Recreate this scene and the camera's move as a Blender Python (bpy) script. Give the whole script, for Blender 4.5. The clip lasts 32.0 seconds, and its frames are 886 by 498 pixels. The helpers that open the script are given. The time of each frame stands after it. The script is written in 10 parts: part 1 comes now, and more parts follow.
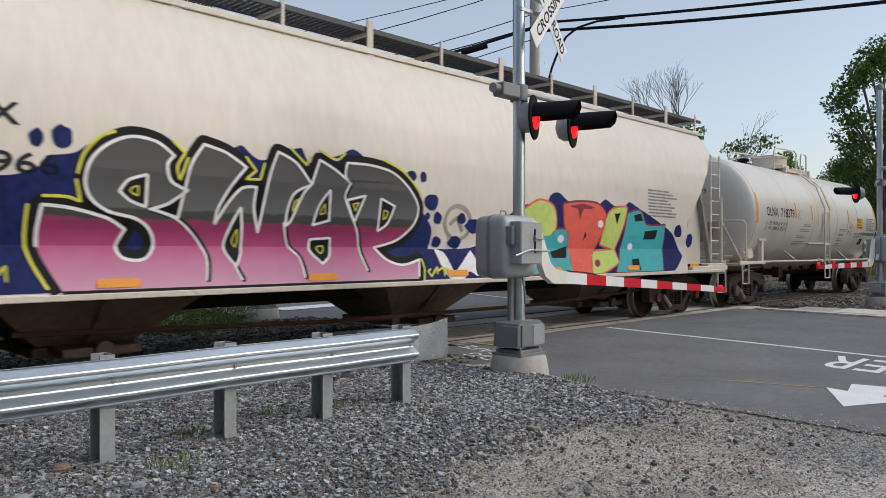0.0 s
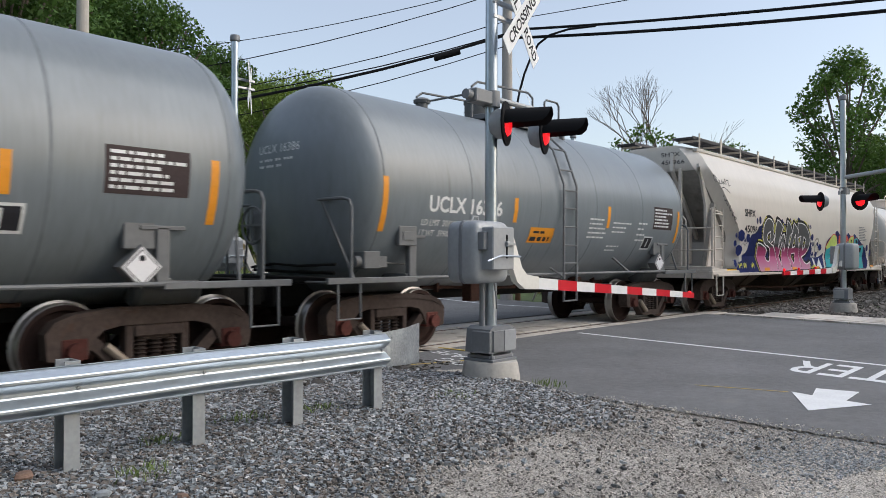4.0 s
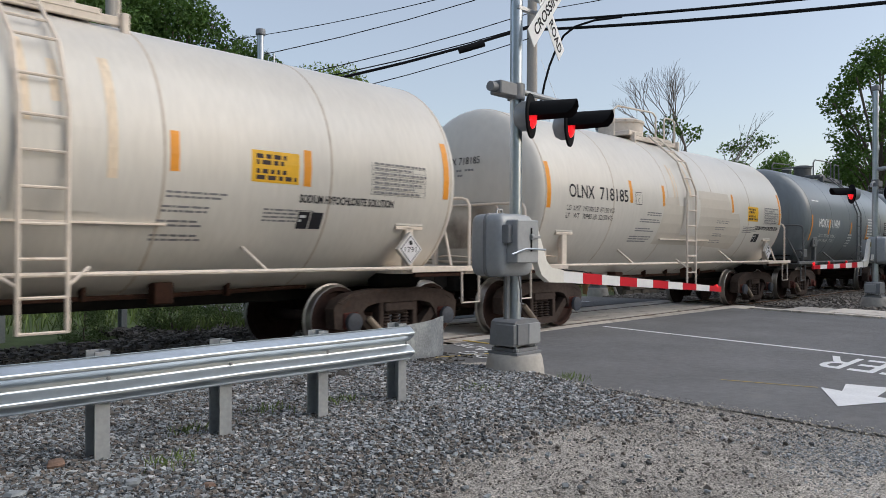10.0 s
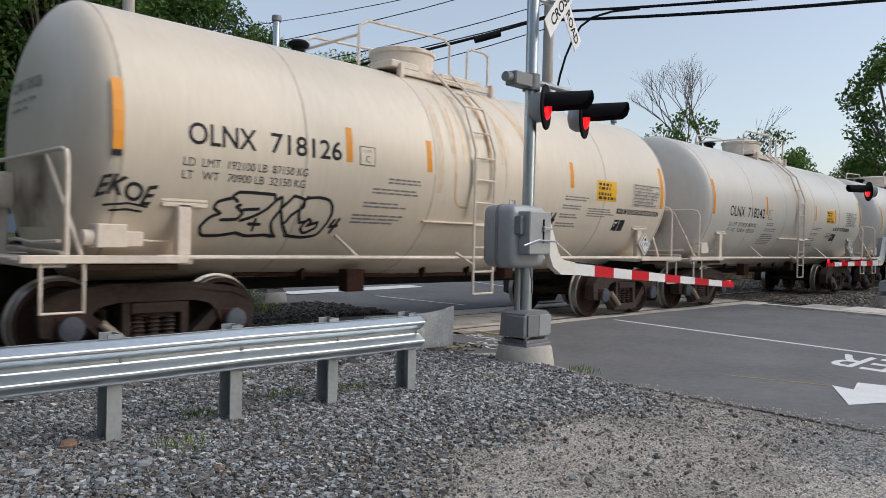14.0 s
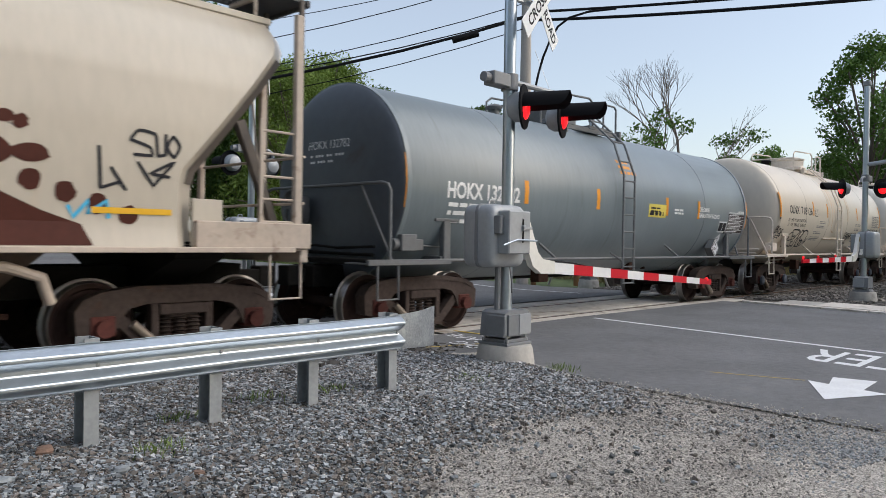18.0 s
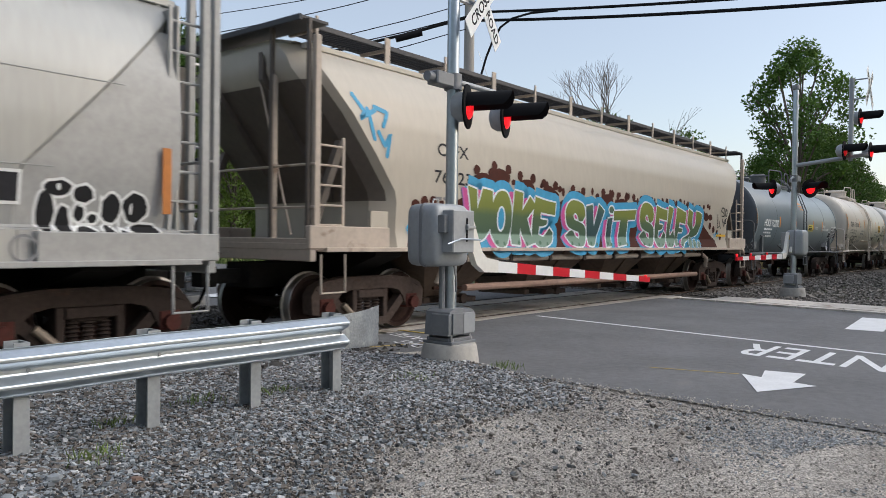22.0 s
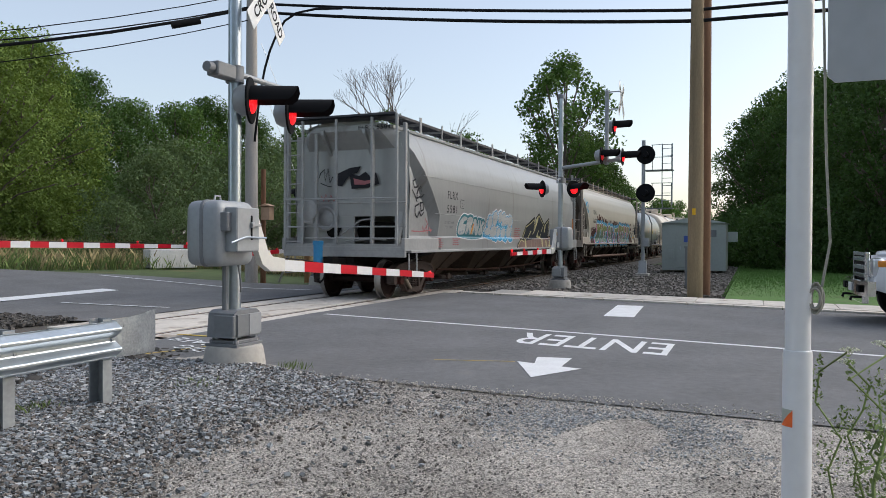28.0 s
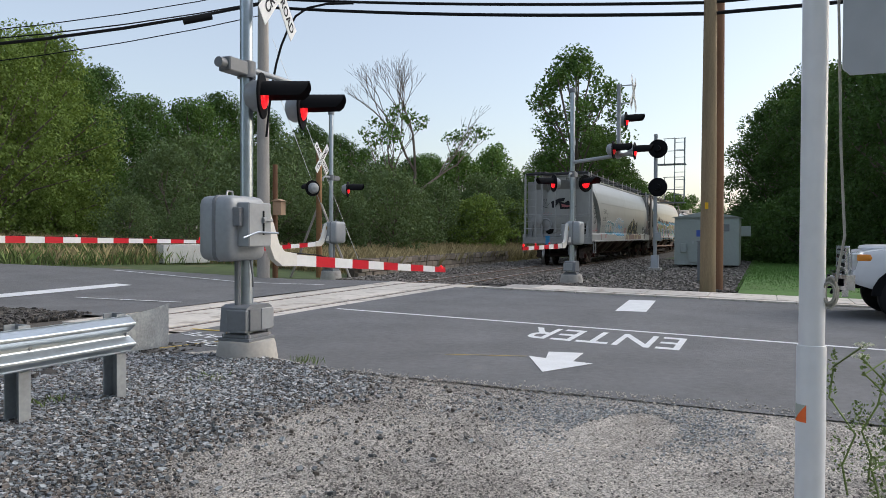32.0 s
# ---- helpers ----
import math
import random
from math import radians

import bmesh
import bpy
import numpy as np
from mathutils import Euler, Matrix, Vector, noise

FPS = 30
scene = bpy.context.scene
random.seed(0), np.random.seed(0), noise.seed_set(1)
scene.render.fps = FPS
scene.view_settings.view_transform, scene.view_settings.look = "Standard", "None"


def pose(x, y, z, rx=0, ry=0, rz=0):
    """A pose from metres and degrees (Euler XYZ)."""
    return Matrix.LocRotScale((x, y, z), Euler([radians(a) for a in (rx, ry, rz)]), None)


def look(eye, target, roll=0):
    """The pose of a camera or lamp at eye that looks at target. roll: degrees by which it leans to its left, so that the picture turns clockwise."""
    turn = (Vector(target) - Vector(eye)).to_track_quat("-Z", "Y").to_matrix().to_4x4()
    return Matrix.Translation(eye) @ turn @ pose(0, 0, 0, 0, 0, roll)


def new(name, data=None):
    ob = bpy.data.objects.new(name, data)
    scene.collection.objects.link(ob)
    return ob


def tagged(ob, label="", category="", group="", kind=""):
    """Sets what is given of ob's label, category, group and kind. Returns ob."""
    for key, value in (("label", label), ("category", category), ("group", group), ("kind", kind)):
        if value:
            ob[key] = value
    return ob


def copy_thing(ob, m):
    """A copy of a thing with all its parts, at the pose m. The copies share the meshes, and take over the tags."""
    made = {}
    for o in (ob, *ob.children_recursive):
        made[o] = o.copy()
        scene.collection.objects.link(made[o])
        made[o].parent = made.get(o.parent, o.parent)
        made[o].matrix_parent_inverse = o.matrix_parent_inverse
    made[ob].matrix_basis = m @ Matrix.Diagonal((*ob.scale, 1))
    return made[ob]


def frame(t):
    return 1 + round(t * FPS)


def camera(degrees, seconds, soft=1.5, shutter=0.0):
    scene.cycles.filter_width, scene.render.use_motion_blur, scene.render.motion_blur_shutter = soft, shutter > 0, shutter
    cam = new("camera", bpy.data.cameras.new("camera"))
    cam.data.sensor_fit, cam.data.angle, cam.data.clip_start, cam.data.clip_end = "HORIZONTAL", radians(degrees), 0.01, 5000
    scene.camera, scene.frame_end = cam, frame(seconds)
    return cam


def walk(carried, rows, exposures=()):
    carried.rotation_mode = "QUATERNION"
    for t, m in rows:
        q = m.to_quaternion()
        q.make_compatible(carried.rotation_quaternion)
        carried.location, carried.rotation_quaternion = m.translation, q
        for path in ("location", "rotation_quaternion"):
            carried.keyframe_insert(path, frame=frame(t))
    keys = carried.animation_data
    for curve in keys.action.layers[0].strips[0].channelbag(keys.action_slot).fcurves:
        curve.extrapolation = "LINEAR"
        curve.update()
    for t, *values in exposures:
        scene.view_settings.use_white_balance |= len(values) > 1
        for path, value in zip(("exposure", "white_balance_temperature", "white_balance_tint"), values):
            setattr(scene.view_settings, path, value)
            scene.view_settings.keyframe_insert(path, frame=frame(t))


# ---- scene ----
cam = camera(61.5, 32.0, soft=0.4, shutter=0.25)
EYE = 1.40
# seconds, yaw, pitch, roll of a camera held at one spot beside the track
PATH = [
    (0.0, -45.90, 0.23, 0.01),
    (0.5, -45.73, 0.25, -0.09),
    (1.0, -45.84, 0.32, -0.15),
    (1.5, -46.34, 0.39, -0.23),
    (2.0, -47.16, 0.51, -0.05),
    (2.5, -47.76, 0.65, 0.01),
    (3.0, -47.97, 0.73, -0.13),
    (3.5, -47.98, 0.70, -0.19),
    (5.5, -48.48, 0.37, -0.34),
    (6.0, -48.54, 0.27, -0.50),
    (6.5, -48.65, 0.24, -0.45),
    (7.0, -48.63, 0.16, -0.29),
    (7.5, -48.33, -0.04, -0.20),
    (8.0, -47.89, -0.65, 0.28),
    (8.5, -47.26, -0.99, 0.19),
    (9.0, -46.59, -0.58, -0.14),
    (9.5, -46.24, -0.17, -0.22),
    (10.0, -46.18, 0.09, -0.30),
    (10.5, -46.29, 0.04, -0.49),
    (11.0, -46.48, -0.13, -0.71),
    (11.5, -46.69, -0.27, -0.78),
    (12.0, -46.69, -0.27, -0.83),
    (12.5, -46.56, -0.20, -0.96),
    (13.0, -46.21, -0.17, -1.16),
    (13.5, -45.79, -0.40, -1.33),
    (14.0, -45.27, -0.70, -1.40),
    (14.5, -44.87, -0.86, -1.48),
    (15.0, -44.64, -0.81, -1.52),
    (15.5, -44.50, -0.57, -1.52),
    (17.5, -46.11, -0.57, -1.25),
    (18.0, -46.82, -0.66, -0.91),
    (18.5, -46.57, -0.73, -0.93),
    (19.0, -46.93, -0.87, -1.14),
    (19.5, -48.01, -1.01, -1.09),
    (20.0, -49.57, -0.91, -1.01),
    (20.5, -50.64, -0.72, -0.95),
    (21.0, -50.98, -0.63, -0.91),
    (21.5, -51.06, -0.66, -0.82),
    (22.0, -51.11, -0.66, -0.72),
    (22.5, -51.16, -0.54, -0.72),
    (23.0, -51.16, -0.36, -0.66),
    (23.5, -51.04, -0.18, -0.78),
    (24.0, -51.76, 0.56, -0.69),
    (24.5, -53.95, 1.22, -0.39),
    (25.0, -57.00, 1.10, -0.54),
    (25.5, -60.89, 0.62, -0.57),
    (26.0, -64.75, 0.11, -0.37),
    (26.5, -67.12, -0.19, -0.20),
    (28.5, -67.37, -0.75, -0.26),
    (29.0, -67.33, -0.72, -0.06),
    (29.5, -67.13, -0.64, -0.07),
    (30.0, -66.93, -0.65, -0.13),
    (30.5, -66.70, -0.70, -0.18),
    (31.0, -66.49, -0.76, -0.27),
    (31.5, -66.47, -0.90, -0.22),
    (32.0, -66.49, -1.10, -0.20),
]
# stops and white balance of the camera, which opens up as it pans to the road
LIGHT = [(0.0, 0.6), (1.0, 0.66), (3.0, 0.86), (6.0, 0.83), (8.0, 0.7), (13.0, 0.6), (15.0, 0.72), (18.0, 0.82), (20.0, 0.8), (24.0, 0.78), (26.0, 0.78), (28.5, 0.86), (32.0, 0.82)]
walk(cam, [(t, pose(0, 0, EYE, 90 + pitch, roll, yaw)) for t, yaw, pitch, roll in PATH], [(t, e, 6600, 9.5) for t, e in LIGHT])

# ---------- sky and light: hazy evening sky, soft light from behind the camera ----------
world = bpy.data.worlds.new("dusk_sky")
scene.world = world
world.use_nodes = True
wn = world.node_tree.nodes
sky = wn.new("ShaderNodeTexSky")
sky.sky_type, sky.sun_disc = "NISHITA", False
sky.sun_elevation, sky.sun_rotation = radians(27), radians(142)
sky.air_density, sky.dust_density, sky.ozone_density = 1.0, 2.0, 1.5
wn["Background"].inputs["Strength"].default_value = 0.085
world.node_tree.links.new(sky.outputs[0], wn["Background"].inputs["Color"])
# thin even haze over the whole dome
haze, both = wn.new("ShaderNodeBackground"), wn.new("ShaderNodeAddShader")
haze.inputs["Color"].default_value, haze.inputs["Strength"].default_value = (0.97, 0.965, 0.99, 1), 0.165
world.node_tree.links.new(wn["Background"].outputs[0], both.inputs[0])
world.node_tree.links.new(haze.outputs[0], both.inputs[1])
world.node_tree.links.new(both.outputs[0], wn["World Output"].inputs["Surface"])
sun_data = bpy.data.lights.new("low_sun", "SUN")
sun_data.energy, sun_data.angle, sun_data.color = 0.9, radians(50), (0.995, 0.985, 0.97)
sun = new("low_sun", sun_data)
sun.matrix_world = look((20, -25, 38), (0, 0, 0))

# ---------- materials ----------
MATS = {}


def mat(name, color, rough=0.6, metal=0.0, vary=0.12, scale=6.0, bump=0.0, bscale=60.0, second=None, spot=0.0, stretch=(1, 1, 1), island=0.0, emit=0.0, obj=0.0, coat=0.0):
    """Procedural surface: base colour with stains at two scales, fine relief; second and spot: a second colour in patches."""
    if name in MATS:
        return MATS[name]
    m = bpy.data.materials.new(name)
    MATS[name] = m
    m.use_nodes = True
    N, L = m.node_tree.nodes, m.node_tree.links
    b = N["Principled BSDF"]
    b.inputs["Roughness"].default_value, b.inputs["Metallic"].default_value = rough, metal
    b.inputs["Coat Weight"].default_value = coat
    b.inputs["Specular IOR Level"].default_value = 0.12 if sum(color[:3]) < 0.16 else 0.5
    tc = N.new("ShaderNodeTexCoord")
    mp = N.new("ShaderNodeMapping")
    mp.inputs["Scale"].default_value = stretch
    L.new(tc.outputs["Object"], mp.inputs["Vector"])

    def noise_tex(s, detail, offset=0.0):
        n = N.new("ShaderNodeTexNoise")
        n.inputs["Scale"].default_value, n.inputs["Detail"].default_value = s, detail
        n.inputs["Distortion"].default_value = offset
        L.new(mp.outputs[0], n.inputs["Vector"])
        return n

    big, fine = noise_tex(scale * 0.18, 3), noise_tex(scale * 2.2, 5)
    add = N.new("ShaderNodeMath")
    add.operation = "ADD"
    L.new(big.outputs["Fac"], add.inputs[0])
    L.new(fine.outputs["Fac"], add.inputs[1])
    rng = N.new("ShaderNodeMapRange")
    rng.inputs["From Min"].default_value, rng.inputs["From Max"].default_value = 0.7, 1.3
    rng.inputs["To Min"].default_value, rng.inputs["To Max"].default_value = 1 - vary, 1 + vary
    L.new(add.outputs[0], rng.inputs["Value"])
    value = rng.outputs[0]
    for amount, info, sock in ((island, "ShaderNodeNewGeometry", "Random Per Island"), (obj, "ShaderNodeObjectInfo", "Random")):
        if amount:
            i = N.new(info)
            r2 = N.new("ShaderNodeMapRange")
            r2.inputs["To Min"].default_value, r2.inputs["To Max"].default_value = 1 - amount, 1 + amount
            L.new(i.outputs[sock], r2.inputs["Value"])
            mu = N.new("ShaderNodeMath")
            mu.operation = "MULTIPLY"
            L.new(value, mu.inputs[0])
            L.new(r2.outputs[0], mu.inputs[1])
            value = mu.outputs[0]
    mix = N.new("ShaderNodeVectorMath")
    mix.operation = "SCALE"
    mix.inputs[0].default_value = color[:3]
    L.new(value, mix.inputs["Scale"])
    out = mix.outputs[0]
    if second is not None:
        patch = noise_tex(scale * 0.45, 6, 0.4)
        ramp = N.new("ShaderNodeMapRange")
        ramp.inputs["From Min"].default_value, ramp.inputs["From Max"].default_value = 0.62 - spot, 0.74 - spot
        L.new(patch.outputs["Fac"], ramp.inputs["Value"])
        mx = N.new("ShaderNodeMix")
        mx.data_type = "RGBA"
        L.new(ramp.outputs[0], mx.inputs["Factor"])
        L.new(out, mx.inputs["A"])
        mx.inputs["B"].default_value = (*second[:3], 1)
        out = mx.outputs["Result"]
    L.new(out, b.inputs["Base Color"])
    rr = N.new("ShaderNodeMapRange")
    rr.inputs["To Min"].default_value, rr.inputs["To Max"].default_value = max(0.02, rough - 0.05), min(1, rough + 0.05)
    L.new(fine.outputs["Fac"], rr.inputs["Value"])
    L.new(rr.outputs[0], b.inputs["Roughness"])
    if bump:
        bn = noise_tex(bscale, 4)
        bp = N.new("ShaderNodeBump")
        bp.inputs["Strength"].default_value, bp.inputs["Distance"].default_value = bump, 0.01
        L.new(bn.outputs["Fac"], bp.inputs["Height"])
        L.new(bp.outputs[0], b.inputs["Normal"])
    if emit:
        b.inputs["Emission Color"].default_value = (*color[:3], 1)
        b.inputs["Emission Strength"].default_value = emit
    return m


steel = mat("galvanized_steel", (0.42, 0.44, 0.47), 0.42, 0.8, 0.14, 14)
bright_steel = mat("polished_aluminium", (0.47, 0.525, 0.58), 0.34, 0.9, 0.08, 10)
alu_paint = mat("silver_painted_casting", (0.35, 0.37, 0.39), 0.5, 0.3, 0.08, 9, 0.08, 120)
alu_dark = mat("weathered_grey_casting", (0.2, 0.21, 0.225), 0.55, 0.2, 0.1, 9, 0.08, 120)
arm_white = mat("white_enamel", (0.75, 0.73, 0.68), 0.4, 0, 0.06, 9)
red_sheet = mat("red_reflective_sheet", (0.6, 0.008, 0.024), 0.35, 0, 0.05, 9)
white_sheet = mat("white_reflective_sheet", (0.8, 0.8, 0.8), 0.35, 0, 0.04, 9)
black_paint = mat("matt_black_paint", (0.008, 0.0085, 0.01), 0.75, 0, 0.1, 9)
letter_black = mat("black_stencil_paint", (0.03, 0.03, 0.035), 0.6, 0, 0.15, 9)
letter_white = mat("white_stencil_paint", (0.72, 0.73, 0.73), 0.6, 0, 0.1, 9)
lamp_red = mat("lit_red_signal_lens", (1.0, 0.012, 0.02), 0.3, emit=1.1)
lamp_dim = mat("half_lit_red_signal_lens", (0.8, 0.012, 0.02), 0.3, emit=0.25)
concrete = mat("cast_concrete", (0.42, 0.40, 0.37), 0.85, 0, 0.14, 7, 0.25, 90, second=(0.3, 0.28, 0.26), spot=0.02)
pale_concrete = mat("pale_crossing_concrete", (0.6, 0.555, 0.5), 0.85, 0, 0.16, 5, 0.25, 80, second=(0.32, 0.27, 0.22), spot=0.05, obj=0.08)
asphalt = mat("worn_asphalt", (0.15, 0.151, 0.155), 0.85, 0, 0.2, 5, 0.6, 160, second=(0.185, 0.183, 0.18), spot=-0.02)
road_paint = mat("road_marking_paint", (0.74, 0.75, 0.76), 0.7, 0, 0.1, 20, 0.2, 140)
yellow_paint = mat("ochre_road_mark", (0.5, 0.36, 0.08), 0.8, 0, 0.15, 20)
rust = mat("brown_rusty_steel", (0.05, 0.025, 0.018), 0.8, 0.1, 0.3, 8, 0.3, 60, second=(0.035, 0.024, 0.02), spot=0.05)
truck_steel = mat("grimy_brown_cast_steel", (0.065, 0.049, 0.043), 0.75, 0.0, 0.3, 8, 0.25, 50, second=(0.08, 0.048, 0.036), spot=0.0, obj=0.35)
grime = mat("black_grimy_underframe", (0.014, 0.013, 0.012), 0.85, 0.0, 0.3, 8)
tread = mat("worn_wheel_tread", (0.36, 0.345, 0.33), 0.4, 0.9, 0.1, 9)
wheel_mat = mat("dark_rusty_wheel", (0.036, 0.021, 0.018), 0.7, 0.0, 0.25, 9, obj=0.4)
cap_red = mat("red_brown_bearing_iron", (0.085, 0.03, 0.025), 0.7, 0.0, 0.25, 9, 0.2, 60, second=(0.06, 0.035, 0.028), spot=0.0, obj=0.4)
rail_side = mat("rusty_rail", (0.12, 0.07, 0.045), 0.75, 0.3, 0.2, 9)
timber = mat("weathered_tie_timber", (0.085, 0.065, 0.05), 0.9, 0, 0.3, 6, 0.5, 40, stretch=(1, 6, 6), obj=0.25)
pole_wood = mat("weathered_pole_wood", (0.27, 0.2, 0.12), 0.85, 0, 0.22, 10, 0.5, 30, stretch=(6, 6, 0.5))
pole_brown = mat("brown_pole_wood", (0.2, 0.1, 0.055), 0.85, 0, 0.22, 10, 0.5, 30, stretch=(6, 6, 0.5))
pole_pale = mat("grey_pole_wood", (0.4, 0.37, 0.34), 0.85, 0, 0.15, 10, 0.4, 30, stretch=(6, 6, 0.5))
rubber = mat("black_rubber", (0.02, 0.02, 0.021), 0.7)
cable_black = mat("black_cable", (0.012, 0.012, 0.014), 0.6)
grass_mat = mat("mown_grass", (0.085, 0.18, 0.035), 0.9, 0, 0.25, 4, 0.6, 60, second=(0.1, 0.16, 0.045), spot=0.1)
dry_grass = mat("dry_grass", (0.38, 0.31, 0.16), 0.9, 0, 0.25, 4, island=0.35)
weed_green = mat("weed_leaves", (0.14, 0.2, 0.055), 0.7, island=0.35)
cyan_paint = mat("cyan_spray_paint", (0.05, 0.42, 0.68), 0.55, 0, 0.15, 9)
glass = mat("dark_car_glass", (0.02, 0.025, 0.03), 0.08, 0, 0.02, 4, coat=0.6)
chrome = mat("chrome", (0.75, 0.76, 0.78), 0.15, 1.0, 0.03)
car_white = mat("white_car_paint", (0.78, 0.79, 0.82), 0.3, 0, 0.03, 3, coat=0.5)
car_silver = mat("silver_blue_car_paint", (0.18, 0.22, 0.3), 0.3, 0.3, 0.03, 3, coat=0.5)
orange_sheet = mat("orange_reflective_strip", (0.75, 0.29, 0.015), 0.5, 0, 0.08, 9)
yellow_sheet = mat("yellow_sticker", (0.75, 0.42, 0.01), 0.5, 0, 0.08, 9)

# ---------- mesh helpers ----------


class Geo:
    """Collects points and faces of one mesh."""

    def __init__(self):
        self.v, self.f = [], []

    def add(self, pts, faces):
        k = len(self.v)
        self.v += [tuple(p) for p in pts]
        self.f += [tuple(i + k for i in q) for q in faces]
        return self

    def box(self, x, y, z, sx, sy, sz, turn=None):
        """Block with slightly cut edges, centred at x, y, z."""
        c = min(sx, sy, sz) * 0.12
        c = min(c, 0.012)
        pts = []
        for axis in range(3):
            for a in (-1, 1):
                for b, d in ((-1, -1), (1, -1), (1, 1), (-1, 1)):
                    q = [0, 0, 0]
                    half = (sx / 2, sy / 2, sz / 2)
                    o1, o2 = (axis + 1) % 3, (axis + 2) % 3
                    q[axis] = a * half[axis]
                    q[o1], q[o2] = b * (half[o1] - c), d * (half[o2] - c)
                    pts.append(q)
        faces = []
        for axis in range(3):
            for a in range(2):
                i = axis * 8 + a * 4
                faces.append((i, i + 1, i + 2, i + 3) if a else (i + 3, i + 2, i + 1, i))
        key = {}
        for i, q in enumerate(pts):
            s = tuple(1 if w > 0 else -1 for w in q)
            key.setdefault(s, {})[i // 8] = i
        for s, d in key.items():
            tri = (d[0], d[1], d[2])
            faces.append(tri if s[0] * s[1] * s[2] > 0 else tri[::-1])
        for axis in range(3):
            o1, o2 = (axis + 1) % 3, (axis + 2) % 3
            for b in (-1, 1):
                for d in (-1, 1):
                    lo, hi = [0, 0, 0], [0, 0, 0]
                    lo[axis], hi[axis] = -1, 1
                    lo[o1] = hi[o1] = b
                    lo[o2] = hi[o2] = d
                    lo, hi = key[tuple(lo)], key[tuple(hi)]
                    q = (lo[o1], hi[o1], hi[o2], lo[o2])
                    faces.append(q[::-1] if b * d > 0 else q)
        if turn is not None:
            pts = [turn @ Vector(q) for q in pts]
        return self.add([(q[0] + x, q[1] + y, q[2] + z) for q in pts], faces)

    def cyl(self, a, b, r, r2=None, n=12, cap=True):
        a, b = Vector(a), Vector(b)
        r2 = r if r2 is None else r2
        w = (b - a).normalized()
        u = w.orthogonal().normalized()
        s = w.cross(u)
        pts = []
        for c, rad in ((a, r), (b, r2)):
            for k in range(n):
                t = 2 * math.pi * k / n
                pts.append(c + (u * math.cos(t) + s * math.sin(t)) * rad)
        faces = [(k, (k + 1) % n, n + (k + 1) % n, n + k) for k in range(n)]
        if cap:
            faces += [tuple(range(n - 1, -1, -1)), tuple(range(n, 2 * n))]
        return self.add(pts, faces)

    def tube(self, path, r, n=8):
        """Round bar along a path, with mitred bends."""
        path = [Vector(p) for p in path]
        rings = []
        up = None
        for i, p in enumerate(path):
            a = (p - path[i - 1]).normalized() if i else None
            b = (path[i + 1] - p).normalized() if i < len(path) - 1 else None
            d = ((a or b) + (b or a)).normalized()
            k = 1.0
            if a and b:
                k = 1 / max(0.5, math.cos(a.angle(b) / 2))
            if up is None:
                up = d.orthogonal().normalized()
            up = (up - d * up.dot(d)).normalized()
            s = d.cross(up)
            rings.append([p + (up * math.cos(2 * math.pi * j / n) + s * math.sin(2 * math.pi * j / n)) * r for j in range(n)])
        pts = [q for ring in rings for q in ring]
        faces = [(i * n + j, i * n + (j + 1) % n, (i + 1) * n + (j + 1) % n, (i + 1) * n + j) for i in range(len(path) - 1) for j in range(n)]
        faces += [tuple(range(n - 1, -1, -1)), tuple(range(len(pts) - n, len(pts)))]
        return self.add(pts, faces)

    def lathe(self, rows, centre=(0, 0, 0), axis="x", n=40):
        """Turned body: rows of (along, radius)."""
        pts, c = [], Vector(centre)
        for along, r in rows:
            for k in range(n):
                t = 2 * math.pi * k / n
                a, b = r * math.cos(t), r * math.sin(t)
                pts.append(c + Vector({"x": (along, a, b), "y": (b, along, a), "z": (a, b, along)}[axis]))
        m = len(rows)
        faces = [(i * n + k, i * n + (k + 1) % n, (i + 1) * n + (k + 1) % n, (i + 1) * n + k) for i in range(m - 1) for k in range(n)]
        faces += [tuple(range(n - 1, -1, -1)), tuple(range((m - 1) * n, m * n))]
        return self.add(pts, faces)

    def prism(self, poly, a, b, axis="y"):
        """Flat outline pushed from a to b along an axis; the outline lies in the two other axes."""
        n = len(poly)
        area = sum(poly[i][0] * poly[(i + 1) % n][1] - poly[(i + 1) % n][0] * poly[i][1] for i in range(n))
        if (area > 0) == (axis == "y"):
            poly = poly[::-1]
        put = {"x": lambda p, w: (w, p[0], p[1]), "y": lambda p, w: (p[0], w, p[1]), "z": lambda p, w: (p[0], p[1], w)}[axis]
        pts = [put(p, a) for p in poly] + [put(p, b) for p in poly]
        faces = [tuple(range(n - 1, -1, -1)), tuple(range(n, 2 * n))] + [(i, (i + 1) % n, n + (i + 1) % n, n + i) for i in range(n)]
        return self.add(pts, faces)

    def grid(self, rows):
        """Sheet through rows of points."""
        m = len(rows[0])
        return self.add([p for r in rows for p in r], [(i * m + j, i * m + j + 1, (i + 1) * m + j + 1, (i + 1) * m + j) for i in range(len(rows) - 1) for j in range(m - 1)])

    def pillow(self, x, y, z, sx, sy, sz, e=0.3, n=20):
        """Block with well rounded edges and corners."""
        def f(w):
            return math.copysign(abs(w) ** e, w)
        pts, m = [], n // 2
        for i in range(m + 1):
            b = -math.pi / 2 + math.pi * i / m
            for k in range(n):
                a = 2 * math.pi * (k + 0.5) / n
                pts.append((x + sx / 2 * f(math.cos(b)) * f(math.cos(a)), y + sy / 2 * f(math.cos(b)) * f(math.sin(a)), z + sz / 2 * f(math.sin(b))))
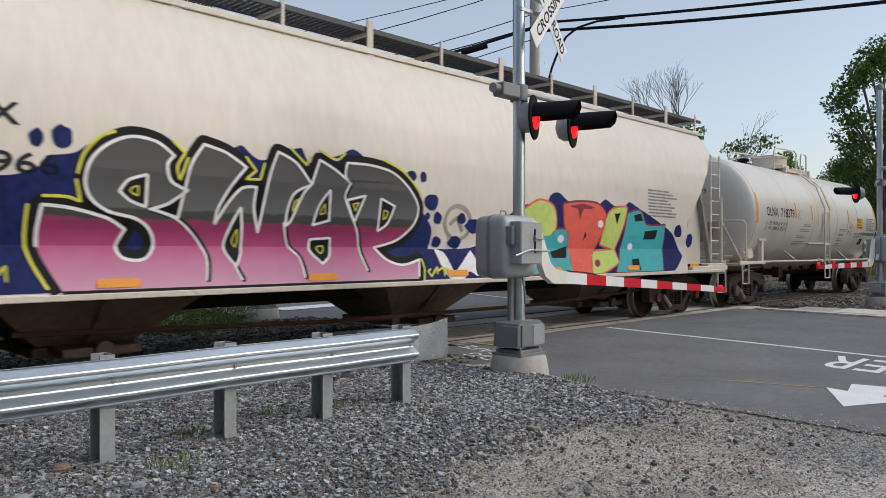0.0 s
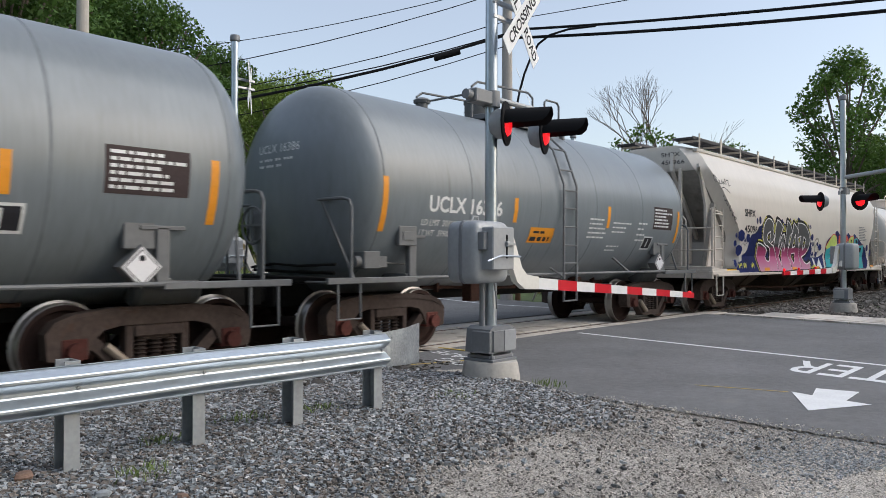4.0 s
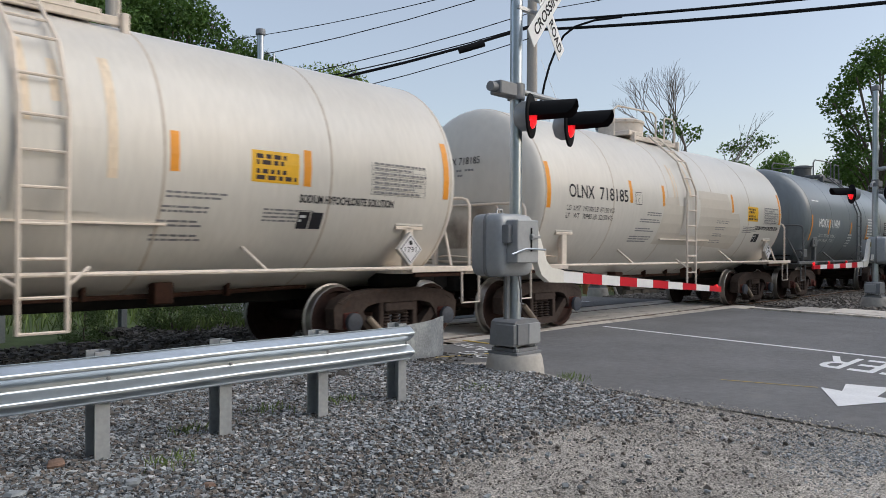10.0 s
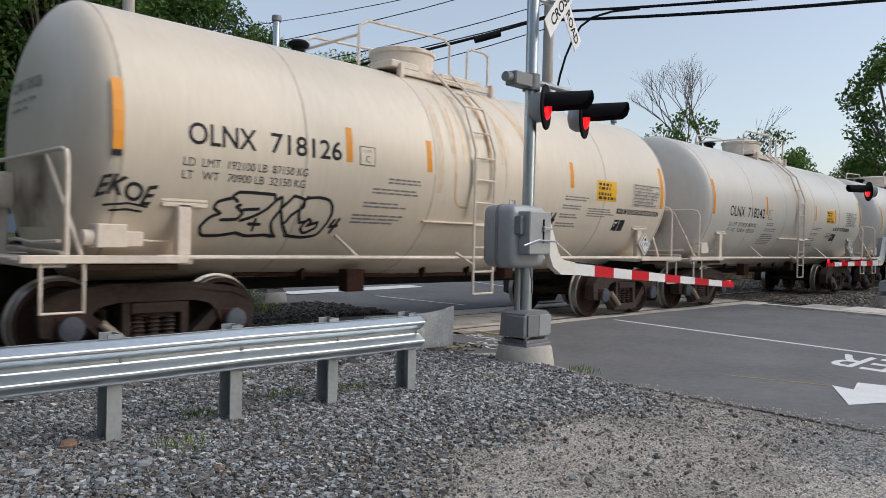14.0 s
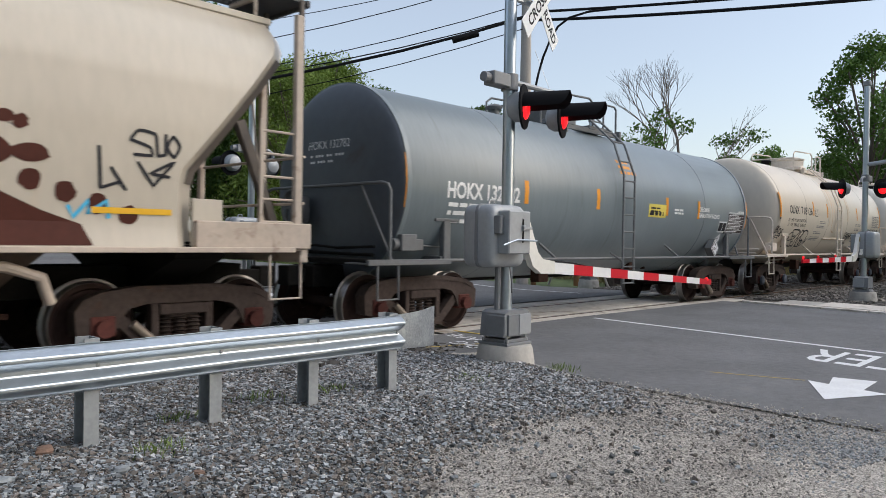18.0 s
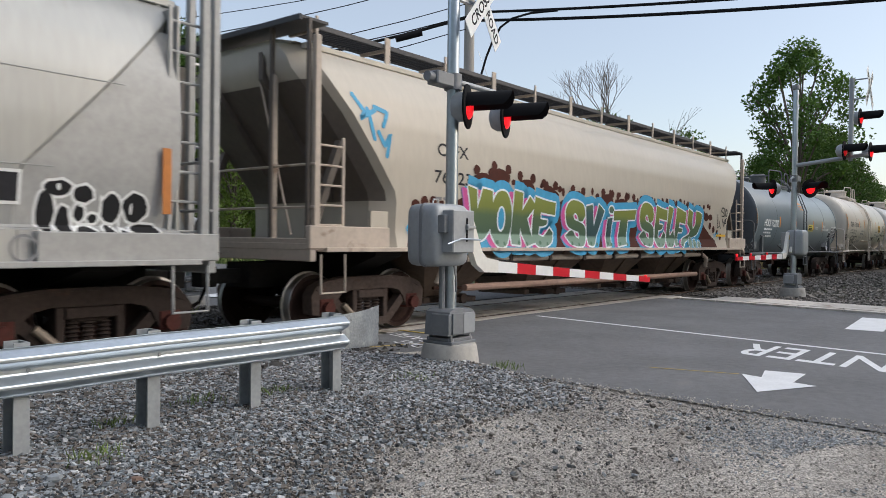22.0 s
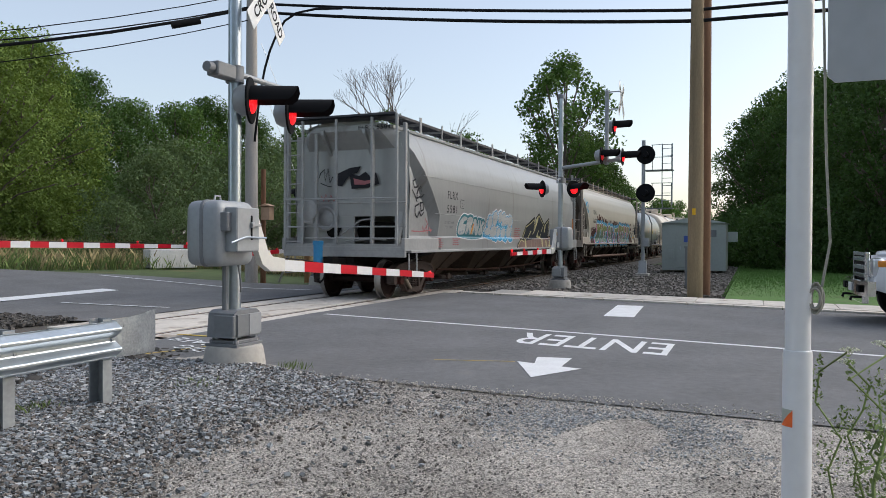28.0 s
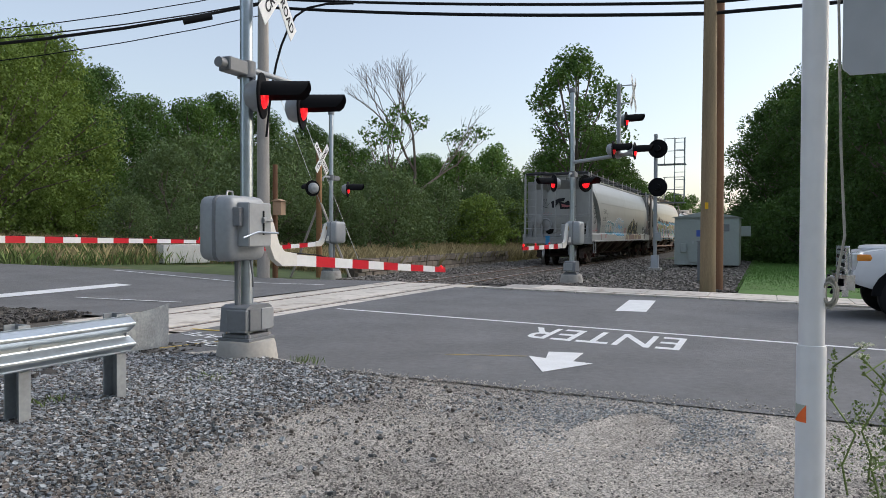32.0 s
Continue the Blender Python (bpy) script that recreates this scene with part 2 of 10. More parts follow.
        faces = [(i * n + k, i * n + (k + 1) % n, (i + 1) * n + (k + 1) % n, (i + 1) * n + k) for i in range(m) for k in range(n)]
        return self.add(pts, faces)

    def mesh(self, name, material, sharp=35):
        me = bpy.data.meshes.new(name)
        me.from_pydata(self.v, [], self.f)
        me.materials.append(material)
        me.polygons.foreach_set("use_smooth", [True] * len(me.polygons))
        me.set_sharp_from_angle(angle=radians(sharp))
        me.update()
        return me


def part(name, geo, material, parent, label="", at=None):
    ob = new(name, geo.mesh(name, material) if isinstance(geo, Geo) else geo)
    ob.parent = parent
    if at is not None:
        ob.matrix_basis = at
    if label:
        ob["label"] = label
    return ob


def thing(name, label, category, m=None, group=""):
    ob = new(name)
    ob.empty_display_size = 0.2
    if m is not None:
        ob.matrix_basis = m
    return tagged(ob, label, category, group)


def solid(name, geo, material, label, category, m=None, group="", kind=""):
    ob = new(name, geo.mesh(name, material))
    if m is not None:
        ob.matrix_basis = m
    return tagged(ob, label, category, group, kind)


def setting(name, geo, material, label, kind="structure"):
    return solid(name, geo, material, label, "", kind=kind)


def letters(text, height, bold=0.0, shear=0.0, space=1.0):
    """Flat outline letters as points and faces in x, y: left at 0, base line at 0."""
    cu = bpy.data.curves.new("letters", "FONT")
    cu.body, cu.size, cu.offset, cu.shear, cu.space_character = text, height * 1.38, bold, shear, space
    cu.resolution_u = 3
    ob = bpy.data.objects.new("letters", cu)
    me = ob.to_mesh()
    pts = [tuple(v.co) for v in me.vertices]
    faces = [tuple(p.vertices) for p in me.polygons]
    ob.to_mesh_clear()
    bpy.data.objects.remove(ob)
    bpy.data.curves.remove(cu)
    return pts, faces


def fitted(text, width, height, **k):
    """Letters stretched to a width and height."""
    pts, faces = letters(text, height, **k)
    xs, ys = [p[0] for p in pts], [p[1] for p in pts]
    kx, ky = width / (max(xs) - min(xs)), height / (max(ys) - min(ys))
    return [((p[0] - min(xs)) * kx, (p[1] - min(ys)) * ky) for p in pts], faces


def gz(x, y):
    """Height of the ground: the land climbs beyond the track."""
    return 0.055 * max(0.0, min(y, 46.0) - 13.5) - 0.02

# ---------- the train: x runs with its travel, the track's centre line is y = TRACK ----------
TRACK = 8.85


def travelled(t):
    """Metres that the train has gone at t seconds, slowing a little."""
    return 4.64 * t - 0.0016 * ((t - 16) ** 2 - 256) - 0.1 * math.exp(-((t - 13) / 0.35) ** 2)


def bend(pts, closed=True, k=4):
    """Rounds the soft corners of a painted outline and keeps the sharp ones."""
    n, out = len(pts), []

    def tangent(i):
        if not closed and i in (0, n - 1):
            return Vector((0, 0))
        a, b, c = (Vector(pts[j % n]) for j in (i - 1, i, i + 1))
        u, w = b - a, c - b
        if u.length < 1e-6 or w.length < 1e-6 or u.angle(w) > 1.1:
            return Vector((0, 0))
        return (u.normalized() + w.normalized()).normalized() * min(u.length, w.length)

    for i in range(n if closed else n - 1):
        a, b = Vector(pts[i]), Vector(pts[(i + 1) % n])
        ta, tb = tangent(i), tangent((i + 1) % n)
        for j in range(k):
            t = j / k
            q = a * (2 * t ** 3 - 3 * t * t + 1) + ta * (t ** 3 - 2 * t * t + t) + b * (3 * t * t - 2 * t ** 3) + tb * (t ** 3 - t * t)
            out.append((q.x, q.y))
    if not closed:
        out.append(tuple(pts[-1]))
    return out


class Decals:
    """Paint on one side of a car body: flat shapes wrapped on the side's facets, layer over layer."""

    def __init__(self, car, levels, base=0.003):
        self.car, self.levels, self.base = car, sorted(levels), base

    def side(self, z):
        lv = self.levels
        for (z0, y0), (z1, y1) in zip(lv, lv[1:]):
            if z <= z1:
                return y0 + (y1 - y0) * (z - z0) / (z1 - z0)
        return lv[-1][1]

    def wrap(self, name, pts, faces, material, layer=0, label=""):
        bm = bmesh.new()
        vs = [bm.verts.new((p[0], 0, p[1])) for p in pts]
        for q in faces:
            try:
                bm.faces.new([vs[i] for i in q])
            except ValueError:
                pass
        lo, hi = min(p[1] for p in pts), max(p[1] for p in pts)
        for z, _ in self.levels:
            if lo < z < hi:
                bmesh.ops.bisect_plane(bm, geom=bm.verts[:] + bm.edges[:] + bm.faces[:], plane_co=(0, 0, z), plane_no=(0, 0, 1))
        for v in bm.verts:
            v.co.y = self.side(v.co.z) - self.base - 0.0025 * layer
        me = bpy.data.meshes.new(name)
        bm.to_mesh(me)
        bm.free()
        me.materials.append(material)
        return part(name, me, material, self.car, label)

    def text(self, words, x, z, height, width, material, layer=0, label="", name="lettering", **k):
        pts, faces = fitted(words, width, height, **k)
        return self.wrap(name, [(p[0] + x, p[1] + z) for p in pts], faces, material, layer, label)

    def rect(self, name, x0, z0, x1, z1, material, layer=0, label="", lean=0.0):
        return self.wrap(name, [(x0, z0), (x1, z0), (x1 + lean, z1), (x0 + lean, z1)], [(0, 1, 2, 3)], material, layer, label)

    def poly(self, name, pts, material, layer=0, label=""):
        return self.wrap(name, pts, [tuple(range(len(pts)))], material, layer, label)

    def bars(self, name, x, z, rows, width, height, gap, material, layer=0, seed=1, label="", pieces=3):
        """Lines of small writing: rows of plain bars."""
        rnd, pts, faces = random.Random(seed), [], []
        for r in range(rows):
            zz, xx = z - r * (height + gap), x
            end = x + width * rnd.uniform(0.62, 1.0)
            while xx < end - 0.03:
                w = min(rnd.uniform(0.3, 1.2) * width / pieces, end - xx)
                k = len(pts)
                pts += [(xx, zz), (xx + w, zz), (xx + w, zz + height), (xx, zz + height)]
                faces.append((k, k + 1, k + 2, k + 3))
                xx += w + height * 0.7
        return self.wrap(name, pts, faces, material, layer, label)

    def blobs(self, name, spots, material, layer=0, label="", seed=3):
        rnd, pts, faces = random.Random(seed), [], []
        for x, z, rx, rz in spots:
            k, n = len(pts), 14
            pts += [(x + rx * math.cos(6.2832 * i / n) * rnd.uniform(0.86, 1.1), z + rz * math.sin(6.2832 * i / n) * rnd.uniform(0.86, 1.1)) for i in range(n)]
            faces.append(tuple(range(k, k + n)))
        return self.wrap(name, pts, faces, material, layer, label)

    def fat(self, name, lines, width, material, layer=0, label=""):
        """Broad spray strokes with round ends, smoothed along their points."""
        for k, line in enumerate(lines):
            line = bend(line, False)
            pts, faces, n, w = [], [], len(line), width / 2
            for i, (x, z) in enumerate(line):
                a, b = line[max(i - 1, 0)], line[min(i + 1, n - 1)]
                d = Vector((b[0] - a[0], b[1] - a[1])).normalized()
                pts += [(x - d.y * w, z + d.x * w), (x + d.y * w, z - d.x * w)]
            faces += [(2 * i, 2 * i + 1, 2 * i + 3, 2 * i + 2) for i in range(n - 1)]
            for (x, z), (u, v) in ((line[0], line[1]), (line[-1], line[-2])):
                if (Vector(line[0]) - Vector(line[-1])).length < 0.01:
                    continue
                a0 = math.atan2(z - v, x - u)
                m = len(pts)
                pts += [(x + w * math.cos(a0 - 1.5708 + 3.1416 * j / 6), z + w * math.sin(a0 - 1.5708 + 3.1416 * j / 6)) for j in range(7)]
                faces.append(tuple(range(m, m + 7)))
            self.wrap(name, pts, faces, material, layer + 0.25 * k, label)

    def stroke(self, name, lines, width, material, layer=0, label="", seed=5):
        """Spray lines: each a list of points, drawn as a ribbon."""
        pts, faces = [], []
        for line in lines:
            k, n = len(pts), len(line)
            for i, (x, z) in enumerate(line):
                a, b = line[max(i - 1, 0)], line[min(i + 1, n - 1)]
                d = Vector((b[0] - a[0], b[1] - a[1])).normalized() if a != b else Vector((1, 0))
                w = width / 2
                pts += [(x - d.y * w, z + d.x * w), (x + d.y * w, z - d.x * w)]
            faces += [(k + 2 * i, k + 2 * i + 1, k + 2 * i + 3, k + 2 * i + 2) for i in range(n - 1)]
        return self.wrap(name, pts, faces, material, layer, label)


def scribble(rnd, x, z, w, h, n):
    """Looping hand-style line."""
    return [(x + w * (i / n) + 0.12 * w * math.cos(i * 1.9 + rnd.random()), z + h * (0.5 + 0.48 * math.sin(i * 2.4 + 0.7 * rnd.random()))) for i in range(n + 1)]


def wheel_mesh():
    g = Geo()
    prof = [(-0.075, 0.10), (-0.075, 0.13), (-0.02, 0.16), (-0.01, 0.36), (-0.065, 0.385), (-0.065, 0.438), (-0.057, 0.448), (0.045, 0.457), (0.055, 0.485), (0.075, 0.485), (0.075, 0.39), (0.03, 0.36), (0.02, 0.16), (0.075, 0.13), (0.075, 0.10)]
    for s in (-1, 1):
        g.lathe([(s * (0.755 - a), r) for a, r in prof], axis="y", n=36)
    g.cyl((0, -1.0, 0), (0, 1.0, 0), 0.075, n=14)
    for s in (-1, 1):
        g.cyl((0, s * 1.0, 0), (0, s * 1.06, 0), 0.11, n=8)
        for k in range(3):
            a = 2.094 * k
            g.cyl((0.06 * math.cos(a), s * 1.06, 0.06 * math.sin(a)), (0.06 * math.cos(a), s * 1.075, 0.06 * math.sin(a)), 0.018, n=6)
    me = g.mesh("wheelset", wheel_mat)
    me.materials.append(tread)
    for p in me.polygons:
        c = p.center
        if 0.43 < math.hypot(c.x, c.z) < 0.49 and abs(p.normal.y) < 0.95:
            p.material_index = 1
    return me


WHEEL_R = 0.457
SEAM = mat("grimy_weld_on_white_paint", (0.5, 0.44, 0.37), 0.6, 0, 0.2, 4)
SEAM_GREY = mat("grimy_weld_on_grey_paint", (0.145, 0.165, 0.182), 0.6, 0, 0.2, 4)
WHEELSET = wheel_mesh()


def bloom_mat():
    """Brown dust clinging in soft-edged clouds; bare paint shows between."""
    m = mat("rust_bloom_on_paint", (0.2, 0.125, 0.085), 0.8, 0, 0.3, 6)
    N, L = m.node_tree.nodes, m.node_tree.links
    tc, nz, sp, rg, ed, mul, clear, mx = (N.new("ShaderNode" + k) for k in ("TexCoord", "TexNoise", "TexGradient", "MapRange", "MapRange", "Math", "BsdfTransparent", "MixShader"))
    mp = N.new("ShaderNodeMapping")
    L.new(tc.outputs["Generated"], mp.inputs["Vector"])
    mp.inputs["Location"].default_value, mp.inputs["Scale"].default_value = (0, -0.95, -0.5), (0, 2.0, 1.25)
    sp.gradient_type = "SPHERICAL"
    L.new(mp.outputs[0], sp.inputs["Vector"])
    nz.inputs["Scale"].default_value, nz.inputs["Detail"].default_value = 1.6, 7
    L.new(tc.outputs["Object"], nz.inputs["Vector"])
    rg.inputs["From Min"].default_value, rg.inputs["From Max"].default_value = 0.4, 0.75
    L.new(nz.outputs["Fac"], rg.inputs["Value"])
    ed.inputs["From Max"].default_value = 0.6
    L.new(sp.outputs["Fac"], ed.inputs["Value"])
    mul.operation = "MULTIPLY"
    L.new(rg.outputs[0], mul.inputs[0])
    L.new(ed.outputs[0], mul.inputs[1])
    L.new(mul.outputs[0], mx.inputs[0])
    L.new(clear.outputs[0], mx.inputs[1])
    L.new(N["Principled BSDF"].outputs[0], mx.inputs[2])
    L.new(mx.outputs[0], N["Material Output"].inputs["Surface"])
    return m


BLOOM = bloom_mat()


def side_frame_mesh():
    g = Geo()
    y0, y1 = -0.09, 0.09
    g.prism([(-1.17, 0.62), (-1.15, 0.36), (-1.0, 0.33), (-0.99, 0.53), (-0.79, 0.53), (-0.77, 0.36), (-0.68, 0.55), (-0.6, 0.63), (-0.42, 0.67), (0.42, 0.67), (0.6, 0.63), (0.68, 0.55), (0.77, 0.36), (0.79, 0.53), (0.99, 0.53), (1.0, 0.33), (1.15, 0.36), (1.17, 0.62), (1.08, 0.74), (0.9, 0.81), (0.5, 0.86), (-0.5, 0.86), (-0.9, 0.81), (-1.08, 0.74)], y0 * 1.1, y1 * 1.1)
    for e in (-1, 1):
        g.prism([(e * 1.1, 0.70), (e * 0.9, 0.775), (e * 0.5, 0.825), (0, 0.83), (0, 0.80), (e * 0.5, 0.79), (e * 0.88, 0.745), (e * 1.06, 0.67)], y0 * 1.1 - 0.012, y0 * 1.1)
    g.prism([(-0.80, 0.52), (-0.66, 0.56), (-0.30, 0.22), (-0.40, 0.14)], y0 * 0.8, y1 * 0.8)
    g.prism([(0.80, 0.52), (0.66, 0.56), (0.30, 0.22), (0.40, 0.14)], y0 * 0.8, y1 * 0.8)
    g.prism([(-0.42, 0.13), (0.42, 0.13), (0.36, 0.24), (-0.36, 0.24)], y0, y1)
    g.box(-0.32, 0, 0.44, 0.09, 0.16, 0.46)
    g.box(0.32, 0, 0.44, 0.09, 0.16, 0.46)
    g.box(0, 0, 0.60, 0.56, 0.22, 0.12)
    return g.mesh("side_frame", truck_steel)


SIDE_FRAME = side_frame_mesh()


def spring_mesh():
    g = Geo()
    g.lathe([(0.24, 0.045)] + [q for k in range(6) for q in ((0.25 + 0.045 * k, 0.05), (0.265 + 0.045 * k, 0.078), (0.28 + 0.045 * k, 0.05))] + [(0.54, 0.045)], (0, 0, 0), "z", 12)
    return g.mesh("spring", truck_steel)


SPRINGS = spring_mesh()
CAP = Geo().box(0, 0, 0, 0.26, 0.16, 0.22).cyl((0, -0.08, -0.02), (0, -0.15, -0.02), 0.095, n=10).mesh("bearing_cap", cap_red)
BOLSTER = Geo().box(0, 0, 0.6, 0.3, 2.1, 0.2).box(0, 0, 0.80, 0.5, 0.5, 0.12).mesh("bogie", truck_steel)
STRUT = Geo().cyl((-0.58, 0, 0.47), (-0.30, -0.02, 0.22), 0.045, n=8).mesh("brake_strut", mat("worn_pale_steel", (0.3, 0.25, 0.2), 0.6, 0.3))


HUB = Geo().lathe([(0.0, 0.13), (-0.05, 0.125), (-0.06, 0.09), (-0.065, 0.02)], (0, 0, 0), "y", 16).mesh("axle_cap", mat("worn_blue_grey_cap_steel", (0.06, 0.07, 0.09), 0.6, 0.2, 0.25, 12, second=(0.06, 0.04, 0.03), spot=0.0, obj=0.4))


def bogie(car, x, capped=False):
    b = part("bogie", BOLSTER, truck_steel, car, "", pose(x, 0, 0))
    for s in (-1, 1):
        part("side_frame", SIDE_FRAME, truck_steel, b, "", pose(0, s * 1.0, 0))
        for a in (-0.17, 0.0, 0.17):
            part("spring", SPRINGS, truck_steel, b, "", pose(a, s * 1.0, 0))
        part("brake_strut", STRUT, truck_steel, b, "", pose(0, s * 1.1, 0))
        for a in (-0.89, 0.89):
            part("bearing_cap", CAP, rust, b, "", pose(a, s * 1.03, 0.455, 0, 0, 0 if s < 0 else 180))
            if capped:
                part("axle_cap", HUB, rust, b, "", pose(a, s * 1.15, 0.435, 0, 0, 0 if s < 0 else 180))
    for a in (-0.89, 0.89):
        part("wheelset", WHEELSET, wheel_mat, b, "", pose(a, 0, WHEEL_R))
    return b


def coupler_geo(x, s):
    g = Geo().box(x - s * 0.3, 0, 0.87, 0.6, 0.16, 0.2).box(x + s * 0.02, 0.03, 0.87, 0.24, 0.26, 0.28)
    g.tube([(x - s * 0.2, 0.25, 0.8), (x - s * 0.05, 0.25, 0.5), (x + s * 0.15, 0.22, 0.42), (x + s * 0.3, 0.18, 0.5)], 0.025, 6)
    return g


def ladder_geo(x, w, z0, z1, y, n, r=0.016):
    g = Geo()
    for s in (-1, 1):
        g.box(x + s * w / 2, y, (z0 + z1) / 2, 0.045, 0.03, z1 - z0)
    for k in range(n):
        z = z0 + (z1 - z0) * (k + 0.5) / n
        g.cyl((x - w / 2, y, z), (x + w / 2, y, z), r, n=6)
    return g


def stirrup(x, y, z, w, d):
    return Geo().tube([(x - w / 2, y, z), (x - w / 2, y - 0.01, z - d), (x + w / 2, y - 0.01, z - d), (x + w / 2, y, z)], 0.018, 6)


def tank_car(label, c, half_shell, paint, trim, ink, r=1.55, zc=2.38, bogies=4.75, half=6.05, style="white", head="", jacket=None):
    """Tank wagon with dished heads, sills, end platforms, ladder and a manway with its rails."""
    car = thing("tank_car", label, "tank car", pose(c, TRACK, 0), "freight train wagons")
    n, hd = 48, (0.42 if style == "white" else 0.6) if jacket is None else 0.16
    rows = [(-half_shell - hd * (1 - math.cos(a) ** 2.6) ** 0.5, max(0.02, r * math.cos(a))) for a in [math.pi / 2 * k / 12 for k in range(12, -1, -1)]]
    rows += [(-x, q) for x, q in rows[::-1]]
    part("tank", Geo().lathe(rows, (0, 0, zc), "x", n), paint, car)
    if jacket is not None:
        for e in (-1, 1):
            part("head_jacket", Geo().lathe([(e * (half_shell + 0.012 + hd * (1 - math.cos(a) ** 2.6) ** 0.5), max(0.02, (r + 0.004) * math.cos(a))) for a in [math.pi / 2 * k / 12 for k in (range(13) if e > 0 else range(12, -1, -1))]], (0, 0, zc), "x", n), jacket, car, "flat dark sheet-metal head jacket")
            part("rim_band", Geo().lathe([(e * (half_shell - 0.06), r + 0.002), (e * (half_shell - 0.06), r + 0.014), (e * (half_shell + 0.025), r + 0.014), (e * (half_shell + 0.025), r - 0.03)], (0, 0, zc), "x", n), paint, car)
    for k in range(6) if jacket is None else (1, 4):
        x = -half_shell + (2 * half_shell) * k / 5
        part("weld_seam", Geo().lathe([(x - 0.02, r - 0.002), (x - 0.009, r + 0.0035), (x + 0.009, r + 0.0035), (x + 0.02, r - 0.002)], (0, 0, zc), "x", n), SEAM if style == "white" else SEAM_GREY, car)
    part("centre_sill", Geo().box(0, 0, 0.86, 2 * half + 0.2, 0.5, 0.32).box(0, 0, 1.07, 2 * half_shell, 0.9, 0.16), grime, car)
    for s in (-1, 1):
        ye = s * 1.47
        zr = 1.15 if style == "white" else 1.11
        part("running_rail", Geo().tube([(-bogies - 0.2, ye, zr), (bogies + 0.2, ye, zr)], 0.026, 8), trim, car)
        for x in (-2.33, 2.33):
            part("rail_bracket", Geo().tube([(x, ye, zr), (x - 0.2, s * 1.18, zr + 0.31)], 0.024, 6), trim, car)
        for e in (-1, 1):
            xb = e * bogies
            part("bolster_post", Geo().box(xb - e * 0.13, s * 1.38, 1.41, 0.15, 0.1, 0.6).box(xb - e * 0.13, s * 1.38, 1.70, 0.5, 0.1, 0.045).box(xb - e * 0.13, s * 1.0, 1.12, 0.24, 0.8, 0.1), trim, car)
            part("wear_plate", Geo().box(xb - e * 0.13, s * (1.36 if style == "white" else 1.33), 1.79, 0.52, 0.12, 0.13), paint, car)
            part("side_sill", Geo().box((xb + e * half) / 2, ye, zr - 0.02, abs(half - bogies) + 0.3, 0.06, 0.08).box((xb + e * half) / 2, s * 1.2, zr - 0.04, abs(half - bogies) + 0.2, 0.5, 0.025), trim, car)
            if style == "white":
                part("rusty_sill_edge", Geo().box((xb + e * half) / 2 - e * 0.2, s * 1.43, zr - 0.095, abs(half - bogies) - 0.3, 0.06, 0.06), rust, car)
            part("end_handrail", Geo().tube([(e * (half - 0.25), ye, zr), (e * (half - 0.25), ye, 2.06), (e * (half - 0.25), s * 1.42, 2.15), (e * (half - 0.25), s * 1.3, 2.18), (e * (half - 0.25), 0, 2.18)], 0.024, 8).tube([(e * (half - 0.25), s * 0.85, 2.17), (e * (half - 0.45), s * 1.3, zr)], 0.022, 6), trim, car)
            part("stirrup_step", stirrup(e * (half - 0.22), ye, zr - 0.06, 0.38, 0.46), trim, car)
    for e in (-1, 1):
        part("end_platform", Geo().box(e * (half - 0.12), 0, 1.09, 0.3, 2.86, 0.08), trim if style != "grey" else grime, car)
        part("coupler", coupler_geo(e * (half + 0.28), e), grime, car)
        bogie(car, e * bogies, style == "white")
    hand = part("brake_wheel", Geo().tube([(-half + 0.1, 0.55 + 0.27 * math.cos(0.2618 * k), 1.86 + 0.27 * math.sin(0.2618 * k)) for k in range(25)], 0.02, 6).box(-half + 0.1, 0.55, 1.86, 0.02, 0.5, 0.035).box(-half + 0.1, 0.55, 1.86, 0.02, 0.035, 0.5), trim, car, "spoked hand brake wheel")
    part("brake_gear_box", Geo().pillow(-half + 0.24, 0.55, 1.84, 0.2, 0.3, 0.42, 0.4, 12).box(-half + 0.24, 0.55, 1.4, 0.09, 0.09, 0.6), trim, hand)
    part("platform_pipe", Geo().tube([(-half + 0.3, -1.1, 1.3), (-half + 0.3, -0.3, 1.27), (-half + 0.32, 0.3, 1.3), (-half + 0.32, 0.9, 1.24)], 0.02, 6).tube([(-half + 0.36, -1.0, 1.18), (-half + 0.36, 0.9, 1.2)], 0.025, 6), trim if style == "white" else grime, car)
    if style == "white":
        part("rust_bloom", Geo().grid([[(-half_shell - hd * math.sqrt(max(0, 1 - (math.hypot(y, z - zc) / r) ** 2.6)) - 0.008, y, z) for y in [1.1 - 0.12 * k for k in range(19)] if math.hypot(y, z - zc) < 9] for z in [zc - 0.95 + 0.1 * k for k in range(9)]]), BLOOM, car, "rust and soot bloom on the tank head")
    # valve gear on the rear platform
    part("brake_valve", Geo().box(-half + 0.7, -1.28, 1.36, 0.3, 0.22, 0.24).box(-half + 0.95, -1.25, 1.33, 0.18, 0.16, 0.16).cyl((-half + 0.45, -1.28, 1.34), (-half + 0.58, -1.28, 1.34), 0.08).tube([(-half + 1.05, -1.25, 1.32), (-half + 1.5, -1.2, 1.3)], 0.012, 6), trim, car)
    part("brake_reservoir", Geo().lathe([(-0.42, 0.05), (-0.4, 0.15), (-0.34, 0.2), (0.34, 0.2), (0.4, 0.15), (0.42, 0.05)], (half - 1.1, -0.75, 1.02), "x", 16), trim if style == "grey" else grime, car)
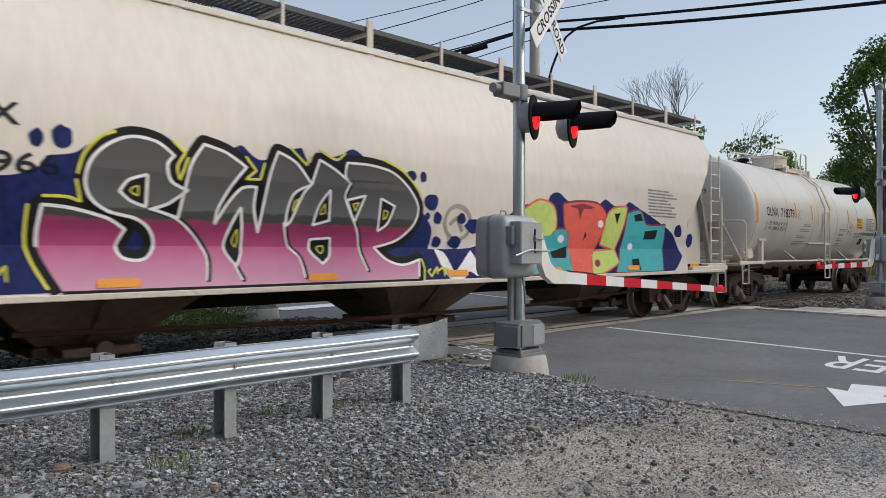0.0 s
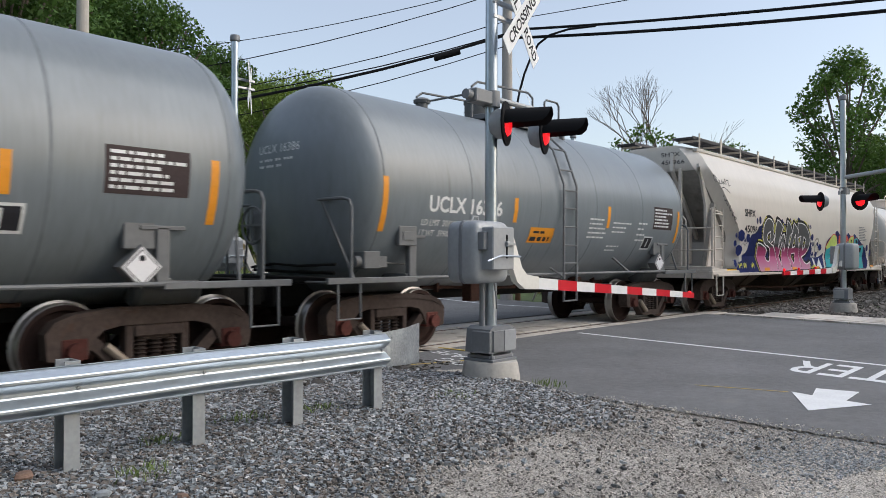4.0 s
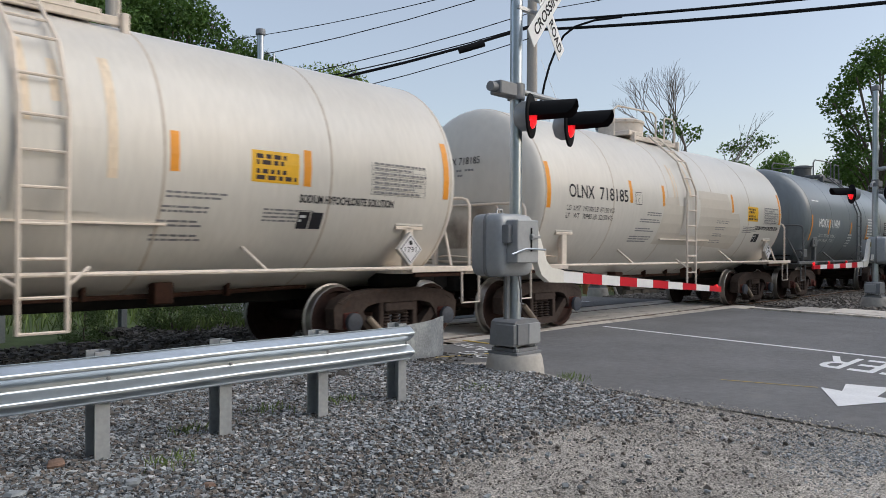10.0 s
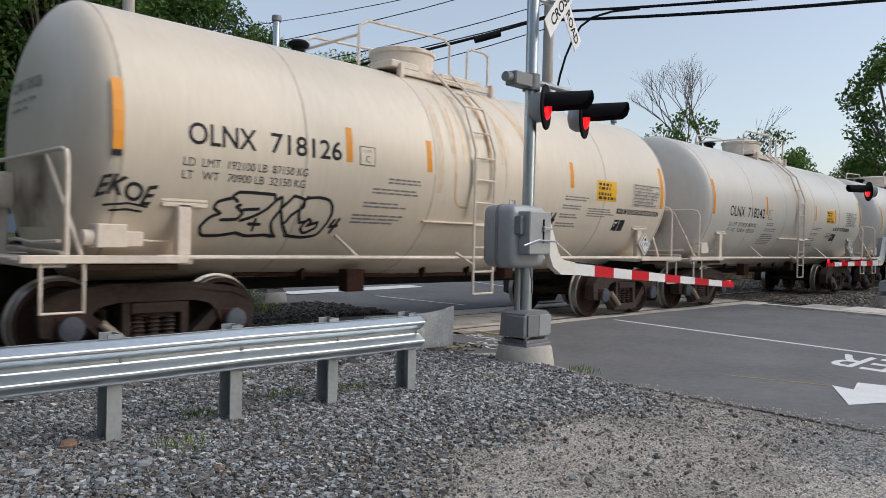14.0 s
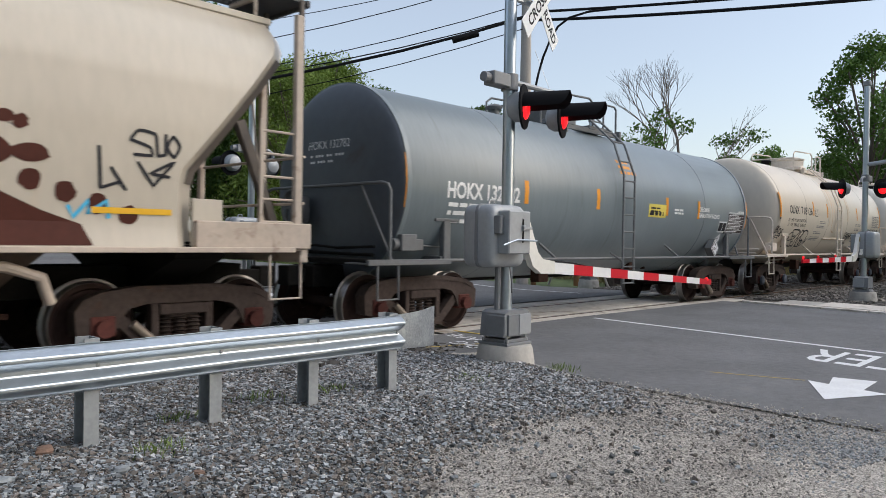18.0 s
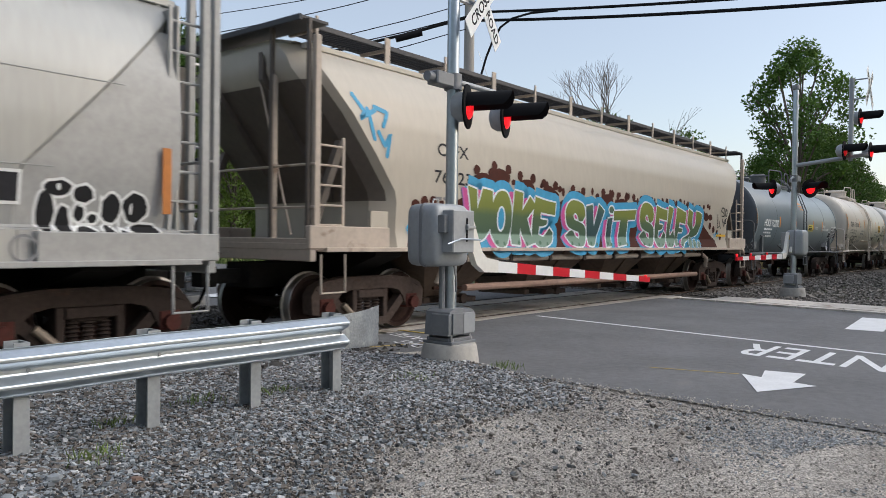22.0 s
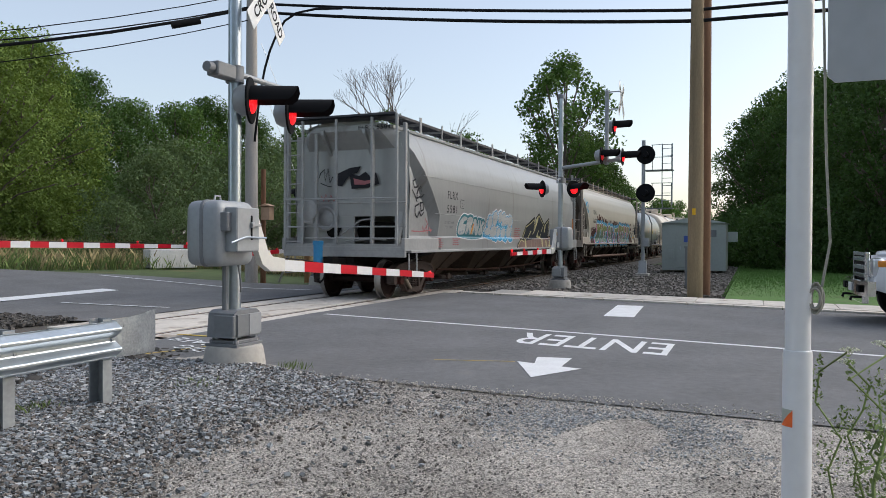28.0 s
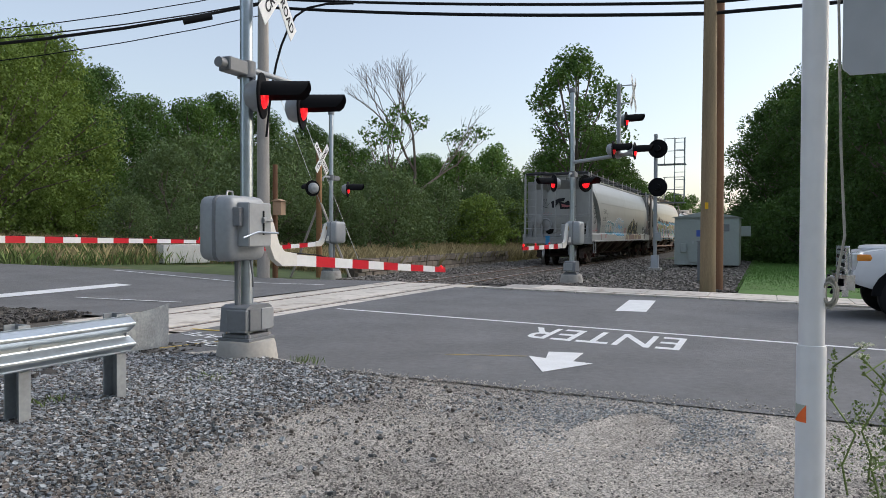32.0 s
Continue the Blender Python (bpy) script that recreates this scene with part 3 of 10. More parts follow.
    pipes = Geo().tube([(-bogies + 1.2, -0.55, 0.92), (-1.0, -0.6, 0.86), (1.5, -0.6, 0.86), (bogies - 1.2, -0.5, 0.9)], 0.03, 6).box(-1.9, -0.8, 0.82, 0.3, 0.2, 0.3).box(1.4, -0.75, 0.9, 0.22, 0.2, 0.24)
    for x in (-2.6, -0.4, 0.6, 2.3):
        pipes.box(x, -0.62, 0.98, 0.05, 0.1, 0.3)
    part("brake_rigging", pipes, rust, car)
    # ladder in the middle, near side, with the tread below the rail
    lad = Geo()
    lx = -0.1
    for s in (-1, 1):
        lad.tube([(lx + s * 0.21, -1.6, 0.62), (lx + s * 0.21, -1.6, 2.7), (lx + s * 0.2, -1.36, 3.34), (lx + s * 0.2, -0.66, 3.98)], 0.022, 6)
        lad.tube([(lx + s * 0.21, -1.6, 1.05), (lx + s * 0.45, -1.47, 1.22)], 0.018, 6)
    for z in [0.63, 0.95, 1.3, 1.62, 1.95, 2.28, 2.6]:
        lad.cyl((lx - 0.21, -1.6, z), (lx + 0.21, -1.6, z), 0.016, n=6)
    for y, z in ((-1.5, 2.98), (-1.33, 3.37), (-1.08, 3.6), (-0.84, 3.82)):
        lad.cyl((lx - 0.2, y, z), (lx + 0.2, y, z), 0.016, n=6)
    part("ladder", lad, trim, car)
    top = zc + r
    part("manway", Geo().lathe([(q, w * (1.0 if style != "grey" else 0.55)) for q, w in ((0, 0.5), (0.36, 0.5), (0.38, 0.53), (0.43, 0.53), (0.44, 0.46), (0.48, 0.4), (0.49, 0.05))], (-0.35 if style != "grey" else -0.75, 0, top - 0.04), "z", 24), trim if style != "grey" else mat("dark_valve_housing", (0.1, 0.1, 0.1), 0.6, 0, 0.2), car, "bolted cylindrical valve housing")
    plat = Geo().box(-0.9, -0.45, top + 0.02, 0.55, 0.5, 0.1).box(0.3, -0.5, top + 0.0, 0.9, 0.4, 0.07).box(0.0, -0.66, top - 0.06, 2.0, 0.06, 0.1).box(0.0, 0.66, top - 0.06, 2.0, 0.06, 0.1)
    part("top_platform", plat, trim, car)
    for x in (-1.0, 1.0):
        part("platform_bracket", Geo().box(x, -0.7, top - 0.12, 0.08, 0.1, 0.3), trim, car)
    rails = Geo()
    for s in (-1, 1):
        rails.tube([(-1.75, s * 0.66, top - 0.12), (-1.75, s * 0.66, top + 0.42), (-1.6, s * 0.66, top + 0.52), (-0.1, s * 0.66, top + 0.58), (0.05, s * 0.66, top + 0.5), (0.05, s * 0.66, top - 0.05)], 0.022, 6)
        rails.tube([(0.45, s * 0.66, top - 0.05), (0.45, s * 0.66, top + 0.48), (0.52, s * 0.66, top + 0.54), (0.88, s * 0.66, top + 0.54), (0.95, s * 0.66, top + 0.48), (0.95, s * 0.66, top - 0.05)], 0.022, 6)
    rails.tube([(-1.75, -0.66, top + 0.3), (-1.75, 0.66, top + 0.3)], 0.02, 6)
    part("top_handrail", rails, trim, car)
    part("relief_valve", Geo().cyl((-2.3, 0, top - 0.05), (-2.3, 0, top + 0.14), 0.1, n=12).lathe([(0, 0.14), (0.05, 0.16), (0.09, 0.1)], (-2.3, 0, top + 0.12), "z", 12), black_paint if style == "white" else trim, car)
    if style == "white":
        part("drip_edge", Geo().box(0.0, -1.38, 1.65, 2.3, 0.07, 0.025), trim, car)
    levels = [(zc + r * math.sin(2 * math.pi * k / n), -r * math.cos(2 * math.pi * k / n)) for k in range(-11, 12)]
    dec = Decals(car, levels, 0.004)
    # small number on the rear head, wrapped on its dish
    for words, y0, z0, hh, ww in ((head, 0.55, zc + 0.52, 0.125, 0.98), ("- --- -- ---", 0.5, zc + 0.4, 0.035, 0.8), ("-- --- --", 0.5, zc + 0.31, 0.035, 0.55)):
        if words and head:
            pts, faces = fitted(words, ww, hh)
            fine = [(y0 - p[0], z0 + p[1]) for p in pts]
            part("head_number", Geo().add([(-half_shell - hd * math.sqrt(max(0, 1 - (math.hypot(y, z - zc) / r) ** 2.6)) - 0.014, y, z) for y, z in fine], faces), letter_black if style == "white" and words == head else ink, car)
    return car, dec


def shade_paints():
    cream = mat("cream_white_tank_paint", (0.665, 0.592, 0.495), 0.34, 0, 0.05, 3, 0.03, 20, second=(0.6, 0.5, 0.4), spot=-0.08, stretch=(2.5, 1, 0.5))
    white = mat("white_tank_paint", (0.61, 0.585, 0.54), 0.32, 0, 0.06, 3, 0.03, 20, second=(0.54, 0.475, 0.41), spot=-0.08, stretch=(2.5, 1, 0.5))
    grey = mat("slate_grey_tank_paint", (0.175, 0.2, 0.22), 0.3, 0, 0.1, 3, 0.02, 20, second=(0.12, 0.135, 0.15), spot=-0.03, stretch=(3, 1, 0.4))
    return cream, white, grey


CREAM, WHITE, GREY = shade_paints()
TRIM_CREAM = mat("rust_stained_cream_trim", (0.68, 0.6, 0.52), 0.6, 0, 0.12, 6, second=(0.4, 0.24, 0.13), spot=-0.04)
TRIM_GREY = mat("dark_grey_trim_paint", (0.13, 0.135, 0.14), 0.55, 0, 0.15, 6)
STAIN = mat("rust_stain_on_paint", (0.67, 0.56, 0.43), 0.6, 0, 0.2, 6, stretch=(3, 1, 0.5))
PATCH = mat("fresh_beige_patch_paint", (0.56, 0.515, 0.45), 0.5, 0, 0.05, 4)
FINE = mat("small_grey_print", (0.2, 0.2, 0.21), 0.6, 0, 0.1, 12)
FINE_BROWN = mat("dark_printed_panel", (0.06, 0.045, 0.045), 0.6, 0, 0.15, 12)
PLACARD = mat("white_placard", (0.72, 0.72, 0.74), 0.4, 0, 0.05, 12)


def placard(dec, x, z, size, number, layer=1):
    dec.poly("placard", [(x, z - size), (x + size, z), (x, z + size), (x - size, z)], PLACARD, layer, "white diamond hazard placard")
    dec.poly("placard_border", [(x, z - size * 0.9), (x + size * 0.9, z), (x, z + size * 0.9), (x - size * 0.9, z)], letter_black, layer + 1)
    dec.poly("placard_face", [(x, z - size * 0.82), (x + size * 0.82, z), (x, z + size * 0.82), (x - size * 0.82, z)], PLACARD, layer + 2)
    if number:
        dec.text(number, x - size * 0.5, z - size * 0.2, size * 0.36, size, letter_black, layer + 3)
    dec.blobs("placard_symbol", [(x, z + size * 0.42, size * 0.16, size * 0.16)], letter_black, layer + 3)


def olnx_car(c, number, limits, light_paint, extra):
    label = "cream-white sodium hypochlorite tank wagon with rusty trim and orange strips"
    car, d = tank_car(label, c, 5.32, light_paint, TRIM_CREAM, FINE, style="white", head="OLNX " + number)
    other = number == "718242"
    zt, dx, sh, sp = (2.115, 0.24, -1.03, -0.3) if other else (2.33, 0.0, 0.0, 0.0)
    if extra:
        sh = -0.18
    d.text("OLNX", -4.66 + dx, zt, 0.235, 0.8, letter_black, bold=0.004)
    d.text(number, -3.68 + dx, zt, 0.235, 1.0, letter_black, bold=0.004)
    d.text("LD  LMT  " + limits[0], -4.7 + 1.45 * dx, zt - 0.225, 0.09, 1.54, letter_black)
    d.text("LT   WT   " + limits[1], -4.7 + 1.45 * dx, zt - 0.36, 0.09, 1.52, letter_black)
    strips = [(-5.37 if extra else -5.25, 2.2 if extra else 2.12, 2.9, 0.11), (-2.31 if other else -2.56, 2.22 if other else 2.33, 2.67 if other else 2.76, 0.1), (1.17 if other else (2.17 if extra else 2.18), 2.2 if other else 2.33, 2.62 if other else 2.76, 0.1), (5.22, 2.12, 2.92, 0.11)]
    strips.append((2.83, 2.15, 2.58, 0.11) if other else (-1.18 if extra else -1.25, 2.32, 2.75, 0.1))
    for x, z0, z1, w in strips:
        d.rect("reflective_strip", x - w / 2, z0, x + w / 2, z1, orange_sheet, 0, "orange reflective strip")
    xm, zm = (-2.2, 2.11) if other else (-2.4, 2.31)
    d.rect("plate_mark", xm, zm, xm + 0.25, zm + 0.24, letter_black, 0)
    d.rect("plate_mark_face", xm + 0.011, zm + 0.011, xm + 0.239, zm + 0.229, light_paint, 1)
    d.text("PLATE", xm + 0.06, zm + 0.165, 0.03, 0.13, letter_black, 2)
    d.text("C", xm + 0.09, zm + 0.04, 0.085, 0.07, letter_black, 2)
    for x, z, w in ((-2.2, 2.0, 0.7), (-2.25, 1.86, 0.95), (-2.32, 1.72, 0.95), (-2.38, 1.58, 0.9)) if other else ((-1.9, 2.16, 0.64), (-2.15, 2.02, 0.85), (-2.25, 1.84, 0.8), (-2.38, 1.68, 0.95)):
        d.bars("small_print", x, z, 2 if z > 1.75 else 3, w, 0.022, 0.024, FINE, 0, int(z * 100), pieces=6)
    xp, zp = (1.1, 1.98) if other else ((2.0, 2.17) if extra else (1.35, 2.1))
    for k in range(4):
        d.bars("small_print", xp - 0.03 * k, zp - 0.15 * k, 2, 0.72, 0.022, 0.024, FINE, 0, 70 + k, pieces=6)
    d.bars("small_print", 2.72 if extra else 2.9 + 0.6 * sh, 2.0 if not other else 1.85, 4, 0.88, 0.02, 0.022, FINE, 0, 9, pieces=8)
    d.rect("yellow_sticker", 3.1 + sh, 2.16, 3.74 + sh, 2.52, yellow_sheet, 0, "yellow emergency sticker")
    d.bars("sticker_print", 3.16 + sh, 2.43, 2, 0.56, 0.05, 0.02, FINE_BROWN, 1, 3, pieces=5)
    d.bars("sticker_print", 3.16 + sh, 2.26, 2, 0.56, 0.05, 0.02, FINE_BROWN, 1, 4, pieces=5)
    for k in range(7):
        d.rect("panel_line", 4.13 + sp, 2.49 - 0.062 * k, 5.1 + sp, 2.495 - 0.062 * k, FINE, 0)
        d.bars("panel_print", 4.18 + sp, 2.507 - 0.062 * k, 1, 0.95, 0.026, 0.02, FINE, 1, 20 + k, pieces=12)
    for k in range(5):
        d.rect("panel_line", 4.13 + 0.19 * k * (1.27 if k else 1) + sp, 2.1, 4.136 + 0.19 * k * (1.27 if k else 1) + sp, 2.53, FINE, 2)
    xs, ws = (2.75, 1.5) if other else (3.64, 1.52)
    d.text("SODIUM HYPOCHLORITE SOLUTION", xs, 1.955, 0.1, ws, letter_black, bold=0.004)
    d.rect("chart_edge", xs + 0.0, 1.63, xs + 0.4, 1.86, light_paint, 0)
    d.rect("black_chart", xs + 0.02, 1.65, xs + 0.185, 1.85, letter_black, 1)
    d.rect("black_chart", xs + 0.205, 1.65, xs + 0.38, 1.85, letter_black, 1)
    d.bars("chart_print", xs + 0.04, 1.78, 2, 0.09, 0.03, 0.02, letter_white, 2, 2, pieces=1)
    xq = 4.72 if extra else 4.58
    plate = Decals(car, [(0, -1.485), (6, -1.485)])
    part("placard_holder", Geo().prism([(xq, 1.18), (xq + 0.23, 1.41), (xq, 1.64), (xq - 0.23, 1.41)], -1.425, -1.484), light_paint, car)
    placard(plate, xq, 1.41, 0.21, "1791", 0)
    # panel behind the ladder, and streaks below the manway
    part("ladder_backing", Geo().grid([[(x, d.side(z) - 0.012, z) for x in (-0.34, 0.42)] for z in [1.75 + 0.1 * k for k in range(9)]]), light_paint, car)
    rnd = random.Random(int(c * 10))
    for k in range(4 + 5 * extra):
        x = rnd.uniform(-1.1, 1.2)
        z1 = rnd.uniform(3.1, 3.7)
        d.rect("rust_streak", x, rnd.uniform(2.0, 3.0), x + rnd.uniform(0.04, 0.11), z1, STAIN, 0)
    if extra:
        ochre = mat("orange_rust_stain", (0.66, 0.47, 0.3), 0.6, 0, 0.3, 4, second=(0.7, 0.6, 0.48), spot=0.0)
        d.fat("rust_rim", [[(-0.62, 3.3), (-0.66, 2.6), (-0.62, 1.98), (-0.5, 1.88), (0.28, 1.88), (0.4, 2.0), (0.44, 2.6), (0.38, 3.3)]], 0.035, ochre, 0, "orange rust round the ladder panel")
        d.fat("rust_streak", [[(0.62, 3.78), (0.92, 3.3), (1.02, 2.8), (1.05, 2.3)]], 0.09, ochre, 0)
        d.fat("rust_streak", [[(0.1, 3.6), (0.08, 3.0), (0.1, 2.5)]], 0.1, ochre, 0)
        d.rect("rust_streak", -1.1, 1.62, 1.1, 1.66, ochre, 0)
    return car, d


def build_train():
    cars = []
    # the white tank wagon ahead of the first hopper
    c, d = olnx_car(24.1, "718279", ("192100 LB  87150 KG", "70900 LB  32150 KG"), WHITE, 0)
    d.stroke("tag", [scribble(random.Random(2), 2.0, 1.9, 0.7, 0.5, 9)], 0.03, mat("red_spray_paint", (0.5, 0.03, 0.05), 0.6), 1)
    cars.append((c, 24.1))
    cars.append((shpx_hopper(7.98), 7.98))
    # grey tank wagons
    for cc, half, name, weight, old in ((-7.15, 4.65, "UCLX 16386", ("203100 LBS    92100 KG", "59900 LBS    27150 KG    NEW 6-67"), 0), (-18.85, 4.68, "HOKX 111409", ("203200LB   92200KG", "59600LB   27100KG"), 1)):
        lab = "slate-grey pressure tank wagon with white lettering and brown bogies"
        c, d = tank_car(lab, cc, half, GREY, TRIM_GREY, letter_white, bogies=4.1, half=5.42, style="grey", head=name)
        if old:
            d.text("HOKX", -4.0, 2.15, 0.26, 0.9, letter_white, bold=0.008)
            d.text("111409", -2.95, 2.15, 0.26, 0.92, letter_white, bold=0.008)
        else:
            d.text("UCLX", -3.74, 2.06, 0.24, 0.82, letter_white, bold=0.008)
            d.text("16386", -2.8, 2.06, 0.24, 0.78, letter_white, bold=0.008)
        d.text("LD LMT  " + weight[0], -3.85, 1.86, 0.09, 1.6, letter_white)
        d.text("LT WT   " + weight[1], -3.85, 1.71, 0.09, 1.6 if old else 2.0, letter_white)
        for x, z0, z1 in (((-4.62, 1.75, 2.5), (-3.02, 1.95, 2.4), (-0.78, 1.98, 2.38), (1.08, 1.9, 2.35), (2.42, 1.95, 2.35), (4.5, 1.75, 2.45)) if old else ((-4.62, 1.75, 2.5), (-1.65, 1.98, 2.38), (1.4, 1.98, 2.4), (4.5, 1.75, 2.45))):
            d.rect("reflective_strip", x - 0.05, z0, x + 0.05, z1, orange_sheet, 0, "orange reflective strip")
        if old:
            d.rect("yellow_sticker", 1.05, 1.68, 1.8, 1.93, orange_sheet, 1)
            d.bars("sticker_print", 1.1, 1.85, 4, 0.6, 0.03, 0.03, letter_black, 2)
            d.bars("head_line", -4.4, 2.92, 1, 0.9, 0.035, 0.04, letter_white)
            d.bars("small_print", 1.15, 2.52, 7, 1.0, 0.05, 0.05, letter_white, 0, 3)
            d.bars("small_print", -0.95, 1.95, 5, 0.5, 0.04, 0.05, letter_white, 0, 5)
            d.rect("chart_edge", 2.2, 1.6, 2.62, 1.88, letter_white, 0)
            d.rect("black_chart", 2.23, 1.63, 2.59, 1.85, letter_black, 1)
            d.rect("chart_print", 2.4, 1.65, 2.43, 1.83, letter_white, 2)
        else:
            d.rect("yellow_sticker", -1.15, 1.66, -0.42, 1.92, orange_sheet, 1)
            d.bars("sticker_print", -1.1, 1.69, 1, 0.66, 0.07, 0.03, letter_black, 2, 6, pieces=4)
            d.bars("sticker_print", -1.05, 1.82, 1, 0.5, 0.04, 0.03, letter_black, 2)
            d.bars("small_print", 0.72, 2.12, 5, 0.72, 0.03, 0.055, letter_white, 0, 3, pieces=5)
            d.bars("small_print", 1.6, 2.08, 3, 0.85, 0.028, 0.06, letter_white, 0, 5, pieces=6)
            d.bars("small_print", 1.6, 1.62, 2, 0.6, 0.028, 0.05, letter_white, 0, 9, pieces=6)
            d.bars("small_print", 2.65, 2.1, 4, 0.42, 0.035, 0.08, letter_white, 0, 6)
            d.rect("chart_edge", 3.02, 1.58, 3.42, 1.86, letter_white, 0)
            d.rect("black_chart", 3.05, 1.61, 3.39, 1.83, letter_black, 1)
            d.rect("chart_print", 3.2, 1.64, 3.23, 1.8, letter_white, 2)
        d.rect("test_panel", 3.3, 2.02, 4.2, 2.5, FINE_BROWN, 0, "dark stencilled test panel")
        d.bars("panel_print", 3.35, 2.42, 6, 0.8, 0.035, 0.035, letter_white, 1, 8, pieces=6)
        part("placard_holder", Geo().box(-4.1, -1.42, 1.7, 0.36, 0.08, 0.28).box(-4.1, -1.465, 1.7, 0.22, 0.02, 0.12), TRIM_GREY, c)
        plate = Decals(c, [(0, -1.465), (6, -1.465)])
        part("placard_holder", Geo().prism([(3.72, 1.06), (3.95, 1.29), (3.72, 1.52), (3.49, 1.29)], -1.3, -1.464).box(3.72, -1.36, 1.62, 0.34, 0.1, 0.3), TRIM_GREY, c)
        placard(plate, 3.72, 1.29, 0.21, "", 0)
        cars.append((c, cc))
    # white tank wagons in a row
    for cc, number, limits, tagx in ((-31.33, "718185", ("192100 LB  87150 KG", "70900 LB  32150 KG"), 0), (-44.28, "718242", ("191700 LB  86950 KG", "71300 LB  32350 KG"), 0), (-57.1, "718126", ("192100 LB  87150 KG", "70900 LB  32150 KG"), 1)):
        c, d = olnx_car(cc, number, limits, CREAM if tagx else WHITE, tagx)
        if number == "718185":
            d.poly("paint_patch", bend([(-1.38, 1.55), (-1.21, 2.5), (-0.6, 2.55), (-0.56, 2.36), (0.33, 2.42), (0.41, 2.75), (1.95, 2.75), (2.14, 2.3), (2.53, 2.31), (2.75, 1.9), (2.6, 1.45), (0.84, 1.53)]), PATCH, 0)
        if tagx:
            spray = letter_black
            pts, faces = fitted("EKOE", 0.62, 0.2, bold=0.006, shear=0.35)
            d.wrap("tag", [(p[0] - 5.55, p[1] + 1.72 + 0.05 * math.sin(p[0] * 9)) for p in pts], faces, spray, 1)
            d.stroke("tag", [[(-5.45, 1.66), (-5.2, 1.69), (-5.0, 1.66)], [(-5.38, 1.61), (-5.2, 1.63), (-5.05, 1.61)]], 0.022, spray, 1)
            pts, faces = fitted("EARN4", 0.75, 0.23, bold=0.008, shear=0.2)
            d.wrap("tag", [(p[0] + 1.1, p[1] + 1.66 + 0.02 * math.sin(p[0] * 11)) for p in pts], faces, spray, 1)
            d.stroke("tag", [[(1.46, 1.64), (1.38, 1.55), (1.52, 1.57), (1.6, 1.52), (1.46, 1.5), (1.32, 1.45)]], 0.03, spray, 1)
            put = lambda lines: [[(-4.37 + 0.0239 * p, 1.39 + 0.0172 * q) for p, q in line] for line in lines]
            d.fat("throw_up", put([[(15, 22), (12, 25), (15, 28), (34, 28), (35, 24)], [(12, 24), (5, 21), (4, 17), (8, 14), (3, 11), (0, 5), (2, 0), (11, 0), (19, 2)], [(9, 10), (17, 11), (19, 15), (15, 19), (17, 20)], [(19, 17), (27, 18)], [(19, 10), (25, 13), (31, 18), (35, 24)]]), 0.036, spray, 1, "hollow black throw-up lettering")
            d.fat("throw_up", put([[(24, 8), (30, 8)], [(27, 11), (27, 4)], [(19, 2), (25, 0), (35, 1), (39, 0)], [(35, 24), (38, 27), (39, 19), (36, 10), (39, 2), (41, 0)], [(45, 28), (39, 19), (42, 10), (47, 2)]]), 0.036, spray, 1, "hollow black throw-up lettering")
            d.fat("throw_up", put([[(45, 28), (51, 26), (52, 21), (46, 15), (44, 10)], [(53, 28), (50, 19), (52, 10), (55, 11)], [(53, 27), (60, 28), (67, 26), (70, 18), (68, 8), (65, 2), (57, 0), (47, 1)]]), 0.036, spray, 1, "hollow black throw-up lettering")
            d.fat("throw_up", put([[(55, 10), (57, 13), (59, 11), (57, 8), (61, 10), (63, 11), (63, 7), (57, 3), (54, 6), (55, 10)], [(73, 13), (71, 8), (76, 9)], [(76, 14), (73, 4)]]), 0.036, spray, 1, "hollow black throw-up lettering")
            d.rect("strip_foot", -5.43, 2.14, -5.33, 2.2, letter_black, 1)
        cars.append((c, cc))
    # chlorine tank wagon
    c, d = tank_car("blue-grey chlorine tank wagon with white warning lettering", -70.85, 5.95, mat("blue_grey_tank_paint", (0.18, 0.215, 0.235), 0.32, 0, 0.08, 3, 0.03, 20, second=(0.13, 0.145, 0.155), spot=-0.04, stretch=(3, 1, 0.4)), TRIM_GREY, letter_white, r=1.5, zc=2.23, bogies=5.2, half=6.5, style="grey", head="HOKX 132782", jacket=mat("dark_slate_head_jacket", (0.085, 0.1, 0.12), 0.45, 0, 0.12, 3, 0.03, 20, second=(0.06, 0.05, 0.045), spot=-0.02))
    d.text("HOKX", -5.15, 2.02, 0.25, 0.8, letter_white, bold=0.01)
    d.text("132782", -4.25, 2.02, 0.25, 0.82, letter_white, bold=0.01)
    d.bars("small_print", -5.1, 1.9, 3, 1.3, 0.06, 0.06, letter_white, 0, 3, pieces=5)
    for x, z0, z1 in ((-5.94, 1.85, 2.6), (-3.25, 2.02, 2.4), (-1.04, 2.02, 2.4), (1.7, 2.0, 2.38), (3.25, 1.98, 2.38), (5.98, 1.8, 2.5)):
        d.rect("reflective_strip", x - 0.055, z0, x + 0.055, z1, orange_sheet, 0, "orange reflective strip")
    d.rect("yellow_sticker", 0.9, 1.95, 1.66, 2.22, mat("pale_yellow_sticker", (0.72, 0.6, 0.12), 0.5), 0)
    d.bars("sticker_print", 0.95, 1.99, 1, 0.68, 0.075, 0.03, letter_black, 1, 6, pieces=4)
    d.bars("sticker_print", 0.98, 2.12, 2, 0.6, 0.035, 0.03, letter_black, 1)
    d.bars("small_print", 2.05, 2.12, 2, 0.6, 0.04, 0.03, letter_white)
    d.bars("head_line", -0.1, 2.98, 3, 0.7, 0.06, 0.05, orange_sheet, 0, 4)
    d.text("CHLORINE", 3.28, 2.15, 0.1, 0.52, letter_white, bold=0.006)
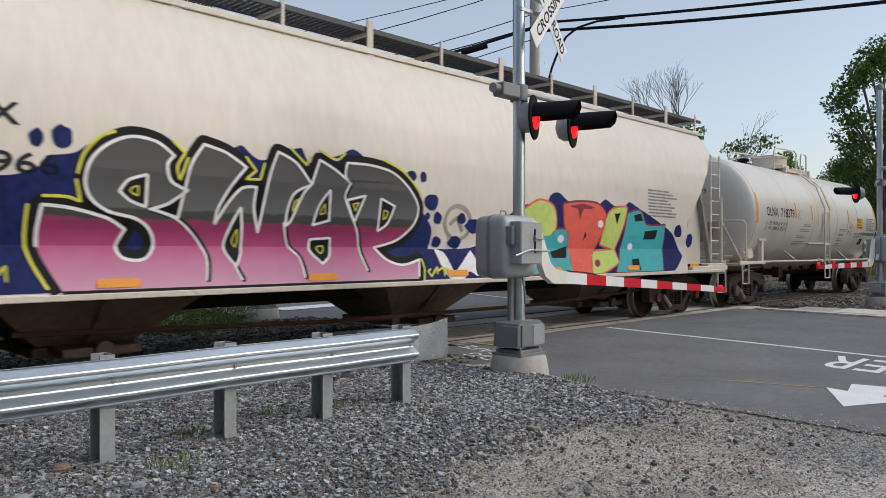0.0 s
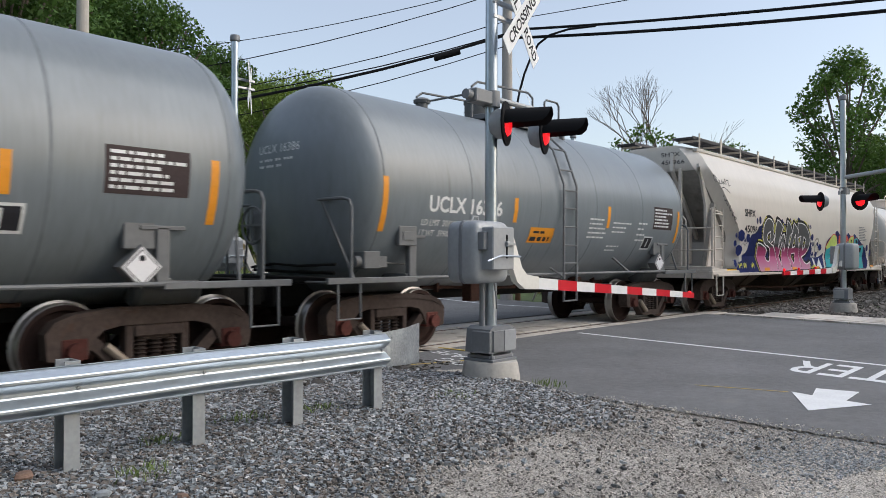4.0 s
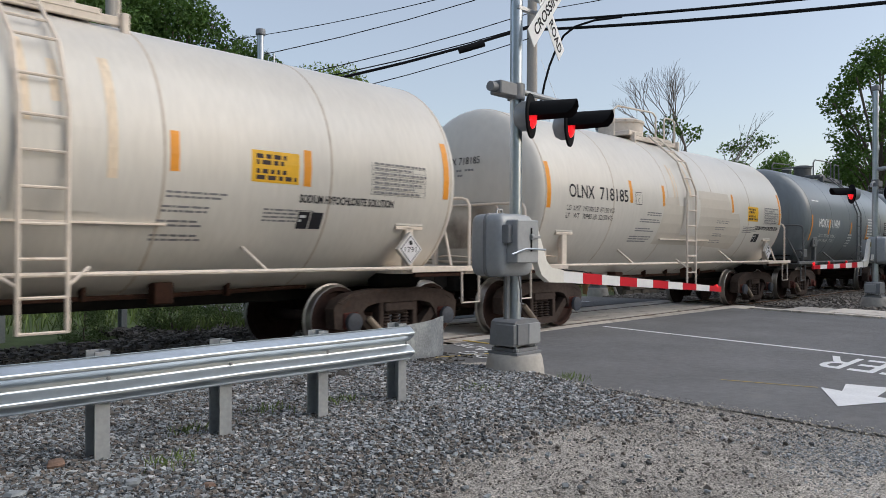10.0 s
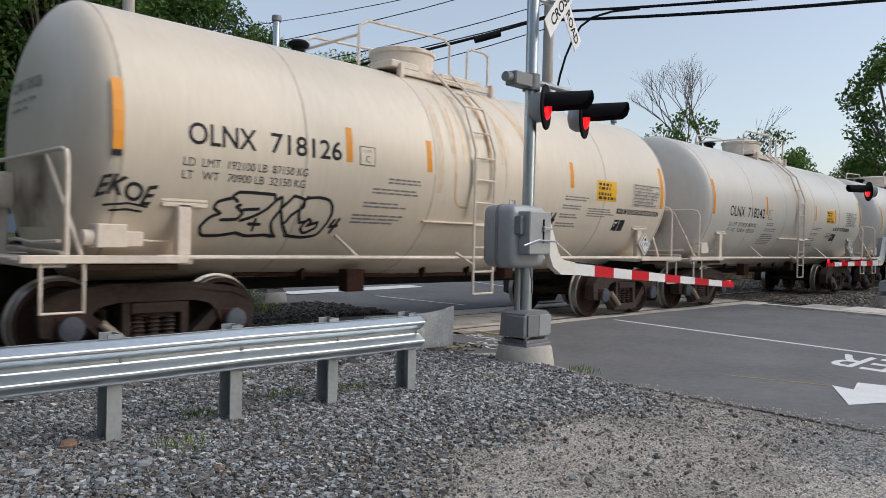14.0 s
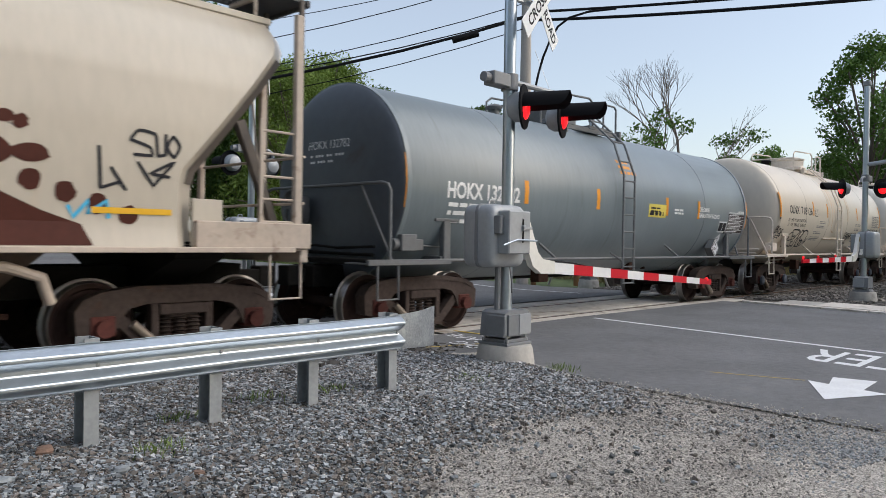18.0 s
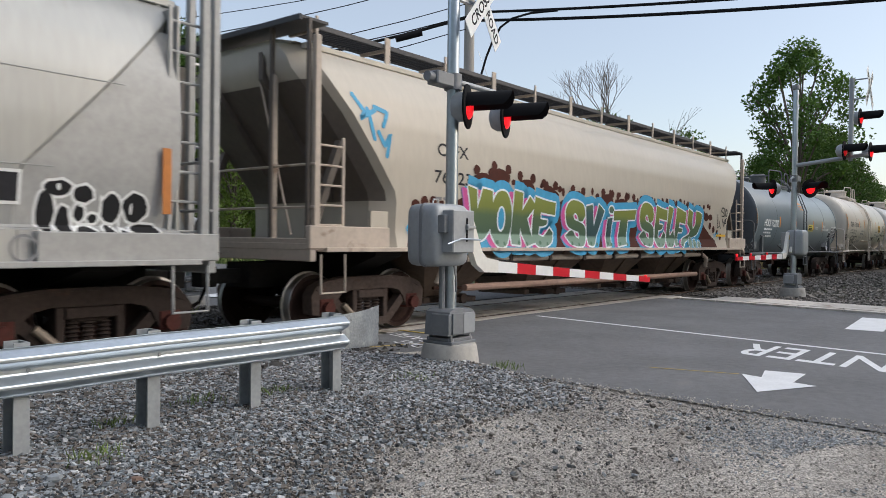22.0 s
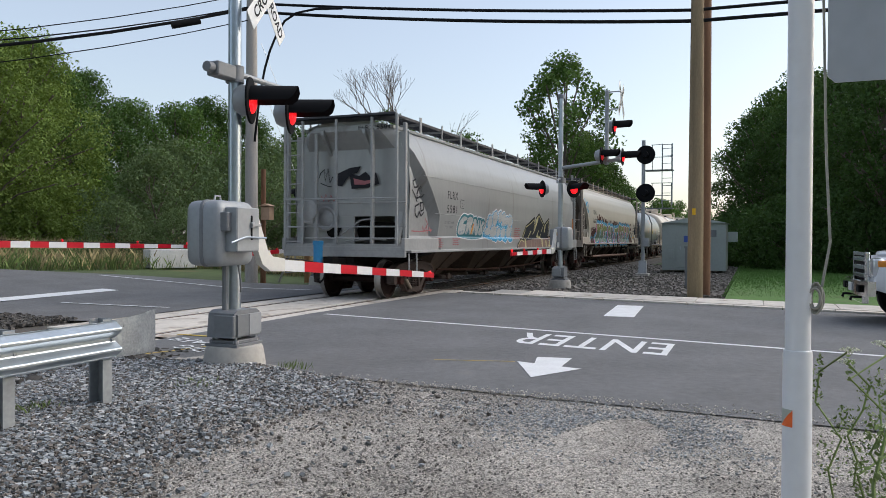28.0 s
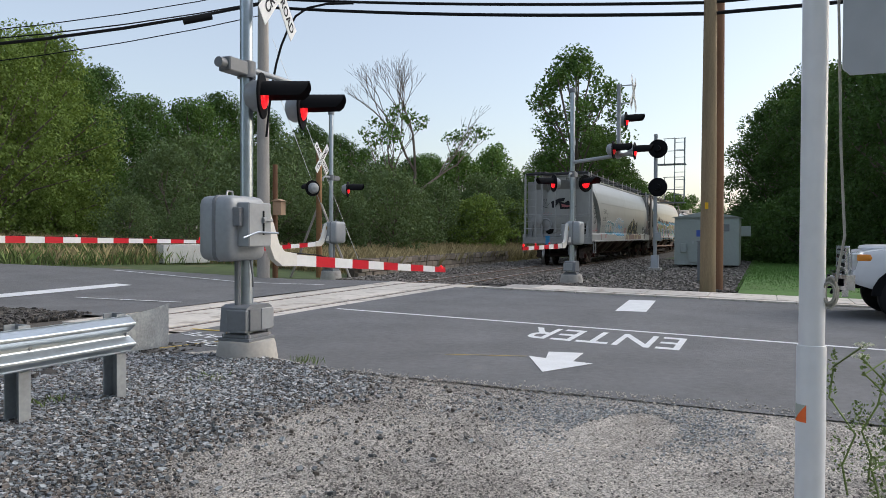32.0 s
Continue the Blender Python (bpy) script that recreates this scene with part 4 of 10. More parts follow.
    d.text("INHALATION HAZARD", 3.27, 2.01, 0.1, 1.14, letter_white, bold=0.006)
    d.rect("chart_edge", 4.44, 1.7, 4.88, 1.96, letter_white, 0)
    d.rect("black_chart", 4.46, 1.73, 4.86, 1.93, letter_black, 1)
    d.rect("chart_print", 4.65, 1.73, 4.67, 1.93, letter_white, 2)
    d.rect("test_panel", 4.92, 1.7, 5.88, 2.16, FINE_BROWN, 0, "dark stencilled test panel")
    for k in range(8):
        d.rect("panel_line", 4.92, 1.7 + 0.0645 * k, 5.88, 1.708 + 0.0645 * k, letter_white, 1)
        d.bars("panel_print", 4.96, 1.725 + 0.0645 * k, 1, 0.95, 0.022, 0.03, letter_white, 1, 8 + k, pieces=9)
    d.rect("panel_line", 5.38, 1.7, 5.388, 2.16, letter_white, 2)
    d.bars("head_line", 5.5, 2.19, 1, 0.5, 0.05, 0.05, letter_white, 0, 3, pieces=3)
    plate = Decals(c, [(0, -1.465), (6, -1.465)])
    part("placard_holder", Geo().prism([(4.22, 1.1), (4.44, 1.32), (4.22, 1.54), (4.0, 1.32)], -1.3, -1.464), TRIM_GREY, c)
    placard(plate, 4.22, 1.32, 0.205, "1017", 0)
    d.poly("placard", [(4.4, 1.5), (4.57, 1.38), (4.78, 1.52), (4.67, 1.67)], PLACARD, 1)
    d.text("1017", 4.48, 1.49, 0.08, 0.2, letter_black, 2)
    cars.append((c, -70.85))
    cars.append((cefx_hopper(-87.35), -87.35))
    cars.append((flrx_hopper(-106.26), -106.26))
    return cars


BIN = mat("dusty_brown_hopper_bin", (0.118, 0.083, 0.062), 0.8, 0.0, 0.3, 5, 0.2, 40, second=(0.06, 0.043, 0.034), spot=0.0)


def hopper_car(label, c, half, paint, trim, profile, slope_z, slope_in, sill_z, bins, bogies, dark_end, knee, gusset=False, post_top=None):
    """Covered hopper: curved sides, sloped ends, side sill, discharge bins, roof walk, end ladders and braces."""
    car = thing("covered_hopper", label, "hopper car", pose(c, TRACK, 0), "freight train wagons")
    # fine levels along the profile
    lv = []
    for (y0, z0), (y1, z1) in zip(profile, profile[1:]):
        m = max(1, round((z1 - z0) / 0.14))
        lv += [(y0 + (y1 - y0) * k / m, z0 + (z1 - z0) * k / m) for k in range(m)]
    lv.append(profile[-1])

    def reach(z):
        if z >= slope_z:
            return half
        return half - slope_in * min(1.0, (slope_z - z) / (slope_z - knee))

    g = Geo()
    rings = []
    for y, z in lv:
        x = reach(z)
        cut = min(0.28, y * 0.3)
        rings.append([(-x + cut, -y, z), (x - cut, -y, z), (x, -y + cut, z), (x, y - cut, z), (x - cut, y, z), (-x + cut, y, z), (-x, y - cut, z), (-x, -y + cut, z)])
    n = len(rings[0])
    g.add([p for r in rings for p in r], [(i * n + k, i * n + (k + 1) % n, (i + 1) * n + (k + 1) % n, (i + 1) * n + k) for i in range(len(rings) - 1) for k in range(n)] + [tuple(range(n - 1, -1, -1)), tuple(range((len(rings) - 1) * n, len(rings) * n))])
    part("body", g, paint, car)
    # end slopes overlaid with a colour that includes the shade under the overhang
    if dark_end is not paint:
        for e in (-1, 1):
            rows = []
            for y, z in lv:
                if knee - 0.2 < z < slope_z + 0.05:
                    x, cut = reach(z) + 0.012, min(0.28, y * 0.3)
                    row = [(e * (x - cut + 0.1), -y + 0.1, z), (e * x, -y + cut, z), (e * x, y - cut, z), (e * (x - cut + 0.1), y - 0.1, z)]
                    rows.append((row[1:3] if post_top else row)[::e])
            part("slope_sheet", Geo().grid(rows), dark_end, car, "sloping end sheet, its dark colour holding dirt and shade")
    if gusset:
        ys_end = profile[0][0] - 0.1
        for e in (-1, 1):
            for s in (-1, 1):
                rows = [[(e * min(half - 0.36, reach(z) - 0.26 * (e > 0) + 0.02 + (0.42 if e < 0 else 0.0) * math.sin(math.pi * min(1, max(0, (z - lv[0][1]) / (slope_z - lv[0][1])))) ** 1.3), s * (y - 0.06), z), (e * (half - 0.34), s * (y - 0.06), z)] for y, z in lv if z < slope_z - 0.1]
                part("end_gusset", Geo().grid(rows).grid([[(p[0], p[1] - s * 0.01, p[2]) for p in r] for r in rows]), trim, car, "flat sheet closing the side of the end bay")
            sheet = Geo().box(e * (half - 0.36), 0, (1.95 + slope_z) / 2, 0.03, 2 * ys_end, slope_z - 1.95)
            sheet.box(e * (half - 0.36), (ys_end - 0.1) / 2, (sill_z + 1.95) / 2, 0.03, ys_end + 0.1, 1.95 - sill_z).box(e * (half - 0.36), -ys_end + 0.06, (sill_z + 1.95) / 2, 0.03, 0.12, 1.95 - sill_z)
            part("end_wall", sheet, paint, car, "flat end sheet over a dark opening")
    ytop, ztop = profile[-1]
    part("roof", Geo().prism([(-ytop, ztop), (ytop, ztop), (ytop * 0.6, ztop + 0.1), (-ytop * 0.6, ztop + 0.1)], -half + 0.1, half - 0.1, "x"), paint, car)
    for k in range(10):
        x = -half + 1.3 + k * (2 * half - 2.6) / 9
        part("roof_hatch", Geo().lathe([(0, 0.36), (0.08, 0.36), (0.12, 0.3), (0.13, 0.05)], (x, 0, ztop + 0.09), "z", 16), paint, car)
    # panel seams on the side
    for k in range(1, 7):
        x = -half + slope_in + 0.2 + (2 * half - 2 * slope_in - 0.4) * k / 7
        for s in (-1, 1):
            part("side_seam", Geo().grid([[(x - 0.015, s * (y + 0.003), z), (x + 0.015, s * (y + 0.003), z)] for y, z in lv if z > sill_z + 0.3]), paint, car)
    ys, corner = profile[0][0], 0.1 if post_top else 0.3
    for s in (-1, 1):
        part("side_sill", Geo().box(0, s * (ys - 0.03), profile[0][1] - 0.02, 2 * half - 0.3, 0.2, 0.06).box(-half + slope_in * 0.5, s * (ys - 0.03), profile[0][1] + corner / 2 - 0.01, slope_in + 0.2, 0.1, corner).box(half - slope_in * 0.5, s * (ys - 0.03), profile[0][1] + corner / 2 - 0.01, slope_in + 0.2, 0.1, corner), trim, car)
        part("eave_rail", Geo().box(0, s * (ytop + 0.05), ztop - 0.04, 2 * half - 0.4, 0.12, 0.08), paint, car)
    part("centre_sill", Geo().box(0, 0, 0.88, 2 * half, 0.55, 0.36), grime, car)
    for x in bogies:
        part("body_bolster", Geo().prism([(-ys + 0.12, sill_z - 0.05), (ys - 0.12, sill_z - 0.05), (ys - 0.2, sill_z - 0.2), (0.5, 0.82), (-0.5, 0.82), (-ys + 0.2, sill_z - 0.2)], x - 0.28, x + 0.28, "x"), grime, car)
        part("shear_plate", Geo().box(x, 0, sill_z - 0.03, 2.6, 2 * ys - 0.3, 0.03), grime, car)
    # discharge bins
    for x in bins:
        part("discharge_bin", Geo().add([(x - 1.35, -1.3, sill_z), (x + 1.35, -1.3, sill_z), (x + 1.35, 1.3, sill_z), (x - 1.35, 1.3, sill_z), (x - 0.45, -0.5, 0.38), (x + 0.45, -0.5, 0.38), (x + 0.45, 0.5, 0.38), (x - 0.45, 0.5, 0.38)], [(3, 2, 1, 0), (4, 5, 6, 7), (0, 1, 5, 4), (1, 2, 6, 5), (2, 3, 7, 6), (3, 0, 4, 7)]).box(x, 0, 0.36, 1.1, 1.2, 0.1), BIN, car, "rust-brown funnel with an outlet gate")
        part("bin_rib", Geo().add([(x - 0.03, -1.31, sill_z), (x + 0.03, -1.31, sill_z), (x + 0.03, -0.51, 0.38), (x - 0.03, -0.51, 0.38), (x - 0.03, -1.35, sill_z), (x + 0.03, -1.35, sill_z), (x + 0.03, -0.55, 0.38), (x - 0.03, -0.55, 0.38)], [(4, 5, 6, 7), (0, 4, 7, 3), (1, 2, 6, 5), (0, 1, 5, 4), (3, 7, 6, 2)]), BIN, car)
        part("outlet_gate", Geo().box(x, -0.75, 0.38, 0.8, 0.5, 0.09).cyl((x, -1.05, 0.4), (x, -0.95, 0.4), 0.09), truck_steel, car)
    part("brake_pipe", Geo().tube([(-half + 3.0, -1.1, 0.62), (-2, -1.12, 0.5), (2.5, -1.12, 0.5), (half - 3.0, -1.1, 0.62)], 0.03, 6), rust, car)
    # roof walk with posts
    walk_z = ztop + 0.26
    grating = mat("dark_grating", (0.07, 0.07, 0.075), 0.6, 0.4)
    for s in (-1, 1):
        board = Geo()
        for y in (ytop + 0.05, ytop - 0.47):
            board.box(0, s * y, walk_z, 2 * half - 0.1, 0.025, 0.07)
        for k in range(1, 7):
            board.box(0, s * (ytop + 0.05 - 0.075 * k), walk_z + 0.012, 2 * half - 0.12, 0.014, 0.02)
        for k in range(int((2 * half - 0.2) / 0.085)):
            board.box(-half + 0.1 + 0.085 * k, s * (ytop - 0.21), walk_z, 0.028, 0.5, 0.03)
        part("roof_walk", board, grating, car, "dark steel grating walkway")
    m = 13
    for k in range(m):
        x = -half + 0.4 + k * (2 * half - 0.8) / (m - 1)
        for s in (-1, 1):
            part("walk_bracket", Geo().prism([(-(ytop + 0.07) * s, ztop - 0.12), (-(ytop + 0.095) * s, ztop - 0.12), (-(ytop + 0.095) * s, walk_z + 0.13), (-(ytop + 0.07) * s, walk_z + 0.13)], x - (0.05 if k % 2 else 0.022), x + (0.05 if k % 2 else 0.022), "x").box(x, -s * (ytop - 0.2), walk_z - 0.05, 0.05, 0.56, 0.05), trim, car)
    # ends
    for e in (-1, 1):
        xe = e * half
        part("end_platform", Geo().box(xe - e * 0.4, 0, sill_z - 0.06, 0.95, 2 * ys, 0.1).box(xe + e * 0.02, 0, sill_z - 0.1, 0.1, 2 * ys, 0.3), trim, car)
        part("coupler", coupler_geo(xe + e * 0.5, e), grime, car)
        for y in (-0.55, 0.55):
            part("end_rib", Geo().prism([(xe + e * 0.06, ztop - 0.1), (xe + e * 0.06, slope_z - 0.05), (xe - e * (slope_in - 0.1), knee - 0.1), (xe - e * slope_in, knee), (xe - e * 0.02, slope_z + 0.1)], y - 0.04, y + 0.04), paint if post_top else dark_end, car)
        for s in (-1, 1):
            part("corner_post", Geo().box(xe - e * 0.06, s * (ys - 0.06), (sill_z + (post_top or ztop)) / 2, 0.045 if post_top else 0.1, 0.045 if post_top else 0.08, (post_top or ztop) - sill_z), trim, car)
            part("end_post", Geo().box(xe - e * 0.02, s * 0.75, (sill_z + slope_z) / 2, 0.08, 0.08, slope_z - sill_z), trim, car)
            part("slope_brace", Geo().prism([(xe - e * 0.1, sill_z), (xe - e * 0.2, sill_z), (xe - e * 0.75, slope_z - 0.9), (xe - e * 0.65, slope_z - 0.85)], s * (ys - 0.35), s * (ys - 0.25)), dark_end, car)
            part("stirrup_step", stirrup(xe - e * 0.28, s * (ys + 0.04), sill_z - 0.16, 0.42, 0.5), trim, car)
        # end rails across
        for z in (sill_z + 0.45, sill_z + 1.0):
            part("end_rail", Geo().tube([(xe, -ys, z), (xe, ys, z)], 0.018, 6), trim, car)
        bogie(car, bogies[0] if e < 0 else bogies[1])
    part("brake_wheel", Geo().lathe([(-0.02, 0.24), (0, 0.27), (0.02, 0.24)], (-half - 0.08, 0.95, sill_z + 0.85), "x", 20).box(-half - 0.06, 0.95, sill_z + 0.85, 0.03, 0.5, 0.05).box(-half - 0.06, 0.95, sill_z + 0.85, 0.03, 0.05, 0.5).box(-half - 0.0, 0.95, sill_z + 0.7, 0.16, 0.3, 0.34), trim, car, "hand brake wheel on its gear box")
    levels = [(z, -y) for y, z in lv]
    return car, Decals(car, levels, 0.006)


def spray(name, color, vary=0.14):
    return mat(name + "_spray_paint", color, 0.55, 0, vary, 5)


BLOCKS = {
    "E": [(0.08, 0.99), (0.55, 0.93), (0.99, 0.9), (0.98, 0.65), (0.6, 0.67), (0.34, 0.69), (0.34, 0.55), (0.66, 0.53), (0.6, 0.44), (0.3, 0.4), (0.28, 0.24), (0.5, 0.2), (0.76, 0.38), (0.92, 0.28), (0.86, 0.12), (0.6, 0.01), (0.24, 0.0), (0.04, 0.14), (0.0, 0.45)],
    "L": [(0.18, 1.0), (0.45, 0.98), (0.7, 0.95), (0.5, 0.62), (0.36, 0.38), (0.44, 0.26), (0.8, 0.41), (1.0, 0.18), (0.68, 0.0), (0.07, 0.0), (0.0, 0.18), (0.08, 0.6)],
    "F": [(0.12, 1.0), (0.55, 0.94), (1.0, 0.88), (0.95, 0.58), (0.4, 0.62), (0.35, 0.47), (0.72, 0.45), (0.66, 0.36), (0.3, 0.36), (0.24, 0.2), (0.3, 0.02), (0.0, 0.0), (0.02, 0.4)],
    "Y": [(0.33, 1.0), (0.54, 0.92), (0.52, 0.62), (0.58, 0.48), (0.68, 0.6), (0.7, 0.95), (0.86, 0.93), (1.0, 0.88), (0.97, 0.64), (0.8, 0.36), (0.56, 0.26), (0.2, 0.13), (0.1, 0.0), (0.0, 0.06), (0.07, 0.2), (0.38, 0.33), (0.45, 0.44), (0.29, 0.6)],
    "y": [(0.3, 1.0), (0.55, 0.95), (0.58, 0.62), (0.72, 0.98), (1.0, 0.95), (1.0, 0.35), (0.75, 0.12), (0.2, 0.05), (-0.08, 0.0), (-0.12, 0.2), (0.35, 0.42), (0.4, 0.6)],
    "K": [(0.1, 1.0), (0.45, 0.97), (0.44, 0.64), (0.75, 0.92), (1.02, 0.75), (0.66, 0.5), (1.0, 0.05), (0.62, -0.02), (0.4, 0.32), (0.36, 0.0), (0.0, 0.02)],
    "O": [(0.3, 0.98), (0.7, 1.0), (0.96, 0.72), (0.96, 0.3), (0.68, 0.0), (0.3, 0.0), (0.04, 0.3), (0.05, 0.7)],
    "S": [(0.94, 0.68), (0.85, 0.9), (0.58, 0.99), (0.25, 0.99), (0.05, 0.85), (0.02, 0.65), (0.12, 0.45), (0.37, 0.36), (0.65, 0.31), (0.71, 0.22), (0.66, 0.16), (0.54, 0.2), (0.36, 0.34), (0.16, 0.29), (0.05, 0.22), (0.22, 0.08), (0.52, 0.0), (0.83, 0.01), (0.98, 0.15), (1.0, 0.35), (0.89, 0.47), (0.65, 0.54), (0.43, 0.58), (0.37, 0.67), (0.44, 0.73), (0.54, 0.7), (0.65, 0.56), (0.83, 0.57)],
    "V": [(0.0, 0.92), (0.36, 0.98), (0.48, 0.45), (0.72, 1.0), (1.05, 0.85), (0.7, 0.3), (0.45, 0.0), (0.15, 0.02)],
    "I": [(0.3, 0.66), (0.75, 0.7), (0.6, 0.02), (0.15, 0.0)],
    "T": [(0.0, 0.9), (1.05, 0.98), (1.0, 0.72), (0.66, 0.7), (0.6, 0.05), (0.2, 0.0), (0.32, 0.68), (0.02, 0.66)],
}
BUBBLES = {
    "E": [(1.0, 0.95), (0.55, 1.0), (0.2, 0.82), (0.0, 0.45), (0.02, 0.12), (0.2, 0.0), (0.75, 0.02), (0.95, 0.2), (1.0, 0.45), (0.85, 0.6), (0.6, 0.58), (0.62, 0.66), (1.0, 0.78)],
    "R": [(0.1, 0.95), (0.5, 1.05), (0.9, 0.95), (0.98, 0.7), (0.8, 0.5), (0.98, 0.3), (0.9, 0.02), (0.6, 0.0), (0.45, 0.35), (0.35, 0.02), (0.05, 0.0), (0.0, 0.3)],
    "N": [(0.1, 0.95), (0.45, 1.0), (0.7, 0.55), (0.72, 0.95), (1.0, 0.95), (1.0, 0.3), (0.85, 0.0), (0.55, 0.0), (0.35, 0.4), (0.3, 0.02), (0.05, 0.0), (0.0, 0.5)],
    "Y": [(0.0, 0.95), (0.35, 0.98), (0.5, 0.7), (0.65, 0.95), (1.0, 0.9), (1.0, 0.7), (0.75, 0.55), (0.9, 0.3), (0.8, 0.05), (0.4, -0.02), (0.1, 0.08), (0.05, 0.35), (0.3, 0.5), (0.05, 0.7)],
}


def block_letter(dec, ch, x, z, w, h, coats, fill, layer):
    """Slab letter: broad halo, two shades beside it, fill and a thin pale rim."""
    halo, shade, deep, rim = coats
    ring = bend([(x + w * p, z + h * q) for p, q in BLOCKS[ch]])
    dec.fat("graffiti_halo", [ring + ring[:1]], 0.36, halo, layer)
    dec.poly("graffiti_halo", ring, halo, layer + 0.6)
    for dx, ink, lift in ((-0.17, deep, 1.4), (-0.13, shade, 2.1)):
        dec.poly("graffiti_shade", [(p + dx, q + 0.2 * dx) for p, q in ring], ink, layer + lift)
    dec.fat("letter_rim", [ring + ring[:1]], 0.065, rim, layer + 2.9)
    dec.poly("graffiti_letter", ring, fill, layer + 4.0, "olive and green letter rimmed in white and light blue")
    if ch == "O":
        hole = [(x + w * (0.5 + 0.17 * math.cos(a)), z + h * (0.5 + 0.22 * math.sin(a))) for a in [0.5236 * k for k in range(12)]]
        dec.poly("letter_hole", hole, halo, layer + 4.4)
        dec.fat("letter_rim", [hole + hole[:1]], 0.035, rim, layer + 5.0)
    if ch == "I":
        dot = [(x + w * (0.62 + 0.26 * math.cos(a)), z + h * (0.88 + 0.1 * math.sin(a))) for a in [0.5236 * k for k in range(12)]]
        dec.fat("graffiti_halo", [dot + dot[:1]], 0.18, halo, layer)
        dec.poly("graffiti_letter", dot, fill, layer + 3.2)
        dec.fat("letter_rim", [dot + dot[:1]], 0.035, rim, layer + 4.0)


def rimmed_blobs(dec, name, spots, coats, layer, label=""):
    """Soft round shapes, each coat a smaller oval over the one below; coats: (growth, paint)."""
    for j, (grow, ink) in enumerate(coats):
        for k, (bx, bz, rx, rz) in enumerate(spots):
            dec.blobs(name, [(bx, bz, rx + grow, rz + grow)], ink, layer + 1.3 * j + 0.2 * (k % 5), label if j == len(coats) - 1 else "", seed=k)


def fade(name, stops, z0, z1, jitter=0.02):
    """Spray paint that changes colour with height between z0 and z1; stops: (0..1, colour)."""
    m = mat(name + "_spray_fade", stops[0][1], 0.5, 0, 0.1, 5)
    N, L = m.node_tree.nodes, m.node_tree.links
    tc, sep, nz, add, rg, ramp = (N.new("ShaderNode" + k) for k in ("TexCoord", "SeparateXYZ", "TexNoise", "Math", "MapRange", "ValToRGB"))
    L.new(tc.outputs["Object"], sep.inputs[0])
    nz.inputs["Scale"].default_value, nz.inputs["Detail"].default_value = 5.0, 4
    L.new(tc.outputs["Object"], nz.inputs["Vector"])
    add.operation = "MULTIPLY_ADD"
    L.new(nz.outputs["Fac"], add.inputs[0])
    add.inputs[1].default_value = jitter * 4
    L.new(sep.outputs[2], add.inputs[2])
    rg.inputs["From Min"].default_value, rg.inputs["From Max"].default_value = z0 + jitter * 2, z1 + jitter * 2
    L.new(add.outputs[0], rg.inputs["Value"])
    L.new(rg.outputs[0], ramp.inputs[0])
    els = ramp.color_ramp.elements
    while len(els) < len(stops):
        els.new(0.5)
    for e, (p, col) in zip(els, stops):
        e.position, e.color = p, (*col, 1)
    L.new(ramp.outputs[0], N["Principled BSDF"].inputs["Base Color"])
    return m


